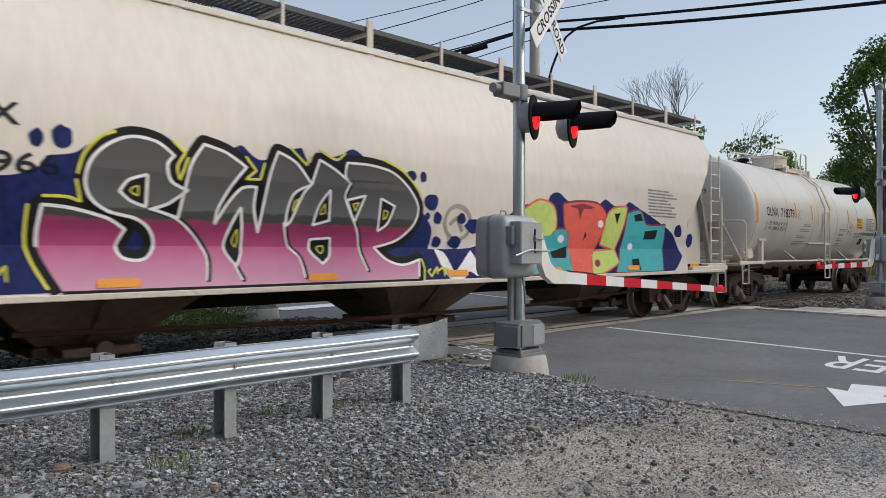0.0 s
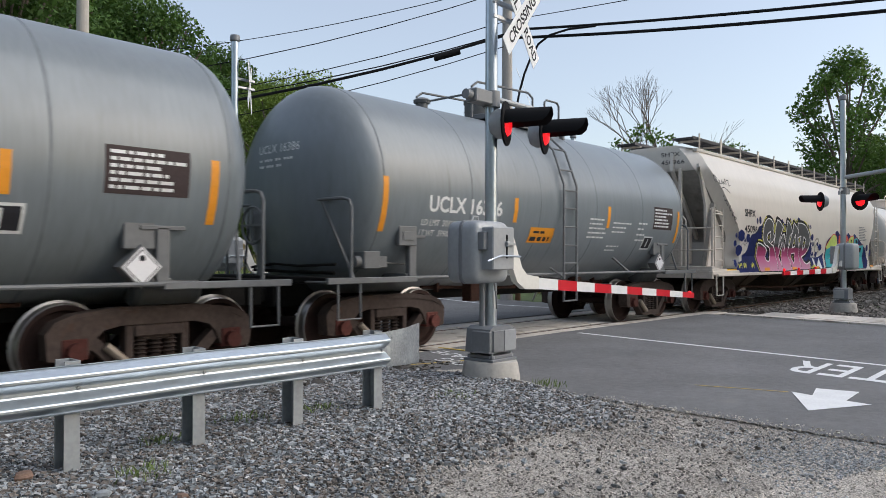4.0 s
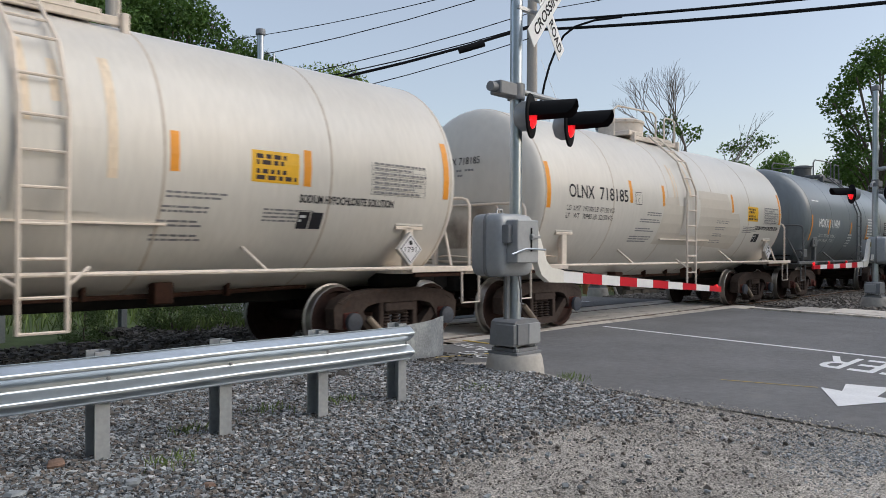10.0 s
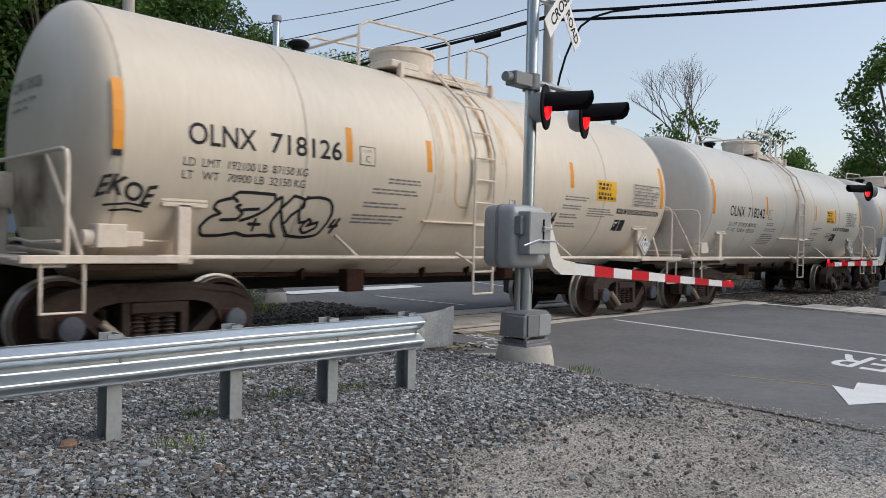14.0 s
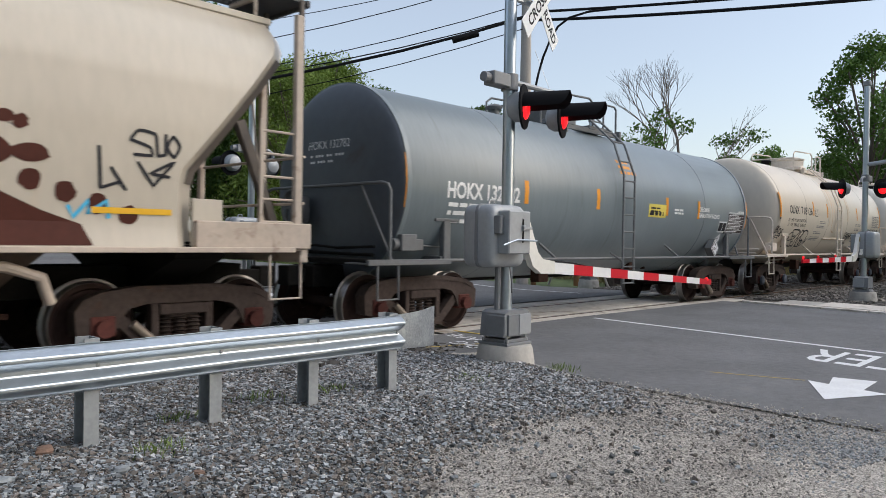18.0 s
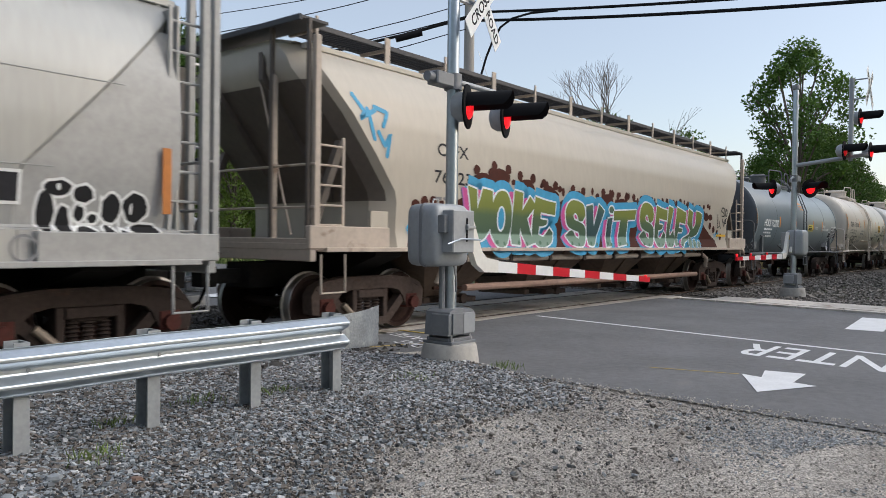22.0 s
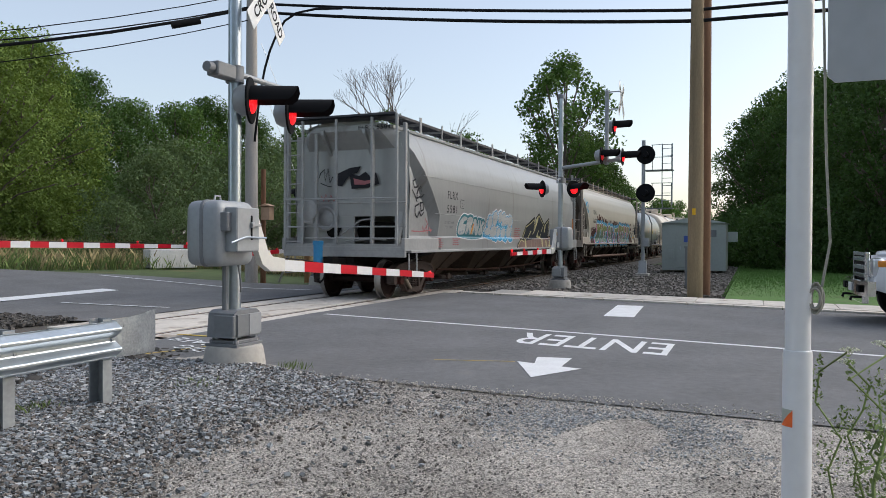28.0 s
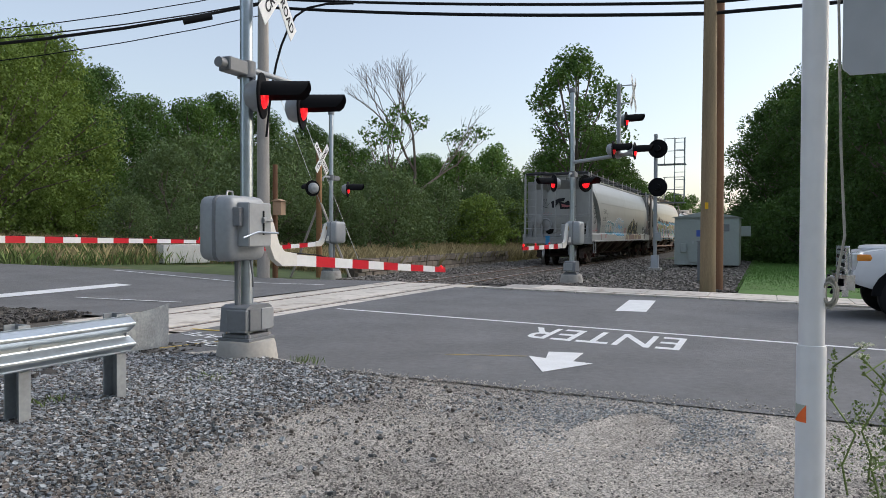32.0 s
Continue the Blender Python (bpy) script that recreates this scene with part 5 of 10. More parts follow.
def shpx_hopper(c):
    paint = mat("cream_hopper_paint", (0.64, 0.59, 0.53), 0.36, 0, 0.06, 2.5, 0.05, 14, second=(0.56, 0.48, 0.4), spot=-0.06, stretch=(2, 1, 0.6))
    # beige darkened for dirt and for the shade of the overhanging slope
    soot = mat("shaded_dirty_beige_end_sheet", (0.27, 0.25, 0.225), 0.6, 0, 0.2, 4, second=(0.14, 0.13, 0.12), spot=0.0)
    prof = [(1.61, 1.0), (1.54, 1.46), (1.57, 1.7), (1.60, 2.2), (1.59, 2.7), (1.53, 3.15), (1.40, 3.6), (1.2, 3.95), (1.0, 4.17)]
    trim = mat("cream_hopper_trim", (0.6, 0.54, 0.47), 0.55, 0, 0.12, 6, second=(0.36, 0.22, 0.12), spot=-0.04)
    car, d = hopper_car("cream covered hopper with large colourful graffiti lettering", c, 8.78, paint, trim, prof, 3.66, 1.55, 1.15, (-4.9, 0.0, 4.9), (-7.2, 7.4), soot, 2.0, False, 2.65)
    for e in (-1, 1):
        xe = e * 8.78
        for y in (-1.2, -0.2, 0.75):
            part("end_fin", Geo().prism([(xe - e * 0.02, 3.75), (xe - e * 0.1, 3.6), (xe - e * 0.45, 2.75), (xe - e * 0.45, 1.1), (xe - e * 1.62, 1.1), (xe - e * 1.62, 2.0), (xe - e * 0.02, 3.66)] if y < -1 else [(xe + e * 0.02, 3.75), (xe - e * 0.05, 3.45), (xe - e * 1.4, 2.2), (xe - e * 1.5, 2.2), (xe - e * 0.02, 3.66)], y - 0.03, y + 0.03), paint, car, "stained upright plate under the end slope")
        part("end_hoop", Geo().tube([(xe, -0.9, 1.1), (xe, -0.9, 2.35), (xe, -0.82, 2.45), (xe, 0.3, 2.45)], 0.02, 6), trim, car)
    x = lambda w: w - c
    navy, black, yel, white = spray("navy", (0.012, 0.02, 0.105), 0.4), spray("black", (0.012, 0.012, 0.014)), spray("acid_yellow", (0.62, 0.6, 0.06)), spray("white", (0.75, 0.75, 0.76))
    d.text("SHPX", x(1.32), 2.52, 0.2, 0.8, letter_black, bold=0.006)
    d.text("450966", x(1.29), 2.09, 0.2, 1.16, letter_black, bold=0.006)
    d.text("LD LMT", x(1.12), 1.88, 0.08, 0.45, letter_black)
    d.text("LT WT", x(1.12), 1.73, 0.08, 0.4, letter_black)
    # navy cloud behind
    d.poly("graffiti_cloud", bend([(x(0.53), 1.03), (x(0.59), 1.1), (x(0.77), 1.14), (x(0.89), 1.29), (x(1.15), 1.34), (x(1.22), 1.48), (x(1.49), 1.58), (x(1.66), 1.85), (x(1.8), 2.03), (x(2.1), 2.09), (x(2.31), 2.2), (x(2.33), 2.27), (x(2.57), 2.32), (x(2.71), 2.42), (x(2.94), 2.54), (x(3.48), 2.56), (x(3.57), 2.48), (x(3.69), 2.4), (x(4.22), 2.53), (x(4.32), 2.57), (x(4.53), 2.43), (x(4.85), 2.5), (x(4.98), 2.59), (x(5.11), 2.62), (x(5.2), 2.45), (x(5.68), 2.59), (x(5.88), 2.68), (x(6.1), 2.58), (x(6.64), 2.47), (x(6.93), 2.21), (x(7.04), 2.0), (x(7.28), 1.72), (x(7.23), 1.44), (x(8.1), 1.46), (x(8.6), 1.6), (x(8.6), 1.02)]), navy, 0, "navy painted cloud")
    left = [(2.47, 1.04), (2.26, 1.46), (2.3, 1.83), (2.54, 1.81), (2.89, 1.72), (3.05, 1.62), (2.97, 1.46), (3.01, 1.36), (3.13, 1.32), (3.26, 1.34), (3.34, 1.47), (3.29, 1.63), (3.15, 1.73), (2.89, 1.79), (2.73, 1.9), (2.67, 2.05), (2.71, 2.25), (2.86, 2.42), (3.1, 2.53), (3.37, 2.5), (3.54, 2.38), (3.47, 2.29), (3.51, 2.12), (3.69, 2.04), (3.48, 1.89), (3.31, 1.83), (3.59, 1.75)]
    mid = [(3.66, 2.06), (3.73, 2.32), (3.87, 2.53), (4.12, 2.47), (4.37, 2.33), (4.19, 2.12), (4.03, 1.85), (4.0, 1.7), (4.16, 1.94), (4.32, 2.1), (4.5, 2.12), (4.47, 1.9), (4.53, 1.62), (4.58, 1.87), (4.67, 2.27), (4.78, 2.54), (5.02, 2.44), (5.24, 2.2)]
    right = [(5.36, 2.5), (5.61, 2.39), (5.84, 2.24), (5.75, 2.33), (5.78, 2.5), (6.18, 2.5), (6.55, 2.43), (6.83, 2.24), (7.0, 2.0), (6.93, 1.78), (6.64, 1.56), (6.25, 1.46), (6.45, 1.3), (6.73, 1.23), (7.04, 1.3), (7.0, 1.04)]
    shape = bend([(x(p), q) for p, q in left + mid + right])
    body = fade("charcoal_to_pink", [(0.0, (0.55, 0.29, 0.41)), (0.12, (0.5, 0.19, 0.33)), (0.28, (0.42, 0.06, 0.19)), (0.4, (0.25, 0.01, 0.085)), (0.455, (0.2, 0.01, 0.075)), (0.47, (0.02, 0.022, 0.024)), (0.52, (0.02, 0.025, 0.027)), (0.535, (0.085, 0.092, 0.1)), (0.7, (0.05, 0.053, 0.06)), (1.0, (0.03, 0.032, 0.038))], 1.02, 2.55)
    d.fat("graffiti_outline", [shape + shape[:1]], 0.2, black, 1, "black spray outline")
    d.poly("graffiti_letters", shape, body, 2.4, "letters fading from charcoal through magenta to pale pink")
    d.fat("graffiti_outline", [shape[4:-4]], 0.032, white, 4, "thin white outline")
    for hole in ([(3.26, 2.17), (3.07, 2.1), (2.99, 1.99), (3.1, 1.9), (3.25, 1.85)], [(4.31, 1.89), (4.19, 1.68), (4.12, 1.44), (4.26, 1.25), (4.32, 1.38), (4.33, 1.62)], [(5.52, 2.15), (5.36, 1.96), (5.27, 1.72), (5.51, 1.78)], [(5.24, 1.55), (5.54, 1.57), (5.53, 1.36), (5.42, 1.26), (5.24, 1.42)], [(5.77, 2.04), (6.07, 2.11), (5.9, 1.77)], [(6.33, 2.09), (6.57, 2.0), (6.45, 1.77), (6.29, 1.67)], [(5.23, 2.19), (5.0, 2.08), (4.91, 1.88), (4.89, 1.7), (4.96, 1.76), (5.13, 2.09)]):
        ring = bend([(x(p), q) for p, q in hole])
        d.poly("letter_hole", ring, black, 3.3)
        d.fat("graffiti_outline", [ring + ring[:1]], 0.03, white, 4.2)
        u, w = sum(p for p, q in ring) / len(ring), sum(q for p, q in ring) / len(ring)
        tri = [(u + (p - u) * 0.3, w + (q - w) * 0.3) for p, q in ring]
        d.fat("graffiti_accent", [tri + tri[:1]], 0.016, yel, 4.4)
    for line in ([(3.31, 1.83), (3.57, 1.75), (3.78, 1.58), (3.93, 1.35), (3.92, 1.11)], [(4.89, 1.73), (4.95, 1.48), (5.11, 1.33), (5.17, 1.11)], [(5.84, 2.24), (5.76, 2.08), (5.97, 1.66), (6.03, 1.39), (6.13, 1.17)], [(4.26, 1.25), (4.34, 1.1)]):
        d.fat("graffiti_outline", [[(x(p), q) for p, q in line]], 0.06, black, 3.4)
        d.fat("graffiti_outline", [[(x(p) - 0.02, q) for p, q in line]], 0.026, white, 4.5)
    for line in ([(2.6, 2.14), (2.66, 2.33), (2.81, 2.5), (2.94, 2.56)], [(3.54, 2.52), (3.66, 2.42), (3.57, 2.27), (3.6, 2.14), (3.69, 2.37)], [(2.31, 1.91), (2.52, 1.91), (2.63, 1.87), (2.59, 2.07)], [(4.37, 2.44), (4.49, 2.3), (4.36, 2.2), (4.54, 2.21), (4.6, 2.39)], [(4.95, 2.6), (5.17, 2.42), (5.22, 2.52)], [(5.36, 2.62), (5.61, 2.52), (5.74, 2.61)], [(6.36, 2.59), (6.69, 2.48), (6.95, 2.28), (7.04, 2.14)], [(2.18, 1.82), (2.17, 1.43), (2.34, 1.07)], [(7.08, 1.3), (7.12, 1.17), (7.1, 1.03)]):
        d.fat("graffiti_accent", [[(x(p), q) for p, q in line]], 0.03, yel, 4.8)
    for bx, bz, rx, rz in ((2.25, 2.43, 0.06, 0.09), (2.47, 2.46, 0.09, 0.11), (6.88, 2.42, 0.09, 0.08), (7.1, 2.42, 0.06, 0.08), (7.26, 2.09, 0.14, 0.12), (7.19, 1.89, 0.05, 0.05), (7.39, 1.87, 0.09, 0.09), (8.16, 1.78, 0.21, 0.11), (7.88, 1.88, 0.09, 0.08), (7.76, 1.54, 0.14, 0.09), (7.39, 1.54, 0.1, 0.08), (14.52, 1.83, 0.17, 0.14), (15.05, 1.64, 0.15, 0.16), (1.08, 2.0, 0.24, 0.16), (0.72, 1.99, 0.07, 0.06), (0.66, 1.79, 0.11, 0.08), (0.95, 1.62, 0.23, 0.15), (1.35, 1.87, 0.06, 0.05), (1.57, 1.95, 0.15, 0.12), (0.69, 1.27, 0.1, 0.1)):
        d.blobs("graffiti_bubble", [(x(bx), bz, rx, rz)], navy, 1, seed=int(100 * bx))
    d.fat("graffiti_ring", [[(x(7.81) + 0.27 * math.cos(a), 1.82 + 0.24 * math.sin(a)) for a in [0.52 * k for k in range(13)]], [(x(7.65), 1.8), (x(7.8), 1.9), (x(7.9), 1.72)]], 0.06, spray("warm_grey", (0.3, 0.27, 0.24)), 0.4)
    d.poly("graffiti_wave", bend([(x(7.35), 1.44), (x(7.54), 1.39), (x(7.72), 1.1), (x(7.9), 1.25), (x(8.1), 1.43), (x(8.41), 1.05), (x(8.2), 1.05), (x(8.04), 1.12), (x(7.93), 1.03), (x(7.6), 1.03)]), white, 1.5)
    d.fat("tag", [scribble(random.Random(14), x(7.18), 1.06, 0.42, 0.14, 9)], 0.03, yel, 5)
    # second piece
    teal, coral, lime, maroon = spray("teal", (0.03, 0.36, 0.4)), spray("coral_red", (0.7, 0.1, 0.07)), spray("lime", (0.48, 0.6, 0.15)), spray("dark_maroon", (0.2, 0.015, 0.04))
    d.poly("graffiti_cloud", bend([(x(8.8), 1.05), (x(8.8), 1.75), (x(8.99), 1.99), (x(9.4), 2.16), (x(9.9), 2.18), (x(10.03), 2.34), (x(10.26), 2.39), (x(10.56), 2.25), (x(11.47), 2.25), (x(11.7), 2.35), (x(11.98), 2.25), (x(12.35), 2.25), (x(12.52), 2.34), (x(12.91), 2.23), (x(13.18), 2.15), (x(14.23), 1.8), (x(14.54), 1.52), (x(14.75), 1.32), (x(14.33), 1.02)]), navy, 0.3)
    for ink, pts in ((teal, [(8.85, 1.7), (9.46, 1.79), (9.96, 1.65), (10.22, 1.77), (10.56, 1.77), (10.63, 1.04), (9.28, 1.05), (8.85, 1.05)]), (lime, [(8.85, 1.8), (9.28, 2.04), (9.71, 2.23), (10.09, 2.15), (10.19, 1.92), (10.16, 1.69), (9.9, 1.66), (9.46, 1.79), (9.0, 1.72)]), (lime, [(11.28, 1.4), (12.06, 1.44), (12.18, 1.2), (11.58, 1.03), (11.28, 1.03)]), (teal, [(12.48, 2.12), (12.95, 2.18), (13.18, 1.92), (13.94, 1.94), (13.88, 1.42), (13.83, 1.03), (12.06, 1.03), (12.18, 1.2), (12.35, 1.64)]), (lime, [(11.82, 2.12), (12.43, 2.23), (12.35, 1.94), (12.06, 1.44), (11.58, 1.54)]), (coral, [(10.39, 2.2), (10.84, 2.26), (11.43, 2.25), (11.7, 2.09), (11.74, 1.88), (11.43, 1.5), (11.32, 1.33), (11.28, 1.03), (10.6, 1.04), (10.63, 1.22), (10.56, 1.54), (10.43, 1.89)])):
        ring = bend([(x(p), q) for p, q in pts])
        d.fat("graffiti_outline", [ring + ring[:1]], 0.07, maroon if ink is not lime else coral, 1.6)
        d.poly("graffiti_letters", ring, ink, 2.4, "bright block letter")
    for pts in ([(10.53, 2.18), (10.99, 2.24), (11.32, 2.19), (11.21, 2.15), (10.99, 2.15), (10.88, 1.96), (10.81, 2.14)], [(11.06, 1.76), (11.11, 1.68), (11.0, 1.59)], [(13.13, 1.8), (13.64, 1.84), (13.55, 1.65), (13.09, 1.64)], [(12.65, 1.26), (12.91, 1.28), (12.95, 1.05), (12.64, 1.05)], [(12.7, 2.1), (12.95, 2.14), (13.05, 2.0), (12.75, 1.98)], [(12.0, 2.1), (12.2, 2.12), (12.1, 1.9)], [(10.05, 1.4), (10.55, 1.5), (10.5, 1.3), (10.1, 1.3)]):
        d.poly("letter_hole", [(x(p), q) for p, q in pts], maroon if pts[0][1] > 2.11 else black, 3.2)
    for bx, bz in ((10.35, 1.62), (11.55, 1.9), (12.62, 1.5), (11.45, 1.2)):
        d.blobs("graffiti_spot", [(x(bx), bz, 0.09, 0.07)], white if bz > 1.3 else maroon, 3)
    for xx in (2.77, 5.2, 7.57, 9.9, 12.46, 15.0):
        d.rect("reflective_strip", x(xx), 1.06, x(xx + 0.42), 1.145, orange_sheet, 7)
    for xx, s in ((0.9, 1), (1.22, 2), (1.8, 3)):
        d.fat("tag", [scribble(random.Random(s), x(xx), 1.13, 0.24, 0.16, 8)], 0.028, yel, 2)
    d.rect("reflective_strip", x(-0.2), 1.03, x(0.75), 1.12, yellow_sheet, 1)
    d.bars("small_print", x(13.25), 2.6, 9, 1.2, 0.03, 0.033, FINE, 0, 3)
    d.bars("small_print", x(0.5), 1.32, 1, 0.5, 0.05, 0.03, FINE, 0, 3)
    d.fat("tag", [[(x(-0.4), 3.3), (x(-0.47), 3.42), (x(-0.36), 3.5), (x(-0.24), 3.42), (x(-0.3), 3.3), (x(-0.38), 3.36)], [(x(-0.28), 3.34), (x(-0.16), 3.28), (x(-0.1), 3.36), (x(-0.18), 3.38), (x(-0.12), 3.28), (x(0.0), 3.3), (x(0.04), 3.4), (x(0.08), 3.28), (x(0.16), 3.36), (x(0.2), 3.28), (x(0.28), 3.46), (x(0.3), 3.28)], [(x(0.36), 3.4), (x(0.5), 3.42), (x(0.4), 3.26), (x(0.55), 3.28)], [(x(-0.12), 3.16), (x(0.1), 3.2), (x(0.4), 3.08)]], 0.022, letter_black, 1, "thin black handwritten tag")
    for k, line in enumerate(([(-0.06, 2.98), (-0.02, 2.86), (0.06, 2.86)], [(0.13, 2.9), (0.06, 2.82), (0.12, 2.74), (0.2, 2.8), (0.13, 2.9)], [(0.3, 2.76), (0.23, 2.68), (0.29, 2.6), (0.37, 2.67), (0.3, 2.76)], [(0.42, 2.64), (0.44, 2.46)], [(0.54, 2.6), (0.45, 2.54), (0.58, 2.44)], [(0.58, 2.48), (0.6, 2.3)], [(0.58, 2.48), (0.7, 2.44), (0.6, 2.38), (0.76, 2.28)])):
        d.fat("tag", [[(x(p), q) for p, q in line]], 0.026, letter_black, 1)
    # end ladder stand on the near rear corner
    part("corner_ladder", ladder_geo(-8.35, 0.5, 1.2, 2.65, -1.56, 5).tube([(-8.75, -1.5, 2.62), (-8.15, -1.55, 2.55)], 0.018, 6), trim, car)
    part("air_box", Geo().box(-8.3, -0.55, 1.7, 0.25, 0.5, 0.9), trim, car)
    for words, z0, ww in (("SHPX", 3.98, 0.5), ("450966", 3.78, 0.62)):
        pts, faces = fitted(words, ww, 0.11)
        part("end_number", Geo().add([(-8.79, -0.25 - p[0], z0 + p[1]) for p in pts], faces), letter_black, car)
    part("front_ladder", ladder_geo(8.5, 0.45, 1.2, 3.6, -1.5, 8), trim, car)
    return car


def cefx_hopper(c):
    paint = mat("tan_hopper_paint", (0.465, 0.42, 0.352), 0.36, 0, 0.06, 2.5, 0.05, 14, second=(0.5, 0.41, 0.32), spot=-0.05, stretch=(2, 1, 0.6))
    trim = mat("tan_hopper_trim", (0.5, 0.42, 0.35), 0.6, 0, 0.12, 6, second=(0.2, 0.12, 0.08), spot=0.0)
    # brown holds the shade of the downward-facing end as well as dust
    dark = mat("shaded_dusty_end_sheet", (0.125, 0.105, 0.09), 0.7, 0, 0.12, 5)
    prof = [(1.62, 1.28), (1.57, 1.52), (1.60, 2.1), (1.61, 2.6), (1.58, 3.1), (1.48, 3.5), (1.3, 3.82), (1.08, 4.02)]
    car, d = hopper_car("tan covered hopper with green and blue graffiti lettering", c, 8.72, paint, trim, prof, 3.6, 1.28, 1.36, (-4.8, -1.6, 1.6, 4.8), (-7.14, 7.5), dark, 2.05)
    x = lambda w: w - c
    sky_blue, green, brown, mauve = spray("sky_blue", (0.035, 0.3, 0.52)), spray("deep_green", (0.07, 0.16, 0.1)), spray("chocolate", (0.07, 0.022, 0.016)), spray("mauve", (0.5, 0.12, 0.38))
    d.text("CEFX", x(-93.6), 2.70, 0.2, 0.78, letter_black, bold=0.003)
    d.text("766230", x(-93.68), 2.28, 0.2, 1.15, letter_black, bold=0.003)
    d.bars("small_print", x(-93.7), 2.02, 2, 0.8, 0.05, 0.05, FINE, 0, 3)
    d.poly("graffiti_cloud", [(x(-94.3), 1.3), (x(-94.0), 1.85), (x(-93.2), 2.0), (x(-92.7), 2.2), (x(-90.5), 2.3), (x(-90.0), 2.05), (x(-86.5), 2.2), (x(-86.2), 2.05), (x(-82.5), 2.15), (x(-82.0), 1.85), (x(-81.5), 1.62), (x(-81.15), 1.5), (x(-81.05), 1.3)], brown, 0, "chocolate brown painted ground")
    rnd = random.Random(11)
    spots = []
    for k in range(34):
        px = -92.3 + 10.7 * k / 33
        spots += [(x(px), 2.1 + rnd.uniform(0.0, 0.2), rnd.uniform(0.1, 0.26), rnd.uniform(0.06, 0.14))]
        spots += [(x(px + rnd.uniform(-0.15, 0.15)), 2.35 + rnd.uniform(0.0, 0.12), rnd.uniform(0.04, 0.09), rnd.uniform(0.05, 0.09))]
    spots += [(x(-94.1 + 0.2 * k), 1.9 + 0.1 * rnd.random(), 0.09, 0.08) for k in range(5)]
    spots += [(x(-81.6 + 0.3 * k), 1.9 - 0.1 * k, 0.1, 0.1) for k in range(4)]
    for px, top in ((-92.4, 2.5), (-91.9, 2.6), (-91.1, 2.5), (-90.3, 2.42), (-89.2, 2.38), (-87.9, 2.4), (-87.2, 2.36), (-86.4, 2.36), (-85.4, 2.34), (-84.5, 2.36), (-83.6, 2.32), (-82.9, 2.3)):
        spots += [(x(px), top - 0.14, 0.3, 0.17), (x(px - 0.2), top + 0.06, 0.09, 0.09), (x(px + 0.22), top + 0.04, 0.1, 0.09)]
    for k, spot in enumerate(spots):
        d.blobs("graffiti_bubble", [spot], brown, 0.3 + 0.2 * (k % 4), seed=k)
    fill = fade("olive_to_mint", [(0.0, (0.2, 0.3, 0.25)), (0.22, (0.16, 0.26, 0.19)), (0.26, (0.05, 0.1, 0.06)), (0.55, (0.07, 0.12, 0.055)), (0.68, (0.17, 0.2, 0.035)), (1.0, (0.2, 0.23, 0.04))], 1.28, 2.3)
    teal_fill = fade("teal_to_mint", [(0.0, (0.2, 0.3, 0.25)), (0.2, (0.14, 0.24, 0.19)), (0.26, (0.02, 0.06, 0.065)), (0.6, (0.025, 0.075, 0.08)), (0.72, (0.03, 0.085, 0.085)), (1.0, (0.13, 0.17, 0.04))], 1.28, 2.3)
    pink, pale = spray("hot_pink", (0.55, 0.07, 0.26)), spray("rim_white", (0.68, 0.74, 0.78))
    words = (("y", -93.15, 1.0, 0.98), ("O", -92.2, 0.66, 0.92), ("K", -91.56, 0.78, 0.96), ("E", -90.86, 0.8, 0.92), ("S", -89.68, 0.86, 0.9), ("V", -88.86, 0.78, 0.86), ("I", -88.02, 0.5, 0.9), ("T", -87.6, 1.08, 0.84), ("S", -86.27, 0.84, 1.0), ("E", -85.38, 0.72, 1.0), ("L", -84.68, 0.56, 1.0), ("F", -84.14, 0.72, 0.98), ("Y", -83.74, 1.46, 1.0))
    for k, (ch, x0, w, h) in enumerate(words):
        block_letter(d, ch, x(x0), 1.31 + 0.012 * (k % 3), w, h, (sky_blue, pink, mauve, pale), teal_fill if ch in "VI" else fill, 1.2 + 0.3 * (k % 2))
        d.blobs("graffiti_spot", [(x(x0 + w * 0.3), 1.38, 0.045, 0.04)], green, 8.0, seed=k + 9)
        d.blobs("graffiti_spot", [(x(x0 + w * 0.62), 1.36, 0.035, 0.035)], green, 8.0, seed=k + 29)
    for k in range(3):
        rimmed_blobs(d, "graffiti_bubble", [(x(-83.1 + 0.3 * k), 1.42 - 0.02 * k, 0.11, 0.15 - 0.03 * k)], ((0.07, sky_blue), (0.02, pale), (0.0, fill)), 5.0)
    d.fat("tag", [[(x(-95.35), 3.37), (x(-95.15), 3.15), (x(-95.25), 3.05), (x(-94.95), 3.2)], [(x(-95.1), 3.2), (x(-94.98), 2.8)], [(x(-94.95), 3.25), (x(-94.7), 3.2), (x(-94.8), 3.0)], [(x(-94.9), 2.9), (x(-94.78), 2.72), (x(-94.66), 2.9), (x(-94.74), 2.58)]], 0.07, sky_blue, 0, "sky blue spray tag")
    d.stroke("tag", [scribble(random.Random(8), x(-94.3), 1.42, 0.6, 0.25, 9), scribble(random.Random(9), x(-81.3), 1.55, 0.4, 0.2, 7)], 0.045, cyan_paint, 1)
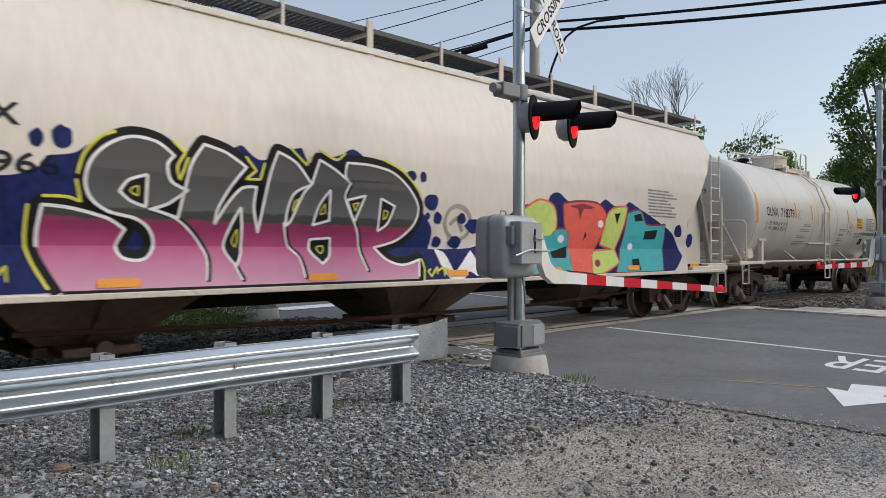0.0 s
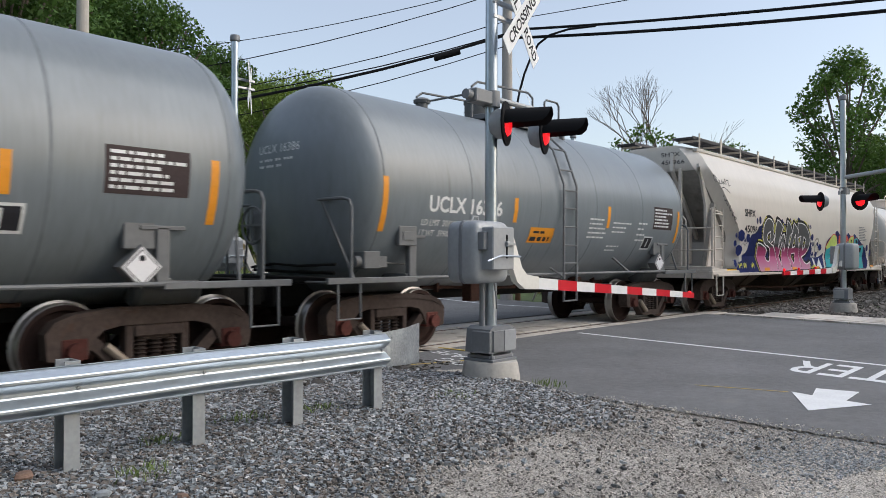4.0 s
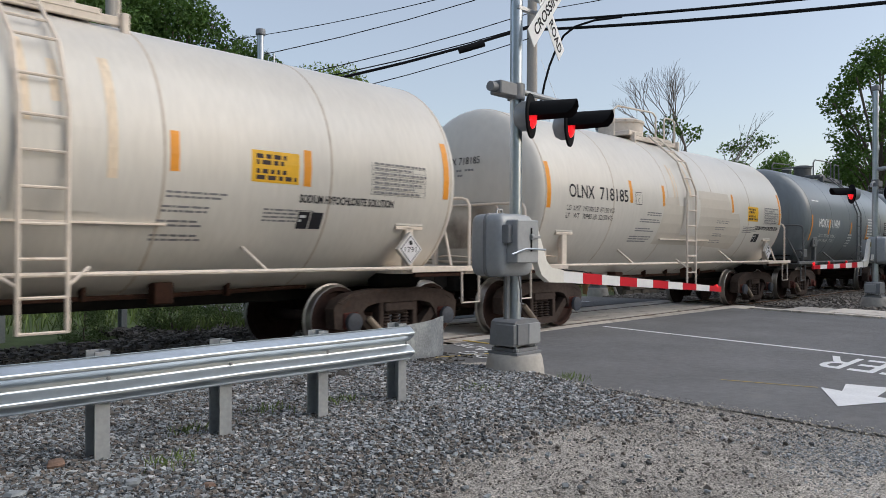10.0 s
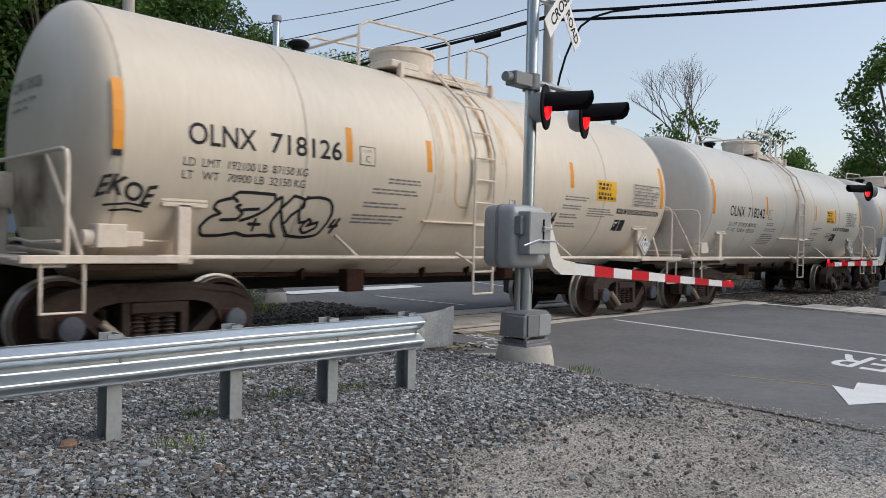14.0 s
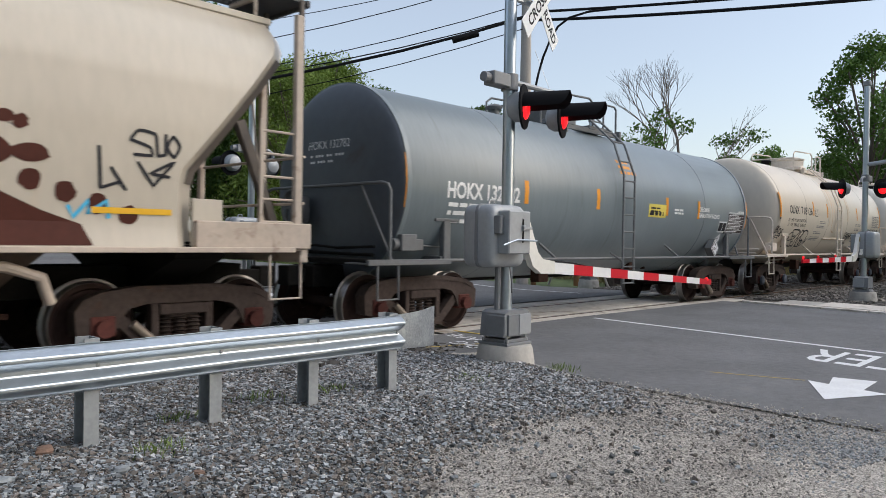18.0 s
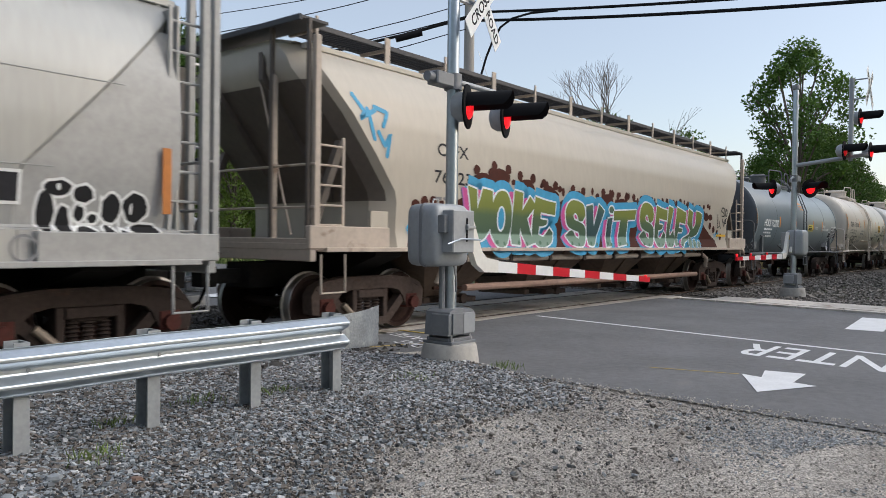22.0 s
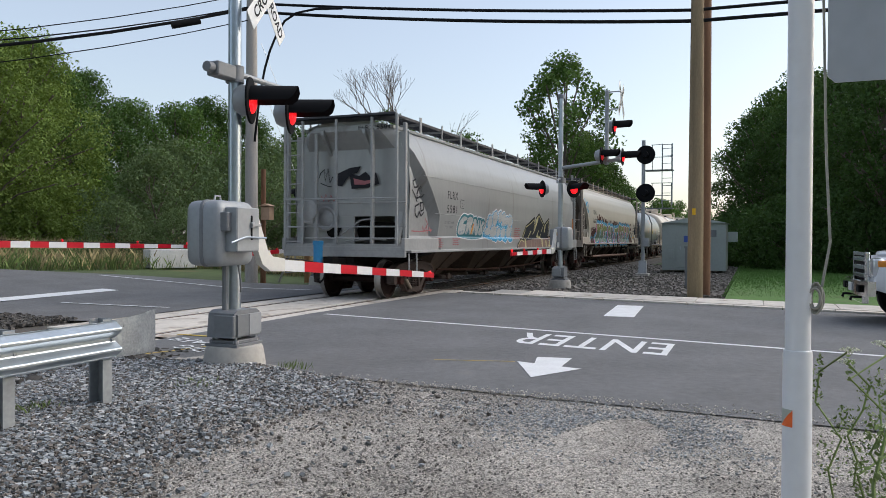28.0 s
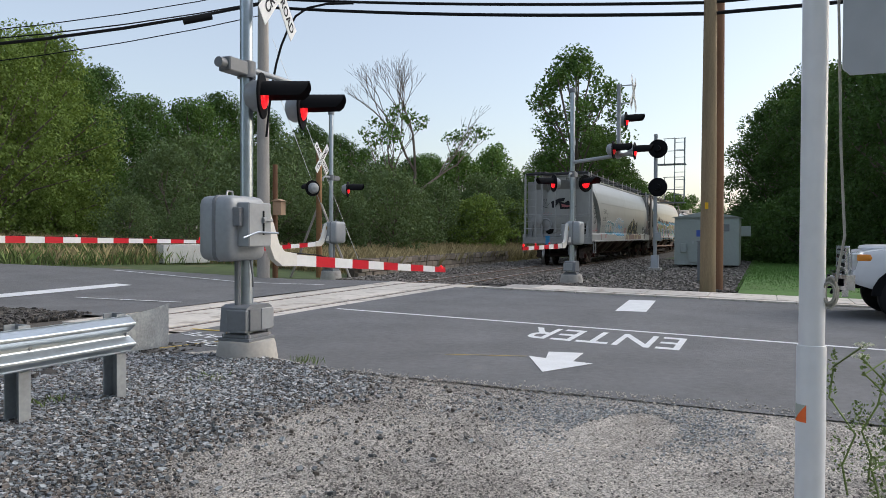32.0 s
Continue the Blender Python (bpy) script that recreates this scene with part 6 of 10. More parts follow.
    d.fat("tag", [[(x(-80.45), 2.42), (x(-80.62), 2.44), (x(-80.7), 2.34), (x(-80.5), 2.28), (x(-80.48), 2.2), (x(-80.66), 2.2)], [(x(-80.44), 2.4), (x(-80.42), 2.2), (x(-80.34), 2.22), (x(-80.34), 2.42)], [(x(-80.26), 2.42), (x(-80.32), 2.3), (x(-80.25), 2.2), (x(-80.19), 2.32), (x(-80.26), 2.42)], [(x(-80.62), 2.12), (x(-80.46), 1.9), (x(-80.24), 2.16), (x(-80.5), 2.02), (x(-80.3), 2.0)], [(x(-81.0), 2.24), (x(-80.98), 1.85), (x(-80.8), 1.92)], [(x(-80.88), 2.05), (x(-80.74), 1.85)]], 0.032, letter_black, 1, "black spray tag")
    d.rect("reflective_strip", x(-81.06), 1.61, x(-80.26), 1.67, yellow_sheet, 2)
    # vacuum pipes along the side
    part("discharge_pipe", Geo().tube([(-6.0, -1.42, 0.72), (-5.85, -1.45, 1.05), (-5.6, -1.45, 1.1), (5.6, -1.45, 1.1), (5.9, -1.45, 1.0), (6.0, -1.4, 0.75)], 0.055, 10), trim, car, "dusty pink discharge pipe")
    part("discharge_pipe", Geo().tube([(-5.2, -1.35, 0.62), (5.4, -1.35, 0.56)], 0.06, 10), mat("pink_brown_pipe", (0.32, 0.2, 0.15), 0.7, 0, 0.2), car)
    for k in range(9):
        part("pipe_clamp", Geo().box(-5.4 + 1.35 * k, -1.45, 1.12, 0.1, 0.16, 0.18), truck_steel, car)
    for e in (-1, 1):
        part("corner_ladder", ladder_geo(e * 8.4, 0.45, 1.45, 2.75, -1.55, 5), trim, car)
        part("corner_plate", Geo().box(e * 7.5, -1.56, 1.55, 0.35, 0.05, 0.5), paint, car)
        for y in (-1.5, -0.75):
            part("tall_post", Geo().box(e * 8.74, y, 2.75, 0.055, 0.055, 2.95), dark, car)
        part("end_stage", Geo().box(e * 8.62, 0, 4.24, 0.5, 2.9, 0.04).box(e * 8.86, 0, 4.22, 0.05, 2.95, 0.08), mat("dark_grating", (0.07, 0.07, 0.075)), car, "dark grating stage over the end")
        part("brake_rod", Geo().tube([(e * 8.7, -0.4, 3.7), (e * 8.6, -1.0, 1.45)], 0.018, 6), trim, car)
    return car


def flrx_hopper(c):
    paint = mat("dull_grey_hopper_paint", (0.335, 0.338, 0.33), 0.34, 0.15, 0.08, 2.5, 0.05, 14, second=(0.24, 0.225, 0.2), spot=-0.01, stretch=(2.5, 1, 0.4))
    trim = mat("pale_grey_hopper_trim", (0.36, 0.36, 0.355), 0.5, 0.1, 0.12, 6, second=(0.25, 0.18, 0.12), spot=-0.06)
    prof = [(1.62, 1.15), (1.61, 1.45), (1.52, 1.5), (1.60, 2.05), (1.62, 2.6), (1.59, 3.05), (1.48, 3.45), (1.3, 3.8), (1.08, 4.05)]
    car, d = hopper_car("dull grey covered hopper with silver and black graffiti", c, 8.67, paint, trim, prof, 3.9, 1.75, 1.25, (-4.7, -1.6, 1.6, 4.7), (-7.05, 7.6), paint, 2.0, True)
    x = lambda w: w - c
    d.text("FLRX", x(-112.45), 2.46, 0.2, 0.7, letter_black, bold=0.003, space=1.3)
    d.text("5581", x(-112.47), 2.1, 0.2, 0.68, letter_black, bold=0.003, space=1.3)
    d.rect("plate_mark", x(-111.55), 2.25, x(-111.3), 2.48, letter_black, 0)
    d.rect("plate_mark_face", x(-111.535), 2.265, x(-111.315), 2.465, paint, 1)
    d.text("C", x(-111.46), 2.3, 0.09, 0.07, letter_black, 2)
    d.text("LD LMT 213400", x(-112.55), 1.82, 0.065, 0.62, FINE, 0)
    d.text("LT WT   70600", x(-112.55), 1.7, 0.065, 0.56, FINE, 0)
    blue, silver, steel_blue, black, cream, ox = spray("bright_blue", (0.05, 0.33, 0.55)), mat("smeared_silver_spray_paint", (0.47, 0.475, 0.47), 0.5, 0, 0.2, 5, second=(0.24, 0.21, 0.185), spot=-0.03, stretch=(1, 1, 2.6)), spray("steel_blue", (0.13, 0.27, 0.36)), spray("coal_black", (0.02, 0.02, 0.022)), spray("straw_yellow", (0.5, 0.45, 0.24)), spray("oxide_red", (0.42, 0.14, 0.15))
    white = spray("white", (0.75, 0.75, 0.76))
    teal = mat("sea_teal_spray_paint", (0.03, 0.19, 0.23), 0.5, 0, 0.2, 5, second=(0.12, 0.2, 0.22), spot=-0.03)
    d.fat("graffiti_rim", [[(x(-111.5), 1.57), (x(-111.0), 1.53), (x(-110.3), 1.53), (x(-109.72), 1.57)]], 0.24, white, 0)
    d.fat("graffiti_ground", [[(x(-111.5), 1.57), (x(-111.0), 1.53), (x(-110.3), 1.53), (x(-109.72), 1.57)]], 0.18, teal, 1.0, "teal painted ground")
    for k, (ch, x0, w) in enumerate((("E", -111.6, 0.6), ("R", -111.04, 0.54), ("N", -110.54, 0.56), ("Y", -110.03, 0.44))):
        ring = bend([(x(x0 + w * p), 1.54 + (0.52 - 0.02 * k) * q) for p, q in BUBBLES[ch]])
        d.fat("graffiti_rim", [ring + ring[:1]], 0.16, white, 0.2)
        d.fat("graffiti_outline", [ring + ring[:1]], 0.1, teal, 1.2)
        d.poly("graffiti_letter", ring, silver, 2.2 + 0.3 * (k % 2), "silver bubble letter edged in teal")
        d.fat("graffiti_outline", [ring + ring[:1]], 0.03, teal, 3.2)
        d.fat("tag", [scribble(random.Random(70 + k), x(x0 + 0.15 * w), 1.57, 0.5 * w, 0.1, 7)], 0.014, steel_blue, 4.2)
    u = lambda p: x(-109.53 + 2.61 * (p - 410) / 790)
    v = lambda q: 1.33 + 0.97 * (460 - q) / 370
    spots = [(u(p), v(q), a * 0.0033, b * 0.00262) for p, q, a, b in ((545, 225, 62, 78), (680, 185, 70, 92), (510, 335, 78, 45), (670, 335, 95, 72), (825, 160, 65, 70), (820, 340, 55, 60), (935, 190, 62, 80), (1030, 200, 60, 55), (960, 345, 80, 62), (1130, 205, 68, 76), (1130, 330, 74, 72))]
    rimmed_blobs(d, "graffiti_letter", [(p, q - 0.05, a, b) for p, q, a, b in spots], ((0.115, white), (0.09, blue)), 0)
    rimmed_blobs(d, "graffiti_letter", spots, ((0.04, white), (0.028, blue), (0.0, silver)), 2.6, "silver bubble letter edged in blue")
    for z in (1.47, 2.05, 2.93):
        for s in (-1, 1):
            part("weld_line", Geo().tube([(-8.67 + (1.7 if z < 2.5 else 1.0), s * (-d.side(z) - 0.001), z), (8.67 - (1.7 if z < 2.5 else 1.0), s * (-d.side(z) - 0.001), z)], 0.007, 6), paint, car)
    # black and straw piece
    put = lambda pts: [(x(p), q) for p, q in pts]
    crest = put([(-106.41, 1.15), (-106.29, 1.28), (-105.93, 1.46), (-105.56, 1.42), (-105.26, 1.89), (-104.29, 2.21), (-104.26, 2.25), (-104.18, 1.88), (-104.04, 2.21), (-103.69, 2.37), (-103.12, 2.1), (-102.94, 1.98), (-102.72, 2.07), (-102.24, 2.24), (-102.16, 1.98), (-102.11, 1.5), (-101.89, 1.6), (-101.47, 1.42), (-101.05, 1.48), (-100.91, 1.16)])
    d.poly("graffiti_cloud", crest, mat("streaky_blue_black_spray_paint", (0.028, 0.032, 0.04), 0.5, 0, 0.3, 7, second=(0.13, 0.13, 0.128), spot=-0.06, stretch=(3.5, 1, 0.3)), 0.5, "black angular letters")
    d.stroke("graffiti_outline", [crest], 0.06, black, 3)
    d.poly("graffiti_base", put([(-106.41, 1.16), (-106.25, 1.26), (-105.93, 1.4), (-105.56, 1.37), (-104.35, 1.46), (-102.11, 1.5), (-101.89, 1.56), (-101.47, 1.38), (-101.07, 1.44), (-100.94, 1.16)]), mat("streaky_mauve_spray_paint", (0.2, 0.125, 0.105), 0.55, 0, 0.3, 6, second=(0.34, 0.31, 0.285), spot=0.0, stretch=(5, 1, 0.12)), 1.5, "streaky mauve base")
    for a in ([(-104.33, 1.59), (-104.19, 1.73), (-104.02, 2.17), (-103.69, 2.33), (-103.84, 2.06), (-104.12, 1.68)], [(-102.81, 1.97), (-102.65, 2.04), (-102.65, 1.72), (-102.79, 1.7)], [(-103.78, 1.53), (-103.58, 1.76), (-103.5, 1.77), (-103.58, 1.62), (-103.36, 1.53), (-103.19, 1.67), (-103.19, 1.48), (-103.39, 1.48)], [(-103.36, 1.48), (-103.19, 1.48), (-103.12, 1.17), (-103.29, 1.18)], [(-102.79, 1.4), (-102.64, 1.42), (-102.58, 1.17), (-102.73, 1.18)], [(-102.15, 1.45), (-102.0, 1.47), (-102.1, 1.17), (-102.38, 1.17)], [(-105.56, 1.47), (-105.45, 1.73), (-105.23, 1.86), (-105.26, 1.7), (-105.4, 1.48), (-105.3, 1.17), (-105.44, 1.17)], [(-104.9, 1.45), (-104.75, 1.5), (-104.5, 1.72), (-104.6, 1.75)]):
        d.poly("graffiti_light", put(a), cream, 2.5)
    for a in ([(-103.68, 2.31), (-103.12, 2.04), (-102.98, 1.97), (-103.19, 1.72)], [(-102.68, 2.02), (-102.26, 2.18), (-102.2, 1.91), (-102.16, 1.58)], [(-104.36, 2.13), (-104.29, 2.14), (-104.2, 1.81)], [(-105.23, 1.86), (-104.72, 2.0), (-104.33, 2.13)], [(-101.98, 1.52), (-101.52, 1.38), (-101.07, 1.42), (-100.98, 1.18)], [(-106.3, 1.22), (-105.95, 1.42), (-105.6, 1.36)]):
        d.stroke("graffiti_light", [put(a)], 0.04, cream, 3.4)
    d.bars("red_print", x(-106.5), 1.78, 6, 0.75, 0.034, 0.03, ox, 0, 3, pieces=7)
    d.bars("red_print", x(-113.2), 1.42, 5, 0.55, 0.026, 0.024, ox, 0, 3, pieces=7)
    d.bars("red_print", x(-112.1), 1.42, 4, 0.6, 0.026, 0.024, ox, 0, 5, pieces=7)
    for xx, zz in ((-110.62, 1.56), (-108.6, 1.5)):
        d.rect("reflective_strip", x(xx), zz, x(xx + 0.09), zz + 0.3, orange_sheet, 5, lean=0.1)
    d.text("YME", x(-100.15), 1.22, 0.14, 0.38, FINE, 1)
    d.stroke("graffiti_ring", [[(x(-99.55) + 0.12 * math.cos(a), 1.28 + 0.12 * math.sin(a)) for a in [0.45 * k for k in range(15)]]], 0.025, FINE, 1)
    d.rect("chart_edge", x(-100.02), 1.68, x(-99.56), 2.0, letter_white, 0)
    d.rect("black_chart", x(-99.99), 1.71, x(-99.59), 1.97, letter_black, 1)
    d.rect("chart_print", x(-99.8), 1.73, x(-99.77), 1.95, letter_white, 2)
    dg = Decals(car, [(z, y + 0.06) for z, y in d.levels], 0.006)
    u = lambda p: x(-99.45 + 1.3 * p / 530)
    v = lambda q: 1.2 + 0.74 * (400 - q) / 310
    spots = [(u(p), v(q), a * 0.00245, b * 0.00239) for p, q, a, b in ((55, 220, 34, 85), (100, 125, 55, 32), (122, 265, 28, 72), (200, 145, 40, 36), (185, 220, 22, 36), (240, 245, 20, 20), (205, 305, 42, 28), (315, 200, 42, 66), (300, 320, 26, 55), (420, 190, 56, 64), (460, 290, 62, 30), (360, 345, 32, 55), (485, 360, 30, 44))]
    rimmed_blobs(dg, "tag", spots, ((0.03, letter_white), (0.0, black)), 1, "black wildstyle letters rimmed in white")
    for p, q, a, b in ((100, 120, 8, 14), (190, 190, 8, 8), (350, 250, 6, 30), (400, 200, 6, 26), (440, 335, 8, 12), (270, 160, 7, 18)):
        dg.blobs("tag", [(u(p), v(q), a * 0.00245, b * 0.00239)], letter_white, 5, seed=p)
    dg.fat("tag", [[(x(-114.28), 2.82), (x(-114.44), 2.76), (x(-114.38), 2.62), (x(-114.23), 2.64), (x(-114.14), 2.7), (x(-114.23), 2.48)], [(x(-114.01), 2.67), (x(-114.19), 2.55), (x(-114.23), 2.37), (x(-114.03), 2.43)], [(x(-113.96), 2.65), (x(-114.03), 2.39), (x(-113.82), 2.49)], [(x(-114.48), 2.55), (x(-114.27), 2.37), (x(-114.23), 2.3)], [(x(-114.09), 2.25), (x(-114.3), 2.19), (x(-114.29), 2.02), (x(-114.14), 1.93), (x(-114.07), 2.07)], [(x(-114.03), 2.29), (x(-113.98), 2.08), (x(-113.82), 2.13), (x(-113.87), 2.3), (x(-114.03), 2.27)], [(x(-114.07), 2.07), (x(-113.94), 1.97), (x(-113.82), 2.05)]], 0.04, letter_black, 1, "black spray tag")
    dg.fat("tag", [[(x(-114.35), 1.61), (x(-113.86), 1.6), (x(-113.17), 1.65)], [(x(-113.67), 1.92), (x(-113.48), 1.78), (x(-113.55), 1.7)], [(x(-113.77), 1.73), (x(-113.67), 1.59), (x(-113.53), 1.74), (x(-113.42), 1.55)], [(x(-113.37), 1.71), (x(-113.22), 1.6)]], 0.03, ox, 1, "red spray tag")
    # marks on the rear end sheet
    e = -8.375
    for pts, ink, lift in (([(0.39, 2.95), (0.33, 2.68), (0.2, 2.66), (0.12, 2.8), (-0.02, 2.95), (-0.2, 2.97), (-0.3, 3.13), (0.0, 3.1)], letter_black, 0.0), ([(0.02, 2.98), (-0.05, 2.6), (-0.5, 2.62), (-0.79, 2.7), (-0.7, 2.98), (-0.55, 2.88), (-0.42, 3.0), (-0.25, 2.9)], letter_black, 0.002), ([(-0.1, 2.85), (-0.12, 2.7), (-0.4, 2.69), (-0.66, 2.76), (-0.62, 2.82), (-0.4, 2.78)], ox, 0.004)):
        part("end_marking", Geo().add([(e - lift, p, q) for p, q in pts], [tuple(range(len(pts)))]), ink, car)
    for line, ink in (([(0.87, 2.85), (0.8, 3.0), (0.7, 3.08), (0.68, 2.8), (0.6, 3.1), (0.55, 2.75), (0.47, 2.9)], letter_black), ([(0.8, 2.75), (0.62, 2.68), (0.5, 2.66)], letter_black), ([(0.79, 2.45), (0.72, 2.32), (0.66, 2.48), (0.58, 2.3), (0.52, 2.46), (0.44, 2.32), (0.36, 2.42)], ox), ([(0.7, 2.38), (0.4, 2.36)], ox)):
        part("end_marking", Geo().tube([(e, p, q) for p, q in line], 0.011, 5), ink, car)
    pts, faces = fitted("FLRX 5581", 0.8, 0.1)
    part("end_number", Geo().add([(-8.685, -0.4 - p[0], 3.93 + p[1]) for p in pts], faces), letter_black, car)
    # no hole here: a thin black plate gives the darkness of a cut-out
    part("end_hollow", Geo().prism([(0.67, 1.7), (0.6, 1.5), (0.45, 1.42), (0.3, 1.5), (0.22, 1.68)], e - 0.004, e, "x"), grime, car, "dark plate laid on as the shade of a cut-out")
    part("brake_rod", Geo().tube([(e - 0.05, 0.2, 1.5), (e - 0.05, -0.3, 1.85), (e - 0.05, -0.7, 1.9)], 0.018, 6).tube([(e - 0.05, 0.1, 1.35), (e - 0.05, -0.6, 1.42), (e - 0.05, -1.0, 1.4)], 0.018, 6), trim, car)
    part("air_tank", Geo().cyl((-7.6, -1.2, 1.62), (-7.6, 0.1, 1.62), 0.22, n=14), grime, car)
    part("gear_disc", Geo().lathe([(0.0, 0.02), (0.0, 0.27), (-0.04, 0.3), (-0.06, 0.26), (-0.02, 0.2), (-0.06, 0.1), (-0.06, 0.02)], (e - 0.02, 0.63, 1.9), "x", 20), trim, car, "round hand brake gear")
    part("rear_tread_stage", Geo().box(-8.65, 0, 4.2, 0.5, 2.9, 0.05).box(-8.87, 0, 4.22, 0.06, 2.9, 0.09), mat("dark_grating", (0.07, 0.07, 0.075)), car)
    for y in (-1.48, -0.85, 0.08, 0.99, 1.48):
        part("rear_post", Geo().box(-8.87, y, 2.75, 0.055, 0.055, 2.95), trim, car)
    rungs = Geo()
    for k in range(8):
        rungs.cyl((-8.87, 0.99, 1.35 + 0.34 * k), (-8.87, 1.48, 1.35 + 0.34 * k), 0.014, n=6)
    part("rear_ladder", rungs, trim, car)
    part("rear_rail", Geo().tube([(-8.89, -1.5, 2.34), (-8.89, 1.5, 2.34)], 0.018, 6).tube([(-8.89, -1.5, 1.43), (-8.89, 0.9, 1.43)], 0.018, 6), trim, car)
    part("end_device", Geo().box(-9.32, 0.28, 1.05, 0.16, 0.16, 0.5).box(-9.32, 0.28, 1.32, 0.18, 0.18, 0.1), mat("blue_plastic", (0.03, 0.25, 0.5), 0.5), car, "blue end-of-train marker on the coupler")
    part("reflective_strip", Geo().box(8.14, -1.6, 1.99, 0.1, 0.012, 0.7), mat("faded_orange_strip", (0.5, 0.17, 0.03), 0.55), car, "faded orange reflective strip")
    part("front_ladder", ladder_geo(8.45, 0.45, 1.3, 3.9, -1.5, 8), trim, car)
    part("front_post", Geo().box(8.85, -1.4, 2.8, 0.09, 0.09, 3.0).box(8.85, -0.9, 2.8, 0.09, 0.09, 3.0), trim, car)
    return car

# ---------- ground, road and track ----------


def ground_mat():
    """Earth, gravel lot and grass in one sheet, told apart by place."""
    m = mat("earth_and_grass", (0.07, 0.1, 0.035), 0.95, 0, 0.3, 1.2, 0.8, 25, second=(0.12, 0.11, 0.05), spot=0.0)
    return m


def grit_mat():
    """Trodden grit: grains of many tones over sandy and brown patches."""
    m = mat("trodden_gravel", (0.44, 0.41, 0.37), 0.95, 0, 0.25, 4, second=(0.34, 0.312, 0.28), spot=0.08)
    N, L = m.node_tree.nodes, m.node_tree.links
    b = N["Principled BSDF"]
    base = b.inputs["Base Color"].links[0].from_socket
    tc, cells, bw, rg, tint, bump = (N.new("ShaderNode" + k) for k in ("TexCoord", "TexVoronoi", "RGBToBW", "MapRange", "VectorMath", "Bump"))
    cells.inputs["Scale"].default_value = 105
    L.new(tc.outputs["Object"], cells.inputs["Vector"])
    L.new(cells.outputs["Color"], bw.inputs[0])
    rg.inputs["From Min"].default_value, rg.inputs["From Max"].default_value = 0.25, 0.8
    rg.inputs["To Min"].default_value, rg.inputs["To Max"].default_value = 0.45, 1.45
    L.new(bw.outputs[0], rg.inputs["Value"])
    tint.operation = "SCALE"
    L.new(base, tint.inputs[0])
    L.new(rg.outputs[0], tint.inputs["Scale"])
    L.new(tint.outputs[0], b.inputs["Base Color"])
    bump.inputs["Strength"].default_value, bump.inputs["Distance"].default_value = 0.7, 0.008
    bump.invert = True
    L.new(cells.outputs["Distance"], bump.inputs["Height"])
    L.new(bump.outputs[0], b.inputs["Normal"])
    return m


def road_edge(y):
    """Far edge of the road beyond the track, which bends away as it climbs."""
    return float(np.interp(y, (10, 13.5, 16, 19, 21.3, 30, 46, 150), (19.9, 19.3, 18.4, 17.4, 15.9, 10.8, 1.5, -60)))


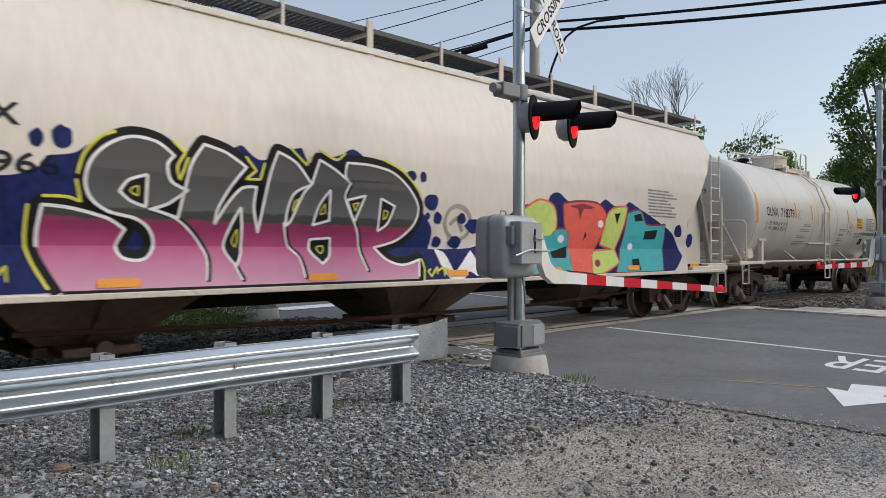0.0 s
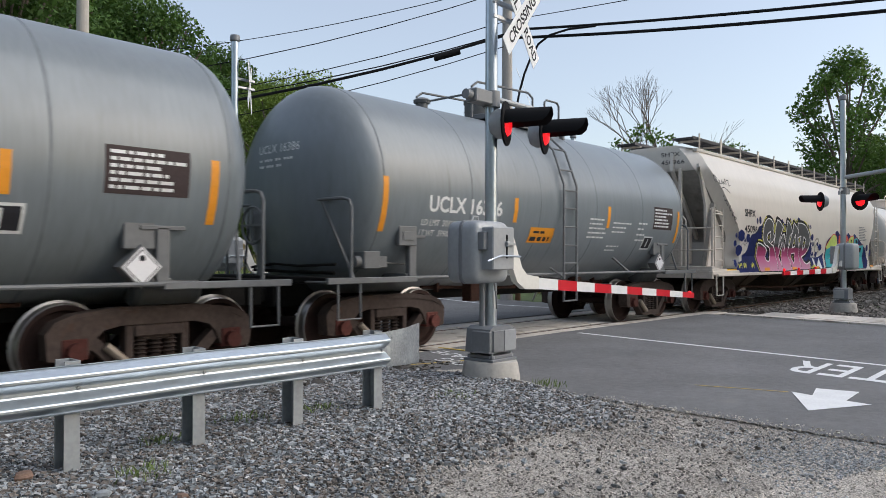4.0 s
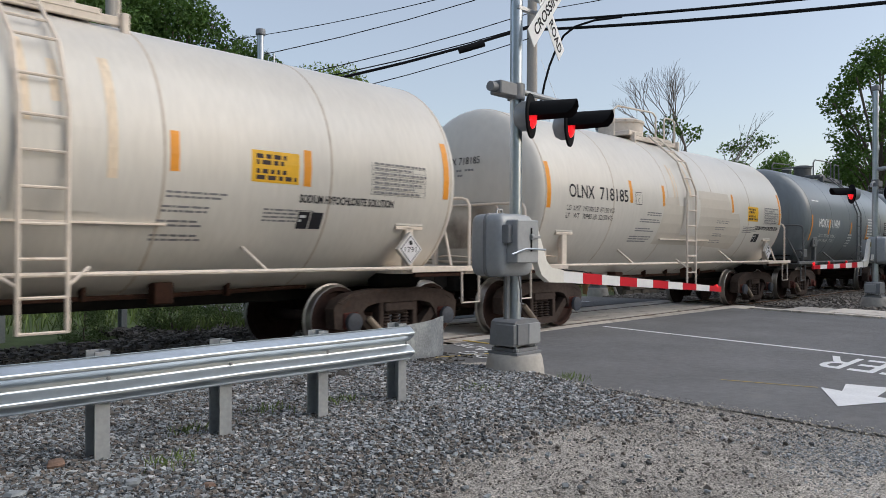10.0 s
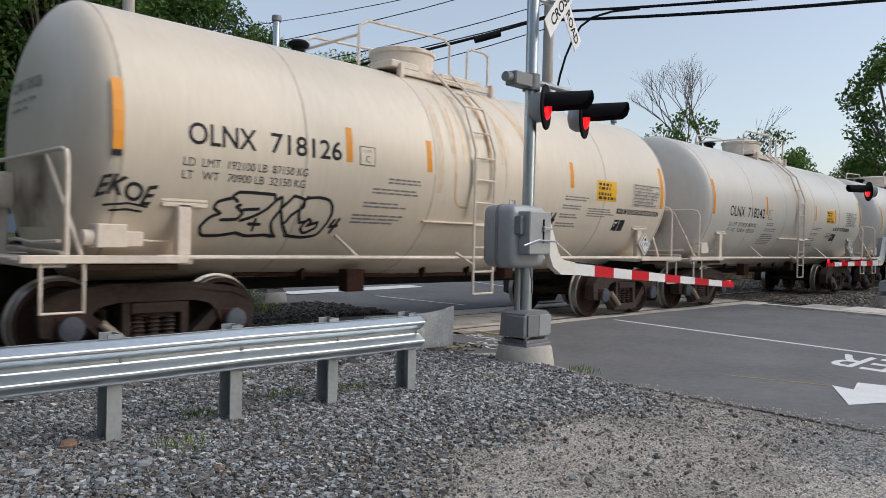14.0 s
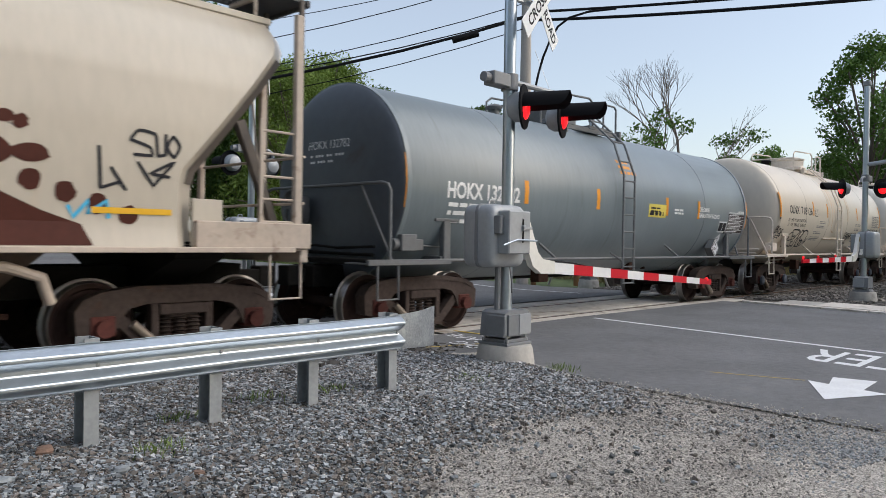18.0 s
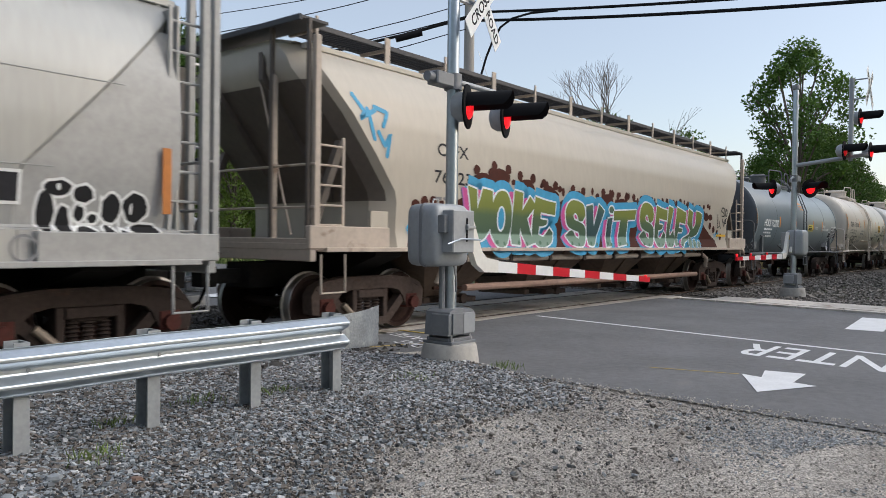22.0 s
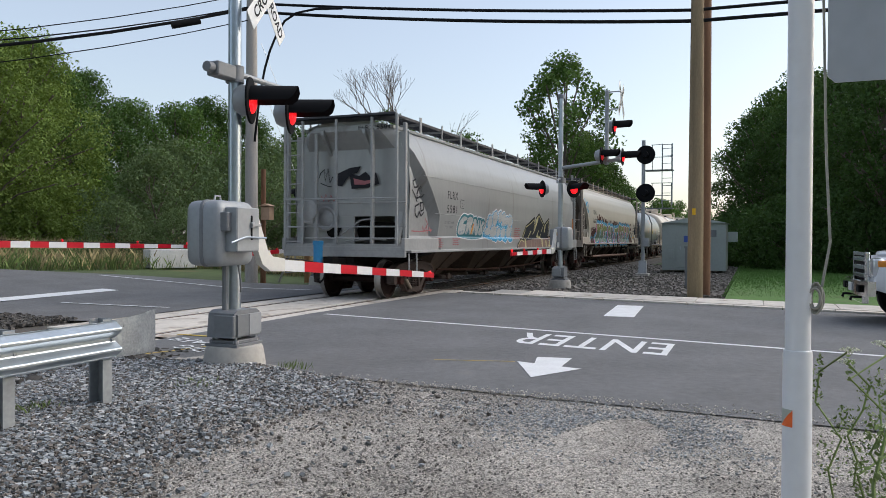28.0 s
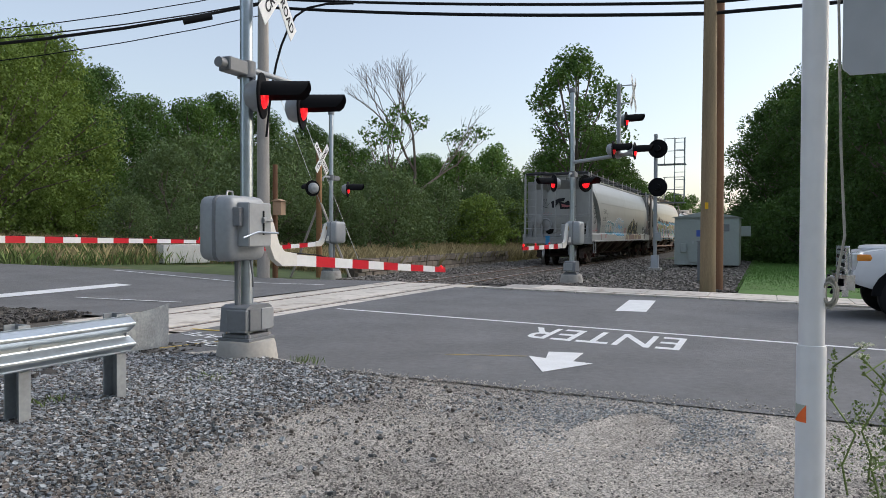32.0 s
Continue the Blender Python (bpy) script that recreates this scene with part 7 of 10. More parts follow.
def build_ground():
    g = Geo()
    xs = [-900, -300, -100, -40, -20, -8, -2, 4, 8, 12, 16, 20, 26, 34, 44, 60, 90, 140, 250, 500, 900]
    ys = [-900, -300, -80, -30, -12, -6, -2, 2, 6, 10, 13.5, 18, 24, 30, 36, 42, 46, 60, 90, 150, 300, 900]
    g.grid([[(x, y, gz(x, y) - 0.06) for x in xs] for y in ys])
    setting("ground", g, ground_mat(), "earth and grass land around the crossing")
    # gravel lot before the track, a thick sheet with soft humps
    lot = grit_mat()
    g = Geo()
    rows = []
    for j in range(41):
        y = -7 + 14.6 * j / 40
        edge = 6.95 - 0.04 * (5 - y) + 0.12 * noise.noise((0, y * 1.3, 0)) if y < 5.2 else 7.6
        rows.append([(x, y, 0.018 * noise.noise((x * 0.9, y * 0.9, 3)) + (0.07 * math.exp(-((x - 6.6) ** 2 + (y - 5.2) ** 2) / 0.7)) - 0.012 - (0.03 if i == 40 else 0)) for i, x in enumerate([-9 + (edge + 9) * k / 40 for k in range(41)])])
    g.grid(rows)
    setting("gravel_lot", g, lot, "trodden stony gravel beside the road")
    # road: it crosses the track nearly square and climbs beyond it
    g = Geo()
    rows = []
    for y in [-60, -40, -25, -15, -9, -5, -2, 0, 2, 4, 5.5, 7.0, 7.55]:
        rows.append([(6.55 + max(0, (4 - y)) * -0.05 + max(0, y - 4) * 0.1, y, 0.006), (10.9 + 0.17 * (y - 4), y, 0.03), (17.55 + 0.19 * (y - 4), y, 0.012)])
    g.grid(rows)
    setting("road", g, asphalt, "dark worn asphalt road")
    g = Geo()
    rows = []
    for y in [10.2, 11, 13.5, 18, 24, 30, 36, 42, 46, 60, 90, 150]:
        e = road_edge(y)
        rows.append([(e - 10.6, y, gz(0, y) + 0.03), (e - 6.0, y, gz(0, y) + 0.05), (e, y, gz(0, y) + 0.03)])
    g.grid(rows)
    setting("road_beyond_track", g, asphalt, "asphalt road climbing beyond the track")
    # pavement along the far edge
    g = Geo()
    for k in range(40):
        y = -30 + k * 0.95
        if y > 6.4:
            break
        x = 17.55 + 0.19 * (y - 4)
        x2 = x + 0.18
        g.add([(x, y, -0.05), (x + 0.15, y, -0.05), (x2 + 0.15, y + 0.93, -0.05), (x2, y + 0.93, -0.05), (x, y, 0.05), (x + 0.15, y, 0.06), (x2 + 0.15, y + 0.93, 0.06), (x2, y + 0.93, 0.05)], [(4, 5, 6, 7), (0, 1, 5, 4), (1, 2, 6, 5), (2, 3, 7, 6), (3, 0, 4, 7)])
    setting("kerb", g, pale_concrete, "pale concrete kerb stones")
    walkw = setting("pavement", Geo().grid([[(17.72 + 0.19 * (y - 4), y, 0.04), (19.2 + 0.19 * (y - 4), y, 0.04)] for y in (-30, -15, -5, 0, 3, 6.4)]), concrete, "concrete pavement bed")
    for k in range(22):
        y = -24 + k * 1.4
        if y > 5.2:
            break
        x = 17.72 + 0.19 * (y - 4)
        part("slab", Geo().add([(x, y, 0.03), (x + 1.4, y, 0.03), (x + 1.66, y + 1.38, 0.03), (x + 0.26, y + 1.38, 0.03), (x, y, 0.068), (x + 1.4, y, 0.068), (x + 1.66, y + 1.38, 0.068), (x + 0.26, y + 1.38, 0.068)], [(4, 5, 6, 7), (0, 1, 5, 4), (1, 2, 6, 5), (2, 3, 7, 6), (3, 0, 4, 7)]), pale_concrete, walkw)
    # track
    g = Geo()
    for y in (TRACK - 0.7525, TRACK + 0.7525):
        g.prism([(y - 0.07, -0.17), (y + 0.07, -0.17), (y + 0.07, -0.15), (y + 0.01, -0.13), (y + 0.01, -0.045), (y + 0.037, -0.035), (y + 0.037, -0.004), (y + 0.03, 0.0), (y - 0.03, 0.0), (y - 0.037, -0.004), (y - 0.037, -0.035), (y - 0.01, -0.045), (y - 0.01, -0.13), (y - 0.07, -0.15)], -150, 260, "x")
    tr = setting("rails", g, rail_side, "pair of steel rails, rusty sides and worn heads")
    g = Geo()
    for y in (TRACK - 0.7525, TRACK + 0.7525):
        g.box(55, y, 0.0, 400, 0.05, 0.006)
    part("rail_head", g, tread, tr)
    bed = setting("ballast_bed", Geo().grid([[(x, TRACK - 3.0, -0.08), (x, TRACK - 1.7, -0.03), (x, TRACK, -0.03), (x, TRACK + 1.7, -0.03), (x, TRACK + 3.2, -0.1)] for x in (-150, -60, -20, 0, 20, 60, 130, 260)]), mat("ballast_fines", (0.1, 0.088, 0.075), 0.95, 0, 0.35, 14, 1.0, 45), "stone ballast under the track")
    # crossing panels
    for y0, y1 in ((7.45, 8.0), (8.22, 9.48), (9.7, 10.25)):
        for k in range(4):
            a = 8.1 + 2.85 * k
            part("crossing_panel", Geo().box(a + 1.41 + 0.17 * (y0 - 8), (y0 + y1) / 2, -0.06, 2.81, y1 - y0, 0.13), pale_concrete, bed)
    part("crossing_apron", Geo().box(6.9, 7.7, -0.055, 2.6, 0.5, 0.12), pale_concrete, bed)
    tie = Geo().box(0, 0, 0, 0.22, 2.6, 0.16).mesh("tie", timber)
    for k in range(150):
        x = -12 + 0.55 * k
        if 7.6 < x < 20.4:
            continue
        part("tie", tie, timber, bed, "", pose(x, TRACK, -0.10, 0, 0, 1.5 * math.sin(k * 7.3)))


build_ground()


def marking(name, pts, z, label, material=None):
    g = Geo().add([(x, y, z - 0.003) for x, y in pts] + [(x, y, z) for x, y in pts], [tuple(range(len(pts), 2 * len(pts)))] + [(i, (i + 1) % len(pts), len(pts) + (i + 1) % len(pts), len(pts) + i) for i in range(len(pts))])
    return setting(name, g, material or road_paint, label)


def road_z(x, y):
    a, b, c = 6.6, 10.9 + 0.17 * (y - 4), 17.55 + 0.19 * (y - 4)
    return (0.006 + (0.024) * (x - a) / (b - a) if x < b else 0.03 - 0.018 * (x - b) / (c - b)) + 0.004


def build_markings():
    def strip(name, a, b, w, label, material=None, lift=0.0):
        (x0, y0), (x1, y1) = a, b
        d = Vector((x1 - x0, y1 - y0)).normalized()
        n = 8
        g = Geo()
        for k in range(n):
            p = [(x0 + (x1 - x0) * (k + q) / n, y0 + (y1 - y0) * (k + q) / n) for q in (0, 1)]
            c = [(p[0][0] - d.y * w / 2, p[0][1] + d.x * w / 2), (p[0][0] + d.y * w / 2, p[0][1] - d.x * w / 2), (p[1][0] + d.y * w / 2, p[1][1] - d.x * w / 2), (p[1][0] - d.y * w / 2, p[1][1] + d.x * w / 2)]
            g.add([(q[0], q[1], (road_z(*q) if q[1] < 9 else gz(*q) + 0.055) + lift) for q in c], [(0, 1, 2, 3)])
        setting(name, g, material or road_paint, label)
    strip("edge_line", (11.78, 7.25), (9.0, -9.0), 0.11, "white edge line on the asphalt")
    strip("edge_line_beyond", (16.75, 18.2), (17.2, 11.0), 0.1, "white edge line beyond the track")
    strip("edge_line_beyond_near", (11.46, 13.55), (11.54, 10.7), 0.08, "thin worn white line beyond the track")
    strip("stop_line_beyond", (9.6, 14.55), (14.1, 14.95), 0.5, "white stop line beyond the track")
    strip("stop_line", (13.7, 2.25), (16.25, 2.42), 0.55, "white stop line before the track")
    strip("ochre_mark", (6.9, 6.75), (8.2, 6.3), 0.05, "thin ochre survey line", yellow_paint)
    strip("crack_line", (7.9, 3.4), (8.15, 2.5), 0.025, "pale scratch in the asphalt", yellow_paint)
    # large word, read from across the road
    pts, faces = fitted("ENTER", 2.15, 1.05, bold=0.01)
    g = Geo()
    # base line faces the far side: letter tops point towards smaller x
    g.add([(10.5 - p[1] + 0.17 * (p[0] - 1.1), 0.95 + p[0], road_z(10.5 - p[1], 0.95 + p[0])) for p in pts], faces)
    setting("painted_word", g, road_paint, "large white painted word on the asphalt")
    arrow = [(8.17, 2.48), (7.29, 2.07), (7.97, 1.7), (8.02, 1.93), (8.62, 1.95), (8.55, 2.35), (8.1, 2.26)]
    g = Geo().add([(x, y, road_z(x, y) + 0.002) for x, y in arrow], [tuple(range(7))])
    setting("painted_arrow", g, road_paint, "white painted arrow on the asphalt")
    for word, x, y, w in (("DIG", 7.5, 6.2, 0.62), ("SAFE", 7.95, 6.45, 0.95)):
        pts, faces = fitted(word, w, 0.27, bold=0.0)
        setting("sprayed_word", Geo().add([(x + p[0] * 0.28 - p[1] * 0.96, y + p[0] * 0.96 + p[1] * 0.2, road_z(x, y) + 0.004) for p in pts], faces), road_paint, "thin white sprayed survey word")
    setting("ochre_mark", Geo().box(8.44, 7.35, road_z(8.4, 7.3) + 0.003, 0.07, 0.6, 0.006), yellow_paint, "short ochre survey mark")


build_markings()

# ---------- guard rails ----------
W_BEAM = [(0.024, 0.156), (0.014, 0.15), (0.078, 0.1), (0.083, 0.092), (0.083, 0.078), (0.078, 0.07), (0.012, 0.022), (0.008, 0.012), (0.008, -0.012), (0.012, -0.022), (0.078, -0.07), (0.083, -0.078), (0.083, -0.092), (0.078, -0.1), (0.014, -0.15), (0.024, -0.156)]
post_steel = mat("dull_post_steel", (0.3, 0.32, 0.335), 0.6, 0.25, 0.16, 12, 0.1, 60)
sheet_steel = mat("mottled_galvanized_sheet", (0.29, 0.315, 0.34), 0.42, 0.4, 0.3, 22, 0.1, 30, second=(0.42, 0.45, 0.47), spot=0.05)


def guard_rail(x0, x1, y, z, face, label, posts, end_at):
    """Corrugated steel rail along x on channel posts; face -1: its front looks to -y."""
    gr = thing("guard_rail", label, "guard rail")
    g = Geo()
    m = 12
    rng = random.Random(3)
    dent = [rng.uniform(-0.004, 0.004) for k in range(m + 1)]
    xs = [x0 + (x1 - x0) * k / m for k in range(m + 1)]
    g.grid([[(x, y + face * d + u, z + h + u) for d, h in W_BEAM] for x, u in zip(xs, dent)])
    g.grid([[(x, y + face * (d - 0.004) + u, z + h + u) for d, h in W_BEAM] for x, u in zip(xs, dent)])
    part("rail_beam", g.mesh("rail_beam", bright_steel if face < 0 else steel, 18), None, gr, "galvanized corrugated beam")
    for px in posts:
        yy, top = y - face * 0.09, z + 0.175
        p = Geo().box(px, yy + face * 0.075, top / 2 - 0.1, 0.1, 0.012, top + 0.2).box(px, yy - face * 0.075, top / 2 - 0.1, 0.1, 0.012, top + 0.2).box(px + 0.044, yy, top / 2 - 0.1, 0.012, 0.14, top + 0.2)
        part("post", p, post_steel, gr)
        part("spacer_block", Geo().box(px, y - face * 0.008, z, 0.1, 0.012, 0.28), post_steel, gr)
        part("bolt", Geo().lathe([(0, 0.015), (0.005, 0.013), (0.008, 0.006)], (0, 0, 0), "z", 10), post_steel, gr, "", Matrix.Translation((px + 0.03, y + face * 0.012, z)) @ pose(0, 0, 0, 90 if face < 0 else -90, 0, 0))
    if end_at is not None:
        rows = []
        for k in range(9):
            t = k / 8
            curl = -0.06 * max(0.0, t - 0.6) / 0.4 + 0.02 * math.sin(5 * t)
            hh = 0.158 + 0.035 * t
            rows.append([(x1 - 0.03 + (end_at - x1 + 0.03) * t, y + face * (0.004 + curl + 0.012 * math.sin(3.1 * j)), z + 0.005 + 0.012 * t + hh * (1 - j / 4)) for j in range(9)])
        e = Geo().grid(rows).grid([[(p[0], p[1] - face * 0.004, p[2]) for p in r] for r in rows])
        ends = part("end_section", e, sheet_steel, gr, "flat mottled galvanized end sheet")
        for k in (-1, 1):
            part("bolt", Geo().lathe([(0, 0.015), (0.005, 0.013), (0.008, 0.006)], (0, 0, 0), "z", 10), post_steel, ends, "", Matrix.Translation((x1 + 0.08, y + face * 0.016, z + 0.11 * k)) @ pose(0, 0, 0, 90, 0, 0))
    return gr


guard_rail(-6.0, 4.76, 5.0, 0.545, -1, "galvanized steel guard rail with short posts in gravel", [4.69 - 0.9 * k for k in range(12)], 5.30)
guard_rail(-26.0, 5.7, 13.1, 0.56, 1, "dull steel guard rail beyond the track, seen from behind", [5.5 - 1.9 * k for k in range(17)], None)

# ---------- crossing signals ----------


def led_lens(m):
    """Lit points of a lens on darker red plastic."""
    N, L = m.node_tree.nodes, m.node_tree.links
    b = N["Principled BSDF"]
    tc, dots, rg = (N.new("ShaderNode" + k) for k in ("TexCoord", "TexVoronoi", "MapRange"))
    dots.inputs["Scale"].default_value = 34
    dots.inputs["Randomness"].default_value = 0.25
    L.new(tc.outputs["Object"], dots.inputs["Vector"])
    rg.inputs["From Min"].default_value, rg.inputs["From Max"].default_value = 0.15, 0.5
    k = b.inputs["Emission Strength"].default_value
    rg.inputs["To Min"].default_value, rg.inputs["To Max"].default_value = 2.2 * k, 0.25 * k
    L.new(dots.outputs["Distance"], rg.inputs["Value"])
    L.new(rg.outputs[0], b.inputs["Emission Strength"])


led_lens(lamp_red)
led_lens(lamp_dim)


def lamp_unit(parent, x, y, z, face, lit, turn=0.0):
    """Flashing light: round backplate, housing, long black visor, lens. face -1 looks to -y."""
    back = Geo().lathe([(-0.012, 0.05), (-0.012, 0.25), (0.0, 0.255), (0.012, 0.25), (0.012, 0.05)], (x, y, z), "y", 28)
    p = part("signal_lamp", back, black_paint, parent, "round red flashing light with a long black hood", Matrix.Translation((x, y, z)) @ pose(0, 0, 0, 0, 0, turn) @ Matrix.Translation((-x, -y, -z)))
    f = face
    part("housing", Geo().lathe([(0.0, 0.17), (-f * 0.09, 0.17), (-f * 0.16, 0.13), (-f * 0.19, 0.05)], (x, y - f * 0.01, z), "y", 20), alu_paint, p)
    g = Geo()
    n = 16
    rows = []
    for d, low in ((0.0, -0.04), (0.12, -0.04), (0.42, -0.02), (0.475, 0.07), (0.505, 0.22)):
        rows.append([(x + 0.165 * math.cos(a), y + f * (0.012 + d), z + 0.165 * math.sin(a)) for a in [math.pi * (low + (1 - 2 * low) * k / n) for k in range(n + 1)]])
    g.grid(rows).grid([[(x + (q[0] - x) * 0.96, q[1], z + (q[2] - z) * 0.96) for q in r] for r in rows])
    part("visor", g, black_paint, p)
    part("lens", Geo().lathe([(f * 0.012, 0.145), (f * 0.03, 0.135), (f * 0.05, 0.1), (f * 0.06, 0.01)], (x, y, z), "y", 20), lamp_red if lit else lamp_dim, p, "glowing red lens")
    return p


def crossbuck(parent, x, y, z, face, words=True, aim=0.0):
    for ang, word in ((-45, ("RAIL", "ROAD")), (45, ("CROSSING",))):
        m = Matrix.Translation((x, y + face * (0.02 if ang > 0 else 0.006), z)) @ Matrix.Rotation(radians(aim), 4, "Z") @ Matrix.Rotation(radians(-ang), 4, "Y")
        b = part("crossbuck_board", Geo().box(0, 0, 0, 1.22, 0.008, 0.23), white_sheet, parent, "white board with black capitals", m)
        if words:
            for k, w in enumerate(word):
                wd = 0.95 if len(word) == 1 else 0.42
                pts, faces = fitted(w, wd, 0.13, bold=0.004)
                x0 = -wd / 2 if len(word) == 1 else (-0.56 if k == 0 else 0.14)
                part("lettering", Geo().add([(p[0] + x0, face * 0.0065, p[1] - 0.065) for p in pts], faces), letter_black, b)


def crossing_signal(x, y, label, turn, arm_len, tip_drop, lamps, mast_h, extra=None, detail=True, buck=None, lift=0.0, lamp_at=(0.35, 0.7, 0.98)):
    s = thing("crossing_signal", label, "crossing signal", pose(x, y, gz(x, y) + 0.02, 0, 0, turn), "level crossing signals")
    part("concrete_base", Geo().lathe([(-0.15, 0.34), (0.05, 0.335), (0.2, 0.31), (0.235, 0.295), (0.24, 0.27)], (0, 0, 0), "z", 36), concrete, s)
    part("base_plate", Geo().box(0, 0, 0.255, 0.46, 0.42, 0.03).box(0, 0, 0.29, 0.4, 0.36, 0.04), alu_dark, s)
    for a in (-0.17, 0.17):
        for b in (-0.15, 0.15):
            part("anchor_bolt", Geo().cyl((a, b, 0.25), (a, b, 0.36), 0.016, n=8).cyl((a, b, 0.275), (a, b, 0.31), 0.034, n=6), steel, s)
    jb = part("junction_box", Geo().prism([(-0.25, 0.34), (0.25, 0.34), (0.22, 0.60), (0.16, 0.63), (-0.16, 0.63), (-0.22, 0.60)], -0.17, 0.17), alu_dark, s, "cast split junction box")
    for e in (-1, 1):
        part("box_door", Geo().box(e * 0.21, -0.05, 0.47, 0.08, 0.26, 0.22).box(e * 0.1, -0.185, 0.47, 0.19, 0.03, 0.23), alu_paint if e > 0 else alu_dark, jb)
    part("mast", Geo().cyl((0, 0, 0.3), (0, 0, mast_h), 0.07, n=24), bright_steel, s, "bright aluminium mast")
    part("mast_cap", Geo().lathe([(0, 0.08), (0.02, 0.1), (0.1, 0.1), (0.13, 0.09), (0.14, 0.02)], (0, 0, mast_h), "z", 20), alu_dark, s)
    part("conduit", Geo().tube([(-0.13, 0.02, 0.55), (-0.13, 0.02, 1.2)], 0.035, 10).tube([(-0.06, -0.09, 1.15), (-0.05, -0.12, 0.95), (-0.02, -0.1, 0.82)], 0.012, 6), alu_dark, s)
    # gate mechanism
    shift = Matrix.Translation((-0.12, 0.15, 0))
    gm = part("gate_mechanism", Geo().pillow(-0.04, -0.09, 1.46, 0.62, 0.46, 0.7, 0.28), alu_paint, s, "rounded cast gate machine housing", shift)
    part("housing_rim", Geo().pillow(-0.04, -0.09, 1.46, 0.64, 0.06, 0.72, 0.28), alu_dark, gm)
    part("cover_plate", Geo().box(-0.05, -0.38, 1.5, 0.38, 0.17, 0.47), alu_paint, gm, "flat pale grey cover box")
    part("side_hinge", Geo().box(-0.27, -0.34, 1.58, 0.07, 0.1, 0.2), alu_dark, gm)
    part("cover_slot", Geo().box(0.0, -0.467, 1.52, 0.022, 0.012, 0.26), black_paint, gm)
    part("latch", Geo().box(0.05, -0.49, 1.55, 0.15, 0.025, 0.028).box(0.0, -0.48, 1.55, 0.05, 0.03, 0.06), steel, gm)
    part("locking_bar", Geo().tube([(-0.34, -0.47, 1.36), (-0.12, -0.49, 1.42), (0.24, -0.48, 1.41)], 0.011, 6), bright_steel, gm)
    part("lid_hasp", Geo().tube([(-0.16, -0.1, 1.8), (-0.14, -0.1, 1.86), (-0.06, -0.1, 1.86), (-0.05, -0.1, 1.8)], 0.012, 6), steel, gm)
    # arm with its bent lever
    ga = part("gate_arm", Geo().prism([(0.06, 1.68), (0.14, 1.76), (0.28, 1.74), (0.36, 1.62), (0.52, 1.28), (0.62, 1.2), (0.86, 1.17), (0.86, 1.02), (0.58, 1.03), (0.42, 1.12), (0.26, 1.42), (0.08, 1.46)], -0.30, -0.22), arm_white, s, "bent white lever and striped arm", shift)
    part("pivot", Geo().lathe([(-0.32, 0.02), (-0.325, 0.07), (-0.28, 0.08), (-0.2, 0.08)], (0.22, 0, 1.6), "y", 16), mat("brass_fitting", (0.4, 0.32, 0.16), 0.4, 0.8), ga)
    part("lever_brace", Geo().prism([(0.1, 1.5), (0.16, 1.52), (0.36, 1.2), (0.30, 1.18)], -0.2, -0.14), arm_white, ga)
    x0, z0 = 0.87, 1.09 + lift
    n = int((arm_len - 1.0) / 0.405)
    for k in range(n + 1):
        a, b = x0 + 0.405 * k, min(x0 + 0.405 * (k + 1), arm_len)
        if b - a < 0.05:
            break
        h = 0.135 - 0.05 * k / n
        za, zb = z0 - tip_drop * (a - x0) / arm_len, z0 - tip_drop * (b - x0) / arm_len
        ya, yb = -0.26 - 0.05 * (a - x0), -0.26 - 0.05 * (b - x0)
        g = Geo().add([(a, ya - 0.02, za - h / 2), (b, yb - 0.02, zb - h / 2), (b, yb + 0.02, zb - h / 2), (a, ya + 0.02, za - h / 2), (a, ya - 0.02, za + h / 2), (b, yb - 0.02, zb + h / 2), (b, yb + 0.02, zb + h / 2), (a, ya + 0.02, za + h / 2)], [(0, 1, 5, 4), (1, 2, 6, 5), (2, 3, 7, 6), (3, 0, 4, 7), (4, 5, 6, 7), (3, 2, 1, 0)])
        part("arm_stripe", g, red_sheet if k % 2 else white_sheet, ga, "red reflective stripe" if k % 2 else "white reflective stripe")
    for q in lamp_at:
        xx = x0 + (arm_len - x0) * q
        zz = z0 - tip_drop * q + 0.06
        yy = -0.26 - 0.05 * (xx - x0)
        part("arm_lamp", Geo().cyl((xx, yy, zz - 0.02), (xx, yy, zz + 0.02), 0.02, n=10).lathe([(0, 0.028), (0.035, 0.028), (0.05, 0.012)], (xx, yy, zz + 0.015), "z", 12), lamp_dim if q < 0.9 else lamp_red, ga, "small red lamp")
    part("arm_cable", Geo().tube([(0.8, -0.27, 1.18)] + [(x0 + (arm_len - x0) * k / 10, -0.27 - 0.05 * (arm_len - x0) * k / 10, z0 + 0.075 - tip_drop * k / 10 + 0.015 * math.sin(k * 2)) for k in range(1, 10)], 0.008, 5), cable_black, ga)
    # crossarm and lamps
    zc = 3.2
    part("crossarm_hub", Geo().cyl((0, 0, zc - 0.09), (0, 0, zc + 0.09), 0.1, n=16).box(-0.22, 0, zc, 0.3, 0.16, 0.15).cyl((-0.36, 0, zc), (-0.46, 0, zc), 0.055, n=12), alu_dark, s)
    reach = max([l[0] for l in lamps] + [0.3])
    part("crossarm", Geo().tube([(0.05, 0, zc + 0.02), (reach - 0.1, 0, zc + 0.02), (reach, -0.02, zc - 0.04), (reach, -0.02, zc - 0.12)], 0.032, 10), alu_paint, s)
    for lx, ly, lz, face, lit, aim in lamps:
        lamp_unit(s, lx, ly, lz, face, lit, aim)
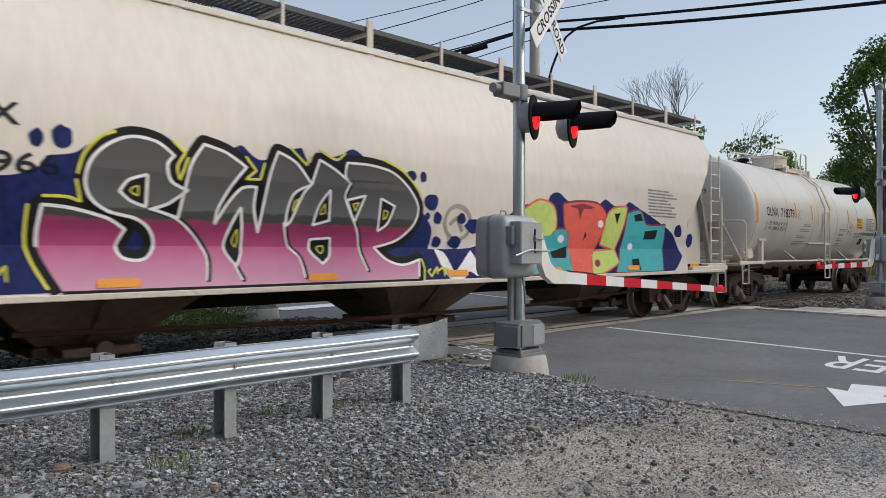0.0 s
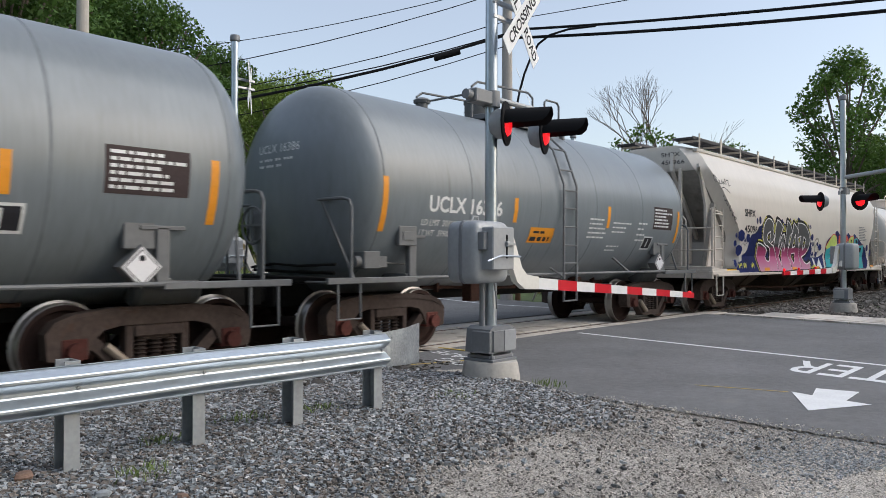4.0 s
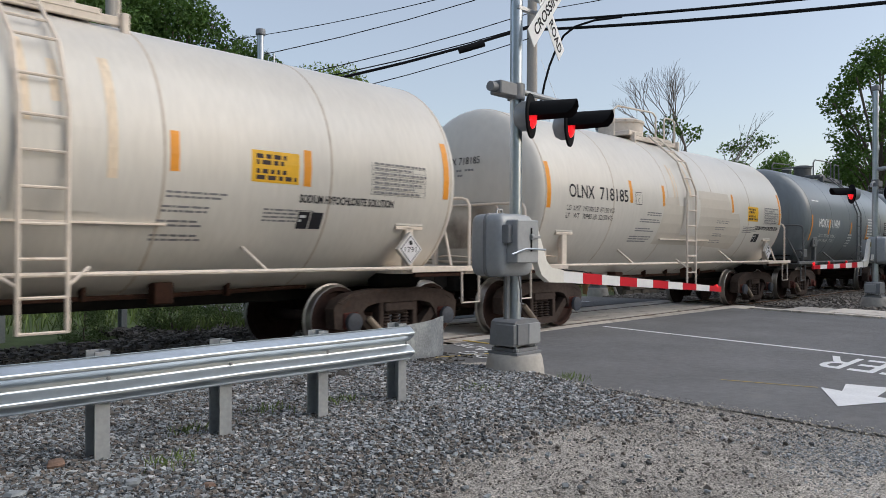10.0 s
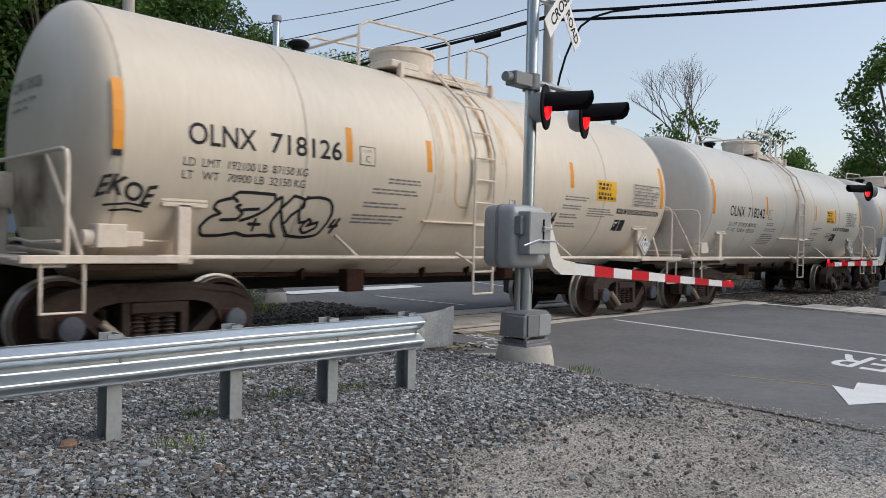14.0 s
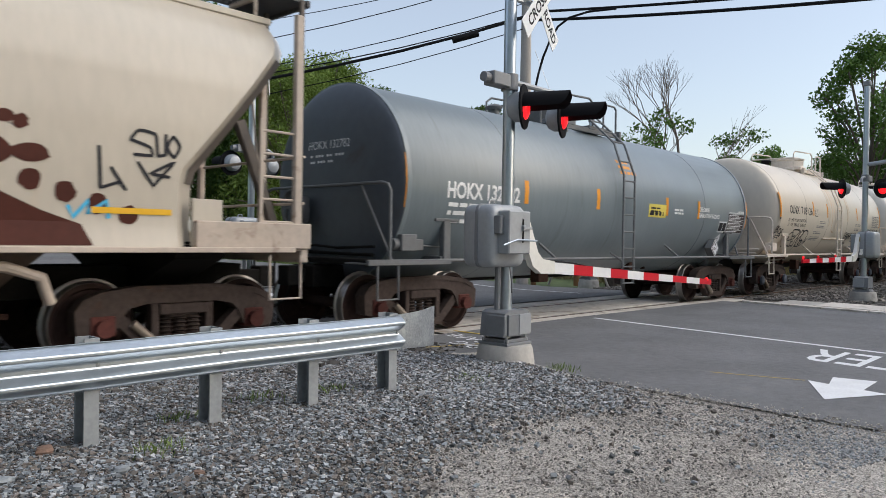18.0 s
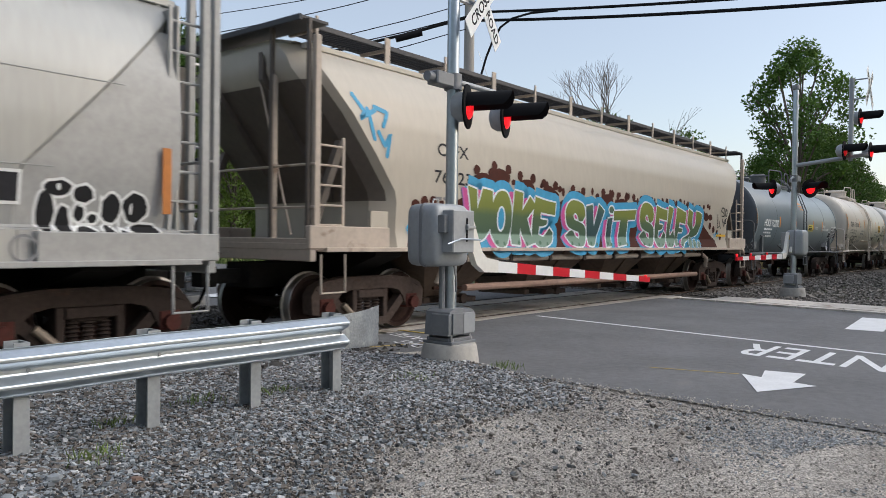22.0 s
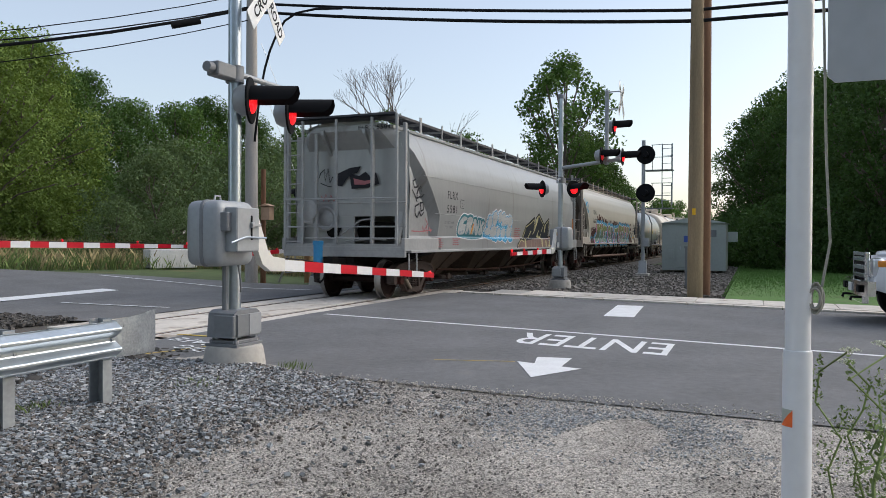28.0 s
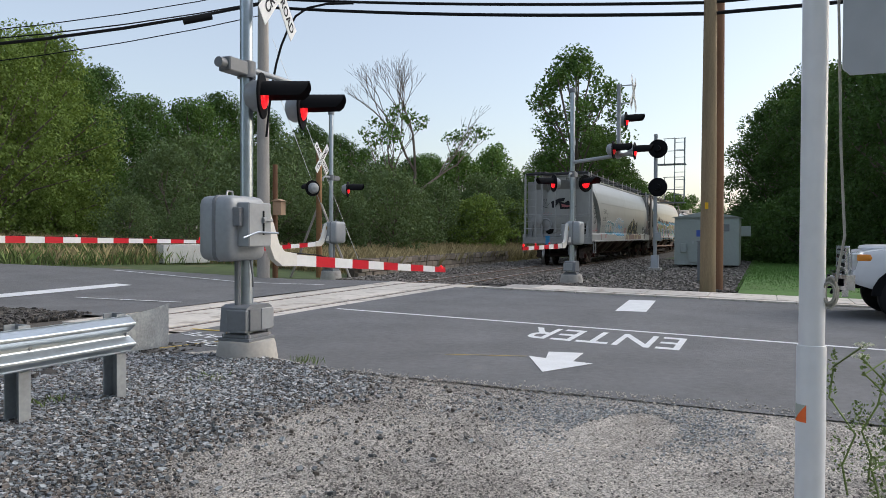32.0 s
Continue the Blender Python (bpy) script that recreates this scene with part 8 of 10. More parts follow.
    for bx, bz, face, aim in (buck or []):
        crossbuck(s, bx, face * 0.12, bz, face, True, aim)
        part("crossbuck_bracket", Geo().box(bx / 2, face * 0.05, bz - 0.05, abs(bx) + 0.1, 0.05, 0.05).box(bx / 2, face * 0.05, bz + 0.12, abs(bx) + 0.1, 0.05, 0.05), steel, s)
    return s


near_sig = crossing_signal(6.68, 5.27, "aluminium crossing signal with lowered gate, lit red lamps and crossbuck", 0, 4.9, 0.34, [(0.07, -0.16, 2.92, -1, True, 25), (0.92, -0.1, 2.92, -1, True, 22)], 6.2, buck=[(0.4, 4.2, -1, 11)], lamp_at=(0.97,))
far_sig = crossing_signal(21.75, 5.3, "aluminium crossing signal with short cantilever beyond the road", 180, 4.1, 0.04, [(0.21, -0.5, 2.93, -1, True, 37), (-0.15, 0.36, 2.93, 1, True, -37)], 5.6, detail=False)
part("cantilever_arm", Geo().cyl((0.0, 0.0, 3.55), (0, 1.75, 3.75), 0.055, n=12).cyl((0, 1.35, 3.6), (0, 1.35, 5.75), 0.06, n=12).tube([(0, 1.35, 5.7), (0, 1.75, 5.7)], 0.02, 6).tube([(0, 1.35, 5.2), (0, 1.75, 5.2)], 0.02, 6), alu_paint, far_sig)
for px, py, pz, lit in ((-0.35, 1.5, 4.75, True), (0.25, 1.25, 3.85, False), (-0.35, 1.75, 3.85, True)):
    lamp_unit(far_sig, px, py, pz, 1, lit)
crossbuck(far_sig, 0.0, 1.75, 5.45, 1)
left_sig = crossing_signal(20.36, 12.75, "aluminium crossing signal with lowered gate beyond the track", 180, 4.6, 0.2, [(-0.45, 0.35, 2.85, 1, True, 20), (0.45, -0.4, 2.85, -1, False, -30)], 5.2)
mast_four = crossing_signal(8.45, 13.35, "aluminium crossing signal with a long lowered gate beyond the track", 0, 6.4, 0.1, [(-0.4, 0.12, 2.9, 1, False, 0), (0.5, 0.12, 2.9, 1, True, 0)], 5.8, buck=[(0.45, 4.95, 1, 52)], lift=0.2)

# ---------- poles and wires ----------


def utility_pole(x, y, h, r, material, label, lean=0.0, steps=True):
    p = thing("utility_pole", label, "utility pole", pose(x, y, gz(x, y) - 0.05, 0, lean, 0), "utility poles")
    part("shaft", Geo().lathe([(0, r), (h * 0.3, r * 0.95), (h * 0.7, r * 0.82), (h, r * 0.7)], (0, 0, 0), "z", 20), material, p)
    part("crossarm", Geo().box(0, 0.1, h - 0.6, 0.1, 2.4, 0.12), pole_brown, p)
    for k in (-1.0, -0.4, 0.4, 1.0):
        part("insulator", Geo().lathe([(0, 0.03), (0.06, 0.045), (0.09, 0.03), (0.14, 0.045), (0.17, 0.02)], (0, 0.1 + k, h - 0.54), "z", 10), mat("brown_glaze", (0.12, 0.05, 0.03), 0.25), p)
    return p


pole_mid = utility_pole(19.06, 14.4, 11.0, 0.2, pole_pale, "pale grey weathered wooden utility pole beyond the track")
pole_right = utility_pole(19.45, 1.33, 10.0, 0.19, pole_wood, "weathered brown wooden utility pole beside the pavement")
part("yellow_tag", Geo().box(-0.192, 0.03, 2.2, 0.006, 0.08, 0.16), yellow_sheet, pole_right)
pole_twin = utility_pole(20.6, 1.2, 9.6, 0.17, pole_brown, "reddish brown wooden utility pole behind another pole", 0.6)
pole_left = utility_pole(8.2, 20.2, 12.0, 0.18, pole_pale, "weathered wooden utility pole before the trees")
part("meter_box", Geo().box(-0.05, -0.25, 1.5, 0.22, 0.14, 0.34), alu_paint, pole_left)
stub = thing("wooden_post", "short brown wooden post with a pale box", "post", pose(19.5, 14.0, gz(19, 14)))
part("shaft", Geo().lathe([(0, 0.09), (3.6, 0.075)], (0.1, 0.35, 0), "z", 12), pole_brown, stub)
part("box", Geo().box(-0.1, 0.05, 2.2, 0.25, 0.32, 0.42).prism([(-0.17, 2.42), (0.27, 2.42), (0.05, 2.5)], -0.27, 0.02, "x"), mat("pale_pine", (0.5, 0.33, 0.22), 0.8), stub)
brace = thing("braced_post", "brown wooden post with two pale slanting struts", "post", pose(20.82, 13.5, gz(20, 13)))
part("shaft", Geo().lathe([(0, 0.1), (4.2, 0.09)], (0, 0, 0), "z", 12), mat("orange_brown_wood", (0.3, 0.16, 0.07), 0.8), brace)
crossbuck(brace, 0, -0.1, 3.9, -1, True, 6)
part("strut", Geo().tube([(0, 0, 2.6), (0.3, -1.0, 0)], 0.04, 8), pole_pale, brace)
part("strut", Geo().tube([(0, 0, 2.4), (-0.3, 0.9, 0)], 0.04, 8), pole_pale, brace)


def wire(a, b, sag, r, label="black cable strung between utility poles"):
    a, b = Vector(a), Vector(b)
    pts = [a.lerp(b, k / 16) - Vector((0, 0, sag * 4 * (k / 16) * (1 - k / 16))) for k in range(17)]
    return solid("overhead_cable", Geo().tube(pts, r, 6), cable_black, label, "cable", group="overhead cables")


wire((19.06, 14.3, 8.42), (19.45, 1.4, 6.85), 0.12, 0.045)
wire((19.06, 14.3, 8.68), (19.45, 1.4, 7.12), 0.1, 0.04)
wire((19.06, 14.3, 9.0), (19.45, 1.4, 8.45), 0.1, 0.012)
wire((19.06, 14.3, 9.7), (19.45, 1.4, 9.2), 0.2, 0.012)
wire((19.45, 1.4, 6.85), (16.5, -32, 7.1), 0.5, 0.045)
wire((19.45, 1.4, 7.12), (16.5, -32, 7.4), 0.5, 0.04)
wire((19.06, 14.3, 8.55), (-5, 36, 5.7), 2.05, 0.045)
wire((19.06, 14.3, 9.98), (-5, 36, 6.3), 2.05, 0.014)
wire((19.06, 14.3, 9.0), (-5, 36, 5.85), 2.05, 0.014)
wire((19.06, 14.3, 8.6), (-5, 36, 6.2), 2.05, 0.018)
wire((19.06, 14.3, 8.2), (-5, 36, 4.7), 2.0, 0.014)
wire((19.06, 14.3, 10.6), (8.2, 20.2, 10.4), 0.5, 0.014)
wire((8.2, 20.2, 10.4), (-20, 36, 10.6), 0.8, 0.014)
wire((19.06, 14.3, 10.2), (12.0, 40, 11.0), 0.8, 0.014)
solid("splice_case", Geo().cyl((17.86, 15.38, 7.95), (17.26, 15.92, 7.7), 0.11, n=12), cable_black, "black cable splice case hanging on a cable", "cable box")
solid("drop_cable", Geo().tube([(19.1, 11.2, 8.18), (18.9, 12.0, 8.2), (18.8, 12.6, 8.12), (18.78, 13.0, 7.92), (18.8, 13.3, 7.55), (18.82, 13.55, 7.1), (18.85, 13.75, 6.6), (18.88, 13.92, 6.0), (18.9, 14.05, 5.3), (18.95, 14.2, 4.4)], 0.035, 8), cable_black, "black drop cable curving down beside the pole", "cable")
for a, b in (((19.0, 14.0, 7.4), (20.6, 11.8, 0.4)), ((19.0, 14.0, 6.2), (20.9, 12.6, 0.4))):
    solid("guy_wire", Geo().tube([a, b], 0.008, 5), steel, "thin steel guy wire of a pole", "cable")

# ---------- railway signal, cabinet ----------
rs = thing("railway_signal", "railway signal mast with two black target discs and a side ladder", "railway signal", pose(31.2, 4.17, 0))
part("mast", Geo().cyl((0, 0, 0.1), (0, 0, 5.5), 0.075, n=14), alu_paint, rs)
part("mast_foot", Geo().prism([(-0.2, 0.05), (0.2, 0.05), (0.08, 0.6), (-0.08, 0.6)], -0.15, 0.15), alu_paint, rs)
part("foot_slab", Geo().box(0, 0, 0.02, 0.5, 0.5, 0.14), concrete, rs)
for z in (4.9, 3.35):
    t = part("target", Geo().lathe([(-0.02, 0.02), (-0.02, 0.37), (0.0, 0.38), (0.02, 0.37), (0.02, 0.02)], (-0.12, -0.1, z), "x", 28), black_paint, rs, "black round target")
    part("hood", Geo().lathe([(-0.02, 0.13), (-0.26, 0.11)], (-0.12, -0.1, z), "x", 16), black_paint, t)
    stage = Geo().box(0.25, -0.6, z - 0.62, 0.5, 1.1, 0.04)
    for yy in (-0.35, -0.75, -1.1):
        stage.cyl((0.0, yy, z - 0.62), (0.0, yy, z + 0.4), 0.014, n=6)
    stage.cyl((0, -0.3, z + 0.4), (0, -1.12, z + 0.4), 0.014, n=6).cyl((0, -0.3, z - 0.1), (0, -1.12, z - 0.1), 0.014, n=6)
    part("stage", stage, alu_dark, rs, "open steel service stage")
lad = Geo()
for yy in (-0.72, -1.12):
    lad.cyl((0.1, yy, 2.9), (0.1, yy, 5.35), 0.018, n=6)
for k in range(8):
    lad.cyl((0.1, -0.72, 3.05 + 0.3 * k), (0.1, -1.12, 3.05 + 0.3 * k), 0.012, n=6)
part("ladder", lad, bright_steel, rs)
part("small_box", Geo().box(0.0, -0.12, 1.35, 0.25, 0.25, 0.35), alu_paint, rs)

hut_paint = mat("pale_green_grey_metal", (0.36, 0.4, 0.39), 0.45, 0.2, 0.06, 5)
hut = thing("equipment_hut", "pale grey-green metal equipment hut with a low gable roof", "equipment hut", pose(36.0, 2.45, 0))
part("wall", Geo().box(0, 0, 1.15, 2.6, 2.7, 2.1), hut_paint, hut)
part("roof", Geo().prism([(-1.45, 2.2), (1.45, 2.2), (0, 2.48)], -1.4, 1.4, "x"), hut_paint, hut)
d1 = part("door", Geo().box(-1.32, 0.25, 1.15, 0.05, 0.95, 1.85), hut_paint, hut)
part("handle", Geo().box(-1.36, 0.55, 1.1, 0.04, 0.04, 0.14), steel, d1)
part("notice", Geo().box(-1.36, 0.3, 1.5, 0.012, 0.22, 0.28), mat("blue_notice", (0.06, 0.12, 0.45), 0.5), d1)
part("lamp", Geo().box(-1.34, 0.1, 2.12, 0.1, 0.12, 0.08), white_sheet, hut)
part("meter_box", Geo().box(-1.36, 0.95, 0.85, 0.12, 0.25, 0.4), hut_paint, hut)
part("side_box", Geo().box(-0.6, -1.6, 1.6, 0.4, 0.4, 0.45), hut_paint, hut)
part("vent", Geo().box(-1.31, -0.7, 1.75, 0.03, 0.5, 0.3), alu_dark, hut)
ped = thing("pedestal_cabinet", "narrow grey pedestal cabinet beside a pole", "cabinet", pose(24.5, 1.75, 0))
part("body", Geo().box(0, 0, 0.6, 0.35, 0.45, 1.2), alu_dark, ped)
part("lid", Geo().box(0, 0, 1.22, 0.4, 0.5, 0.05), alu_dark, ped)

# ---------- white pipe post close by, with sign panel and rope ----------
plastic = mat("white_plastic_pipe", (0.74, 0.76, 0.79), 0.35, 0, 0.05, 6, second=(0.6, 0.61, 0.62), spot=-0.1)
wp = thing("sign_post", "white plastic pipe post with a coiled rope", "post", pose(2.95, -0.15, 0, 0, 0.5, 0))
part("sleeve", Geo().lathe([(-0.1, 0.05), (1.0, 0.049), (1.01, 0.047), (1.012, 0.043)], (0, 0, 0), "z", 28), plastic, wp)
part("pipe", Geo().cyl((0, 0, 0.9), (0, 0, 3.6), 0.043, n=28), plastic, wp)
for name, ink, lower in (("orange_mark", mat("fluorescent_orange_tape", (0.9, 0.16, 0.03), 0.5), True), ("grey_mark", mat("grey_reflective_tape", (0.42, 0.46, 0.42), 0.5), False)):
    rows = [[(0.0508 * math.cos(a), 0.0508 * math.sin(a), 0.74 + 0.062 * (1 - i / 3 if up == lower else (0.0 if lower else 1.0))) for i, a in enumerate((1.75, 2.1, 2.45, 2.8)[::-1])] for up in (False, True)]
    part(name, Geo().grid(rows), ink, wp)
coil = Geo()
for k in range(5):
    coil.tube([(-0.02 + 0.006 * k + 0.012 * math.sin(k), -0.05 - 0.006 * (k % 3) + 0.02 * math.cos(a), 1.2 + (0.035 + 0.005 * k) * math.sin(a)) for a in [0.45 * j for j in range(15)]], 0.005, 5)
rope_mat = mat("grey_rope", (0.3, 0.3, 0.27), 0.9, 0, 0.2, 40)
part("rope_coil", coil, rope_mat, wp)
part("rope", Geo().tube([(-0.01, -0.06, 3.4), (-0.01, -0.068, 2.4), (-0.01, -0.085, 1.7), (-0.01, -0.1, 1.4), (-0.01, -0.075, 1.24)], 0.005, 5), rope_mat, wp)
panel = thing("road_sign", "back of a pale grey sheet-metal sign on a post", "sign", pose(2.95, -0.69, -0.14))
part("sheet", Geo().prism([(-0.43, 2.1), (0.43, 2.1), (0.455, 2.125), (0.455, 3.3), (-0.455, 3.3), (-0.455, 2.125)], -0.006, 0.006, "x"), mat("pale_grey_sheet_metal", (0.45, 0.48, 0.52), 0.45, 0.3, 0.05), panel)
part("stay", Geo().box(0.03, 0.0, 1.65, 0.03, 0.03, 3.3), steel, panel)

# ---------- loose blocks and walls beyond the road ----------
jb = thing("concrete_block", "short pale concrete barrier block on the verge", "barrier", pose(21.65, 20.0, gz(21, 20), 0, 0, 64))
part("block", Geo().box(0, 0, 0.32, 0.7, 1.75, 0.68), mat("pale_barrier_concrete", (0.68, 0.67, 0.65), 0.85, 0, 0.14, 7, 0.25, 90), jb)
wall = setting("retaining_wall", Geo().box(30.0, 13.0, 0.2, 16, 0.3, 0.7), mat("old_dark_stone", (0.11, 0.09, 0.075), 0.9, 0, 0.3, 8, 0.6, 20), "low old stone wall beside the track")
rnd = random.Random(5)
stone = Geo().box(0, 0, 0, 0.5, 0.16, 0.2).mesh("stone", mat("wall_stone", (0.2, 0.165, 0.135), 0.9, 0, 0.25, 8, 0.6, 20, obj=0.3))
for r in range(3):
    for k in range(30):
        part("stone", stone, None, wall, "", pose(22.3 + 0.53 * k + (0.25 if r % 2 else 0), 12.80 + rnd.uniform(-0.02, 0.02), -0.02 + 0.22 * r, 0, rnd.uniform(-2, 2), rnd.uniform(-3, 3)))

# ---------- vehicles ----------


def pickup(label, m, paint, big=True):
    """Pickup truck, front towards +x, wheels on z = 0."""
    v = thing("pickup_truck", label, "pickup truck", m, "waiting vehicles")
    hw = 1.0
    body = Geo()
    side = [(-2.9, 0.62), (-2.9, 1.28), (-0.9, 1.32), (-0.85, 1.34), (0.95, 1.34), (1.25, 1.28), (2.2, 1.2), (2.6, 1.14), (2.74, 1.04), (2.78, 0.62), (2.4, 0.5), (-2.6, 0.5)]
    rows = []
    for t, inset in ((-1, 0.06), (-0.96, 0.0), (0.96, 0.0), (1, 0.06)):
        rows.append([(x + (-inset if x > 0 else inset), hw * t, z - (inset if z > 1 else -inset)) for x, z in side])
    n = len(side)
    body.add([p for r in rows for p in r], [(i * n + k, i * n + (k + 1) % n, (i + 1) * n + (k + 1) % n, (i + 1) * n + k) for i in range(3) for k in range(n)] + [tuple(range(n)), tuple(range(3 * n, 4 * n))])
    part("body", body, paint, v)
    cab = Geo()
    cab.add([(-0.85, -0.92, 1.33), (1.2, -0.92, 1.33), (1.2, 0.92, 1.33), (-0.85, 0.92, 1.33), (-0.65, -0.74, 1.9), (0.4, -0.74, 1.9), (0.4, 0.74, 1.9), (-0.65, 0.74, 1.9), (-0.6, -0.66, 1.95), (0.3, -0.66, 1.95), (0.3, 0.66, 1.95), (-0.6, 0.66, 1.95)], [(0, 1, 5, 4), (1, 2, 6, 5), (2, 3, 7, 6), (3, 0, 4, 7), (4, 5, 9, 8), (5, 6, 10, 9), (6, 7, 11, 10), (7, 4, 8, 11), (8, 9, 10, 11)])
    part("cab", cab, paint, v)
    part("windscreen", Geo().add([(1.13, -0.8, 1.4), (1.13, 0.8, 1.4), (0.46, 0.68, 1.86), (0.46, -0.68, 1.86)], [(0, 1, 2, 3)]).add([(1.11, -0.8, 1.4), (1.11, 0.8, 1.4), (0.44, 0.68, 1.86), (0.44, -0.68, 1.86)], [(3, 2, 1, 0)]), glass, v)
    for s in (-1, 1):
        part("side_window", Geo().add([(-0.7, s * 0.915, 1.4), (0.15, s * 0.915, 1.4), (0.1, s * 0.772, 1.85), (-0.56, s * 0.772, 1.85)], [(0, 1, 2, 3)]), glass, v)
        part("side_window", Geo().add([(0.22, s * 0.915, 1.4), (0.98, s * 0.915, 1.4), (0.4, s * 0.772, 1.85), (0.17, s * 0.772, 1.85)], [(0, 1, 2, 3)]), glass, v)
        part("mirror", Geo().box(0.95, s * 1.12, 1.5, 0.1, 0.22, 0.26), black_paint, v)
        part("headlight", Geo().pillow(2.68, s * 0.8, 0.97, 0.24, 0.38, 0.34, 0.4, 12), mat("headlamp_glass", (0.6, 0.62, 0.65), 0.1, 0.3, coat=0.8), v, "clear headlight")
        part("turn_lamp", Geo().pillow(2.6, s * 0.965, 1.04, 0.24, 0.08, 0.12, 0.4, 12), mat("amber_lamp", (0.8, 0.28, 0.03), 0.3), v, "amber corner lamp")
        part("door_seam", Geo().box(-0.82, s * 1.0, 0.95, 0.012, 0.01, 0.7).box(0.2, s * 1.0, 0.95, 0.012, 0.01, 0.7).box(1.15, s * 1.0, 0.95, 0.012, 0.01, 0.7), black_paint, v)
        for x in (-1.75, 2.0):
            part("wheel_arch", Geo().prism([(x + 0.5 * math.cos(a), 0.42 + 0.48 * math.sin(a)) for a in [math.pi * k / 10 for k in range(11)]], s * 0.9, s * 1.012), black_paint, v)
            w = part("wheel", Geo().lathe([(-0.12, 0.2), (-0.12, 0.36), (-0.08, 0.4), (0.08, 0.4), (0.12, 0.36), (0.12, 0.2)], (0, 0, 0), "y", 28), rubber, v, "", pose(x, s * 0.9, 0.4))
            rim = Geo().lathe([(s * 0.1, 0.24), (s * 0.125, 0.23), (s * 0.09, 0.2), (s * 0.07, 0.06), (s * 0.1, 0.04)], (0, 0, 0), "y", 24)
            for k in range(7):
                a = k * math.pi / 3.5
                rim.box(0.13 * math.cos(a), s * 0.1, 0.13 * math.sin(a), 0.17, 0.03, 0.055, Matrix.Rotation(-a, 3, "Y"))
            part("rim", rim, chrome, w)
            part("hub", Geo().lathe([(s * 0.07, 0.06), (s * 0.13, 0.055), (s * 0.14, 0.01)], (0, 0, 0), "y", 14), black_paint, w)
    part("grille", Geo().box(2.78, 0, 0.97, 0.06, 1.18, 0.42), black_paint, v)
    for k in range(3):
        part("grille_bar", Geo().box(2.83, 0, 0.83 + 0.14 * k, 0.05, 1.16, 0.075), chrome, v)
    part("grille_surround", Geo().box(2.81, 0.6, 0.97, 0.07, 0.07, 0.48).box(2.81, -0.6, 0.97, 0.07, 0.07, 0.48).box(2.81, 0, 1.2, 0.07, 1.26, 0.06), chrome, v)
    part("hood_bulge", Geo().pillow(1.8, 0, 1.2, 1.5, 1.1, 0.12, 0.45, 16), paint, v)
    part("fog_lamp_recess", Geo().box(2.965, 0.72, 0.62, 0.02, 0.26, 0.12).box(2.965, -0.72, 0.62, 0.02, 0.26, 0.12), black_paint, v)
    part("tow_hook", Geo().tube([(2.86, 0.45, 0.46), (3.02, 0.45, 0.46), (3.04, 0.45, 0.4)], 0.025, 6).tube([(2.86, -0.45, 0.46), (3.02, -0.45, 0.46), (3.04, -0.45, 0.4)], 0.025, 6), black_paint, v)
    part("bumper", Geo().prism([(2.74, -1.0), (2.86, -0.98), (2.95, -0.8), (2.97, 0.0), (2.95, 0.8), (2.86, 0.98), (2.74, 1.0)], 0.5, 0.75, "z").box(2.86, 0, 0.44, 0.1, 1.6, 0.14), chrome, v)
    part("number_plate", Geo().box(2.98, 0, 0.62, 0.012, 0.32, 0.14), white_sheet, v)
    part("rear_bumper", Geo().box(-2.95, 0, 0.58, 0.12, 1.9, 0.18), chrome, v)
    part("bed_inside", Geo().box(-1.9, 0, 1.32, 1.8, 1.7, 0.03), black_paint, v)
    return v


TRUCK_AT = pose(15.10, -4.05, 0.0, 0, 0, 92)
creeping_truck = pickup("white pickup truck with chrome grille creeping up to the crossing", TRUCK_AT, car_white)
pickup("white pickup truck waiting beyond the track", pose(11.6, 29.2, gz(10, 29) + 0.05, 0, 0, -62), car_white)


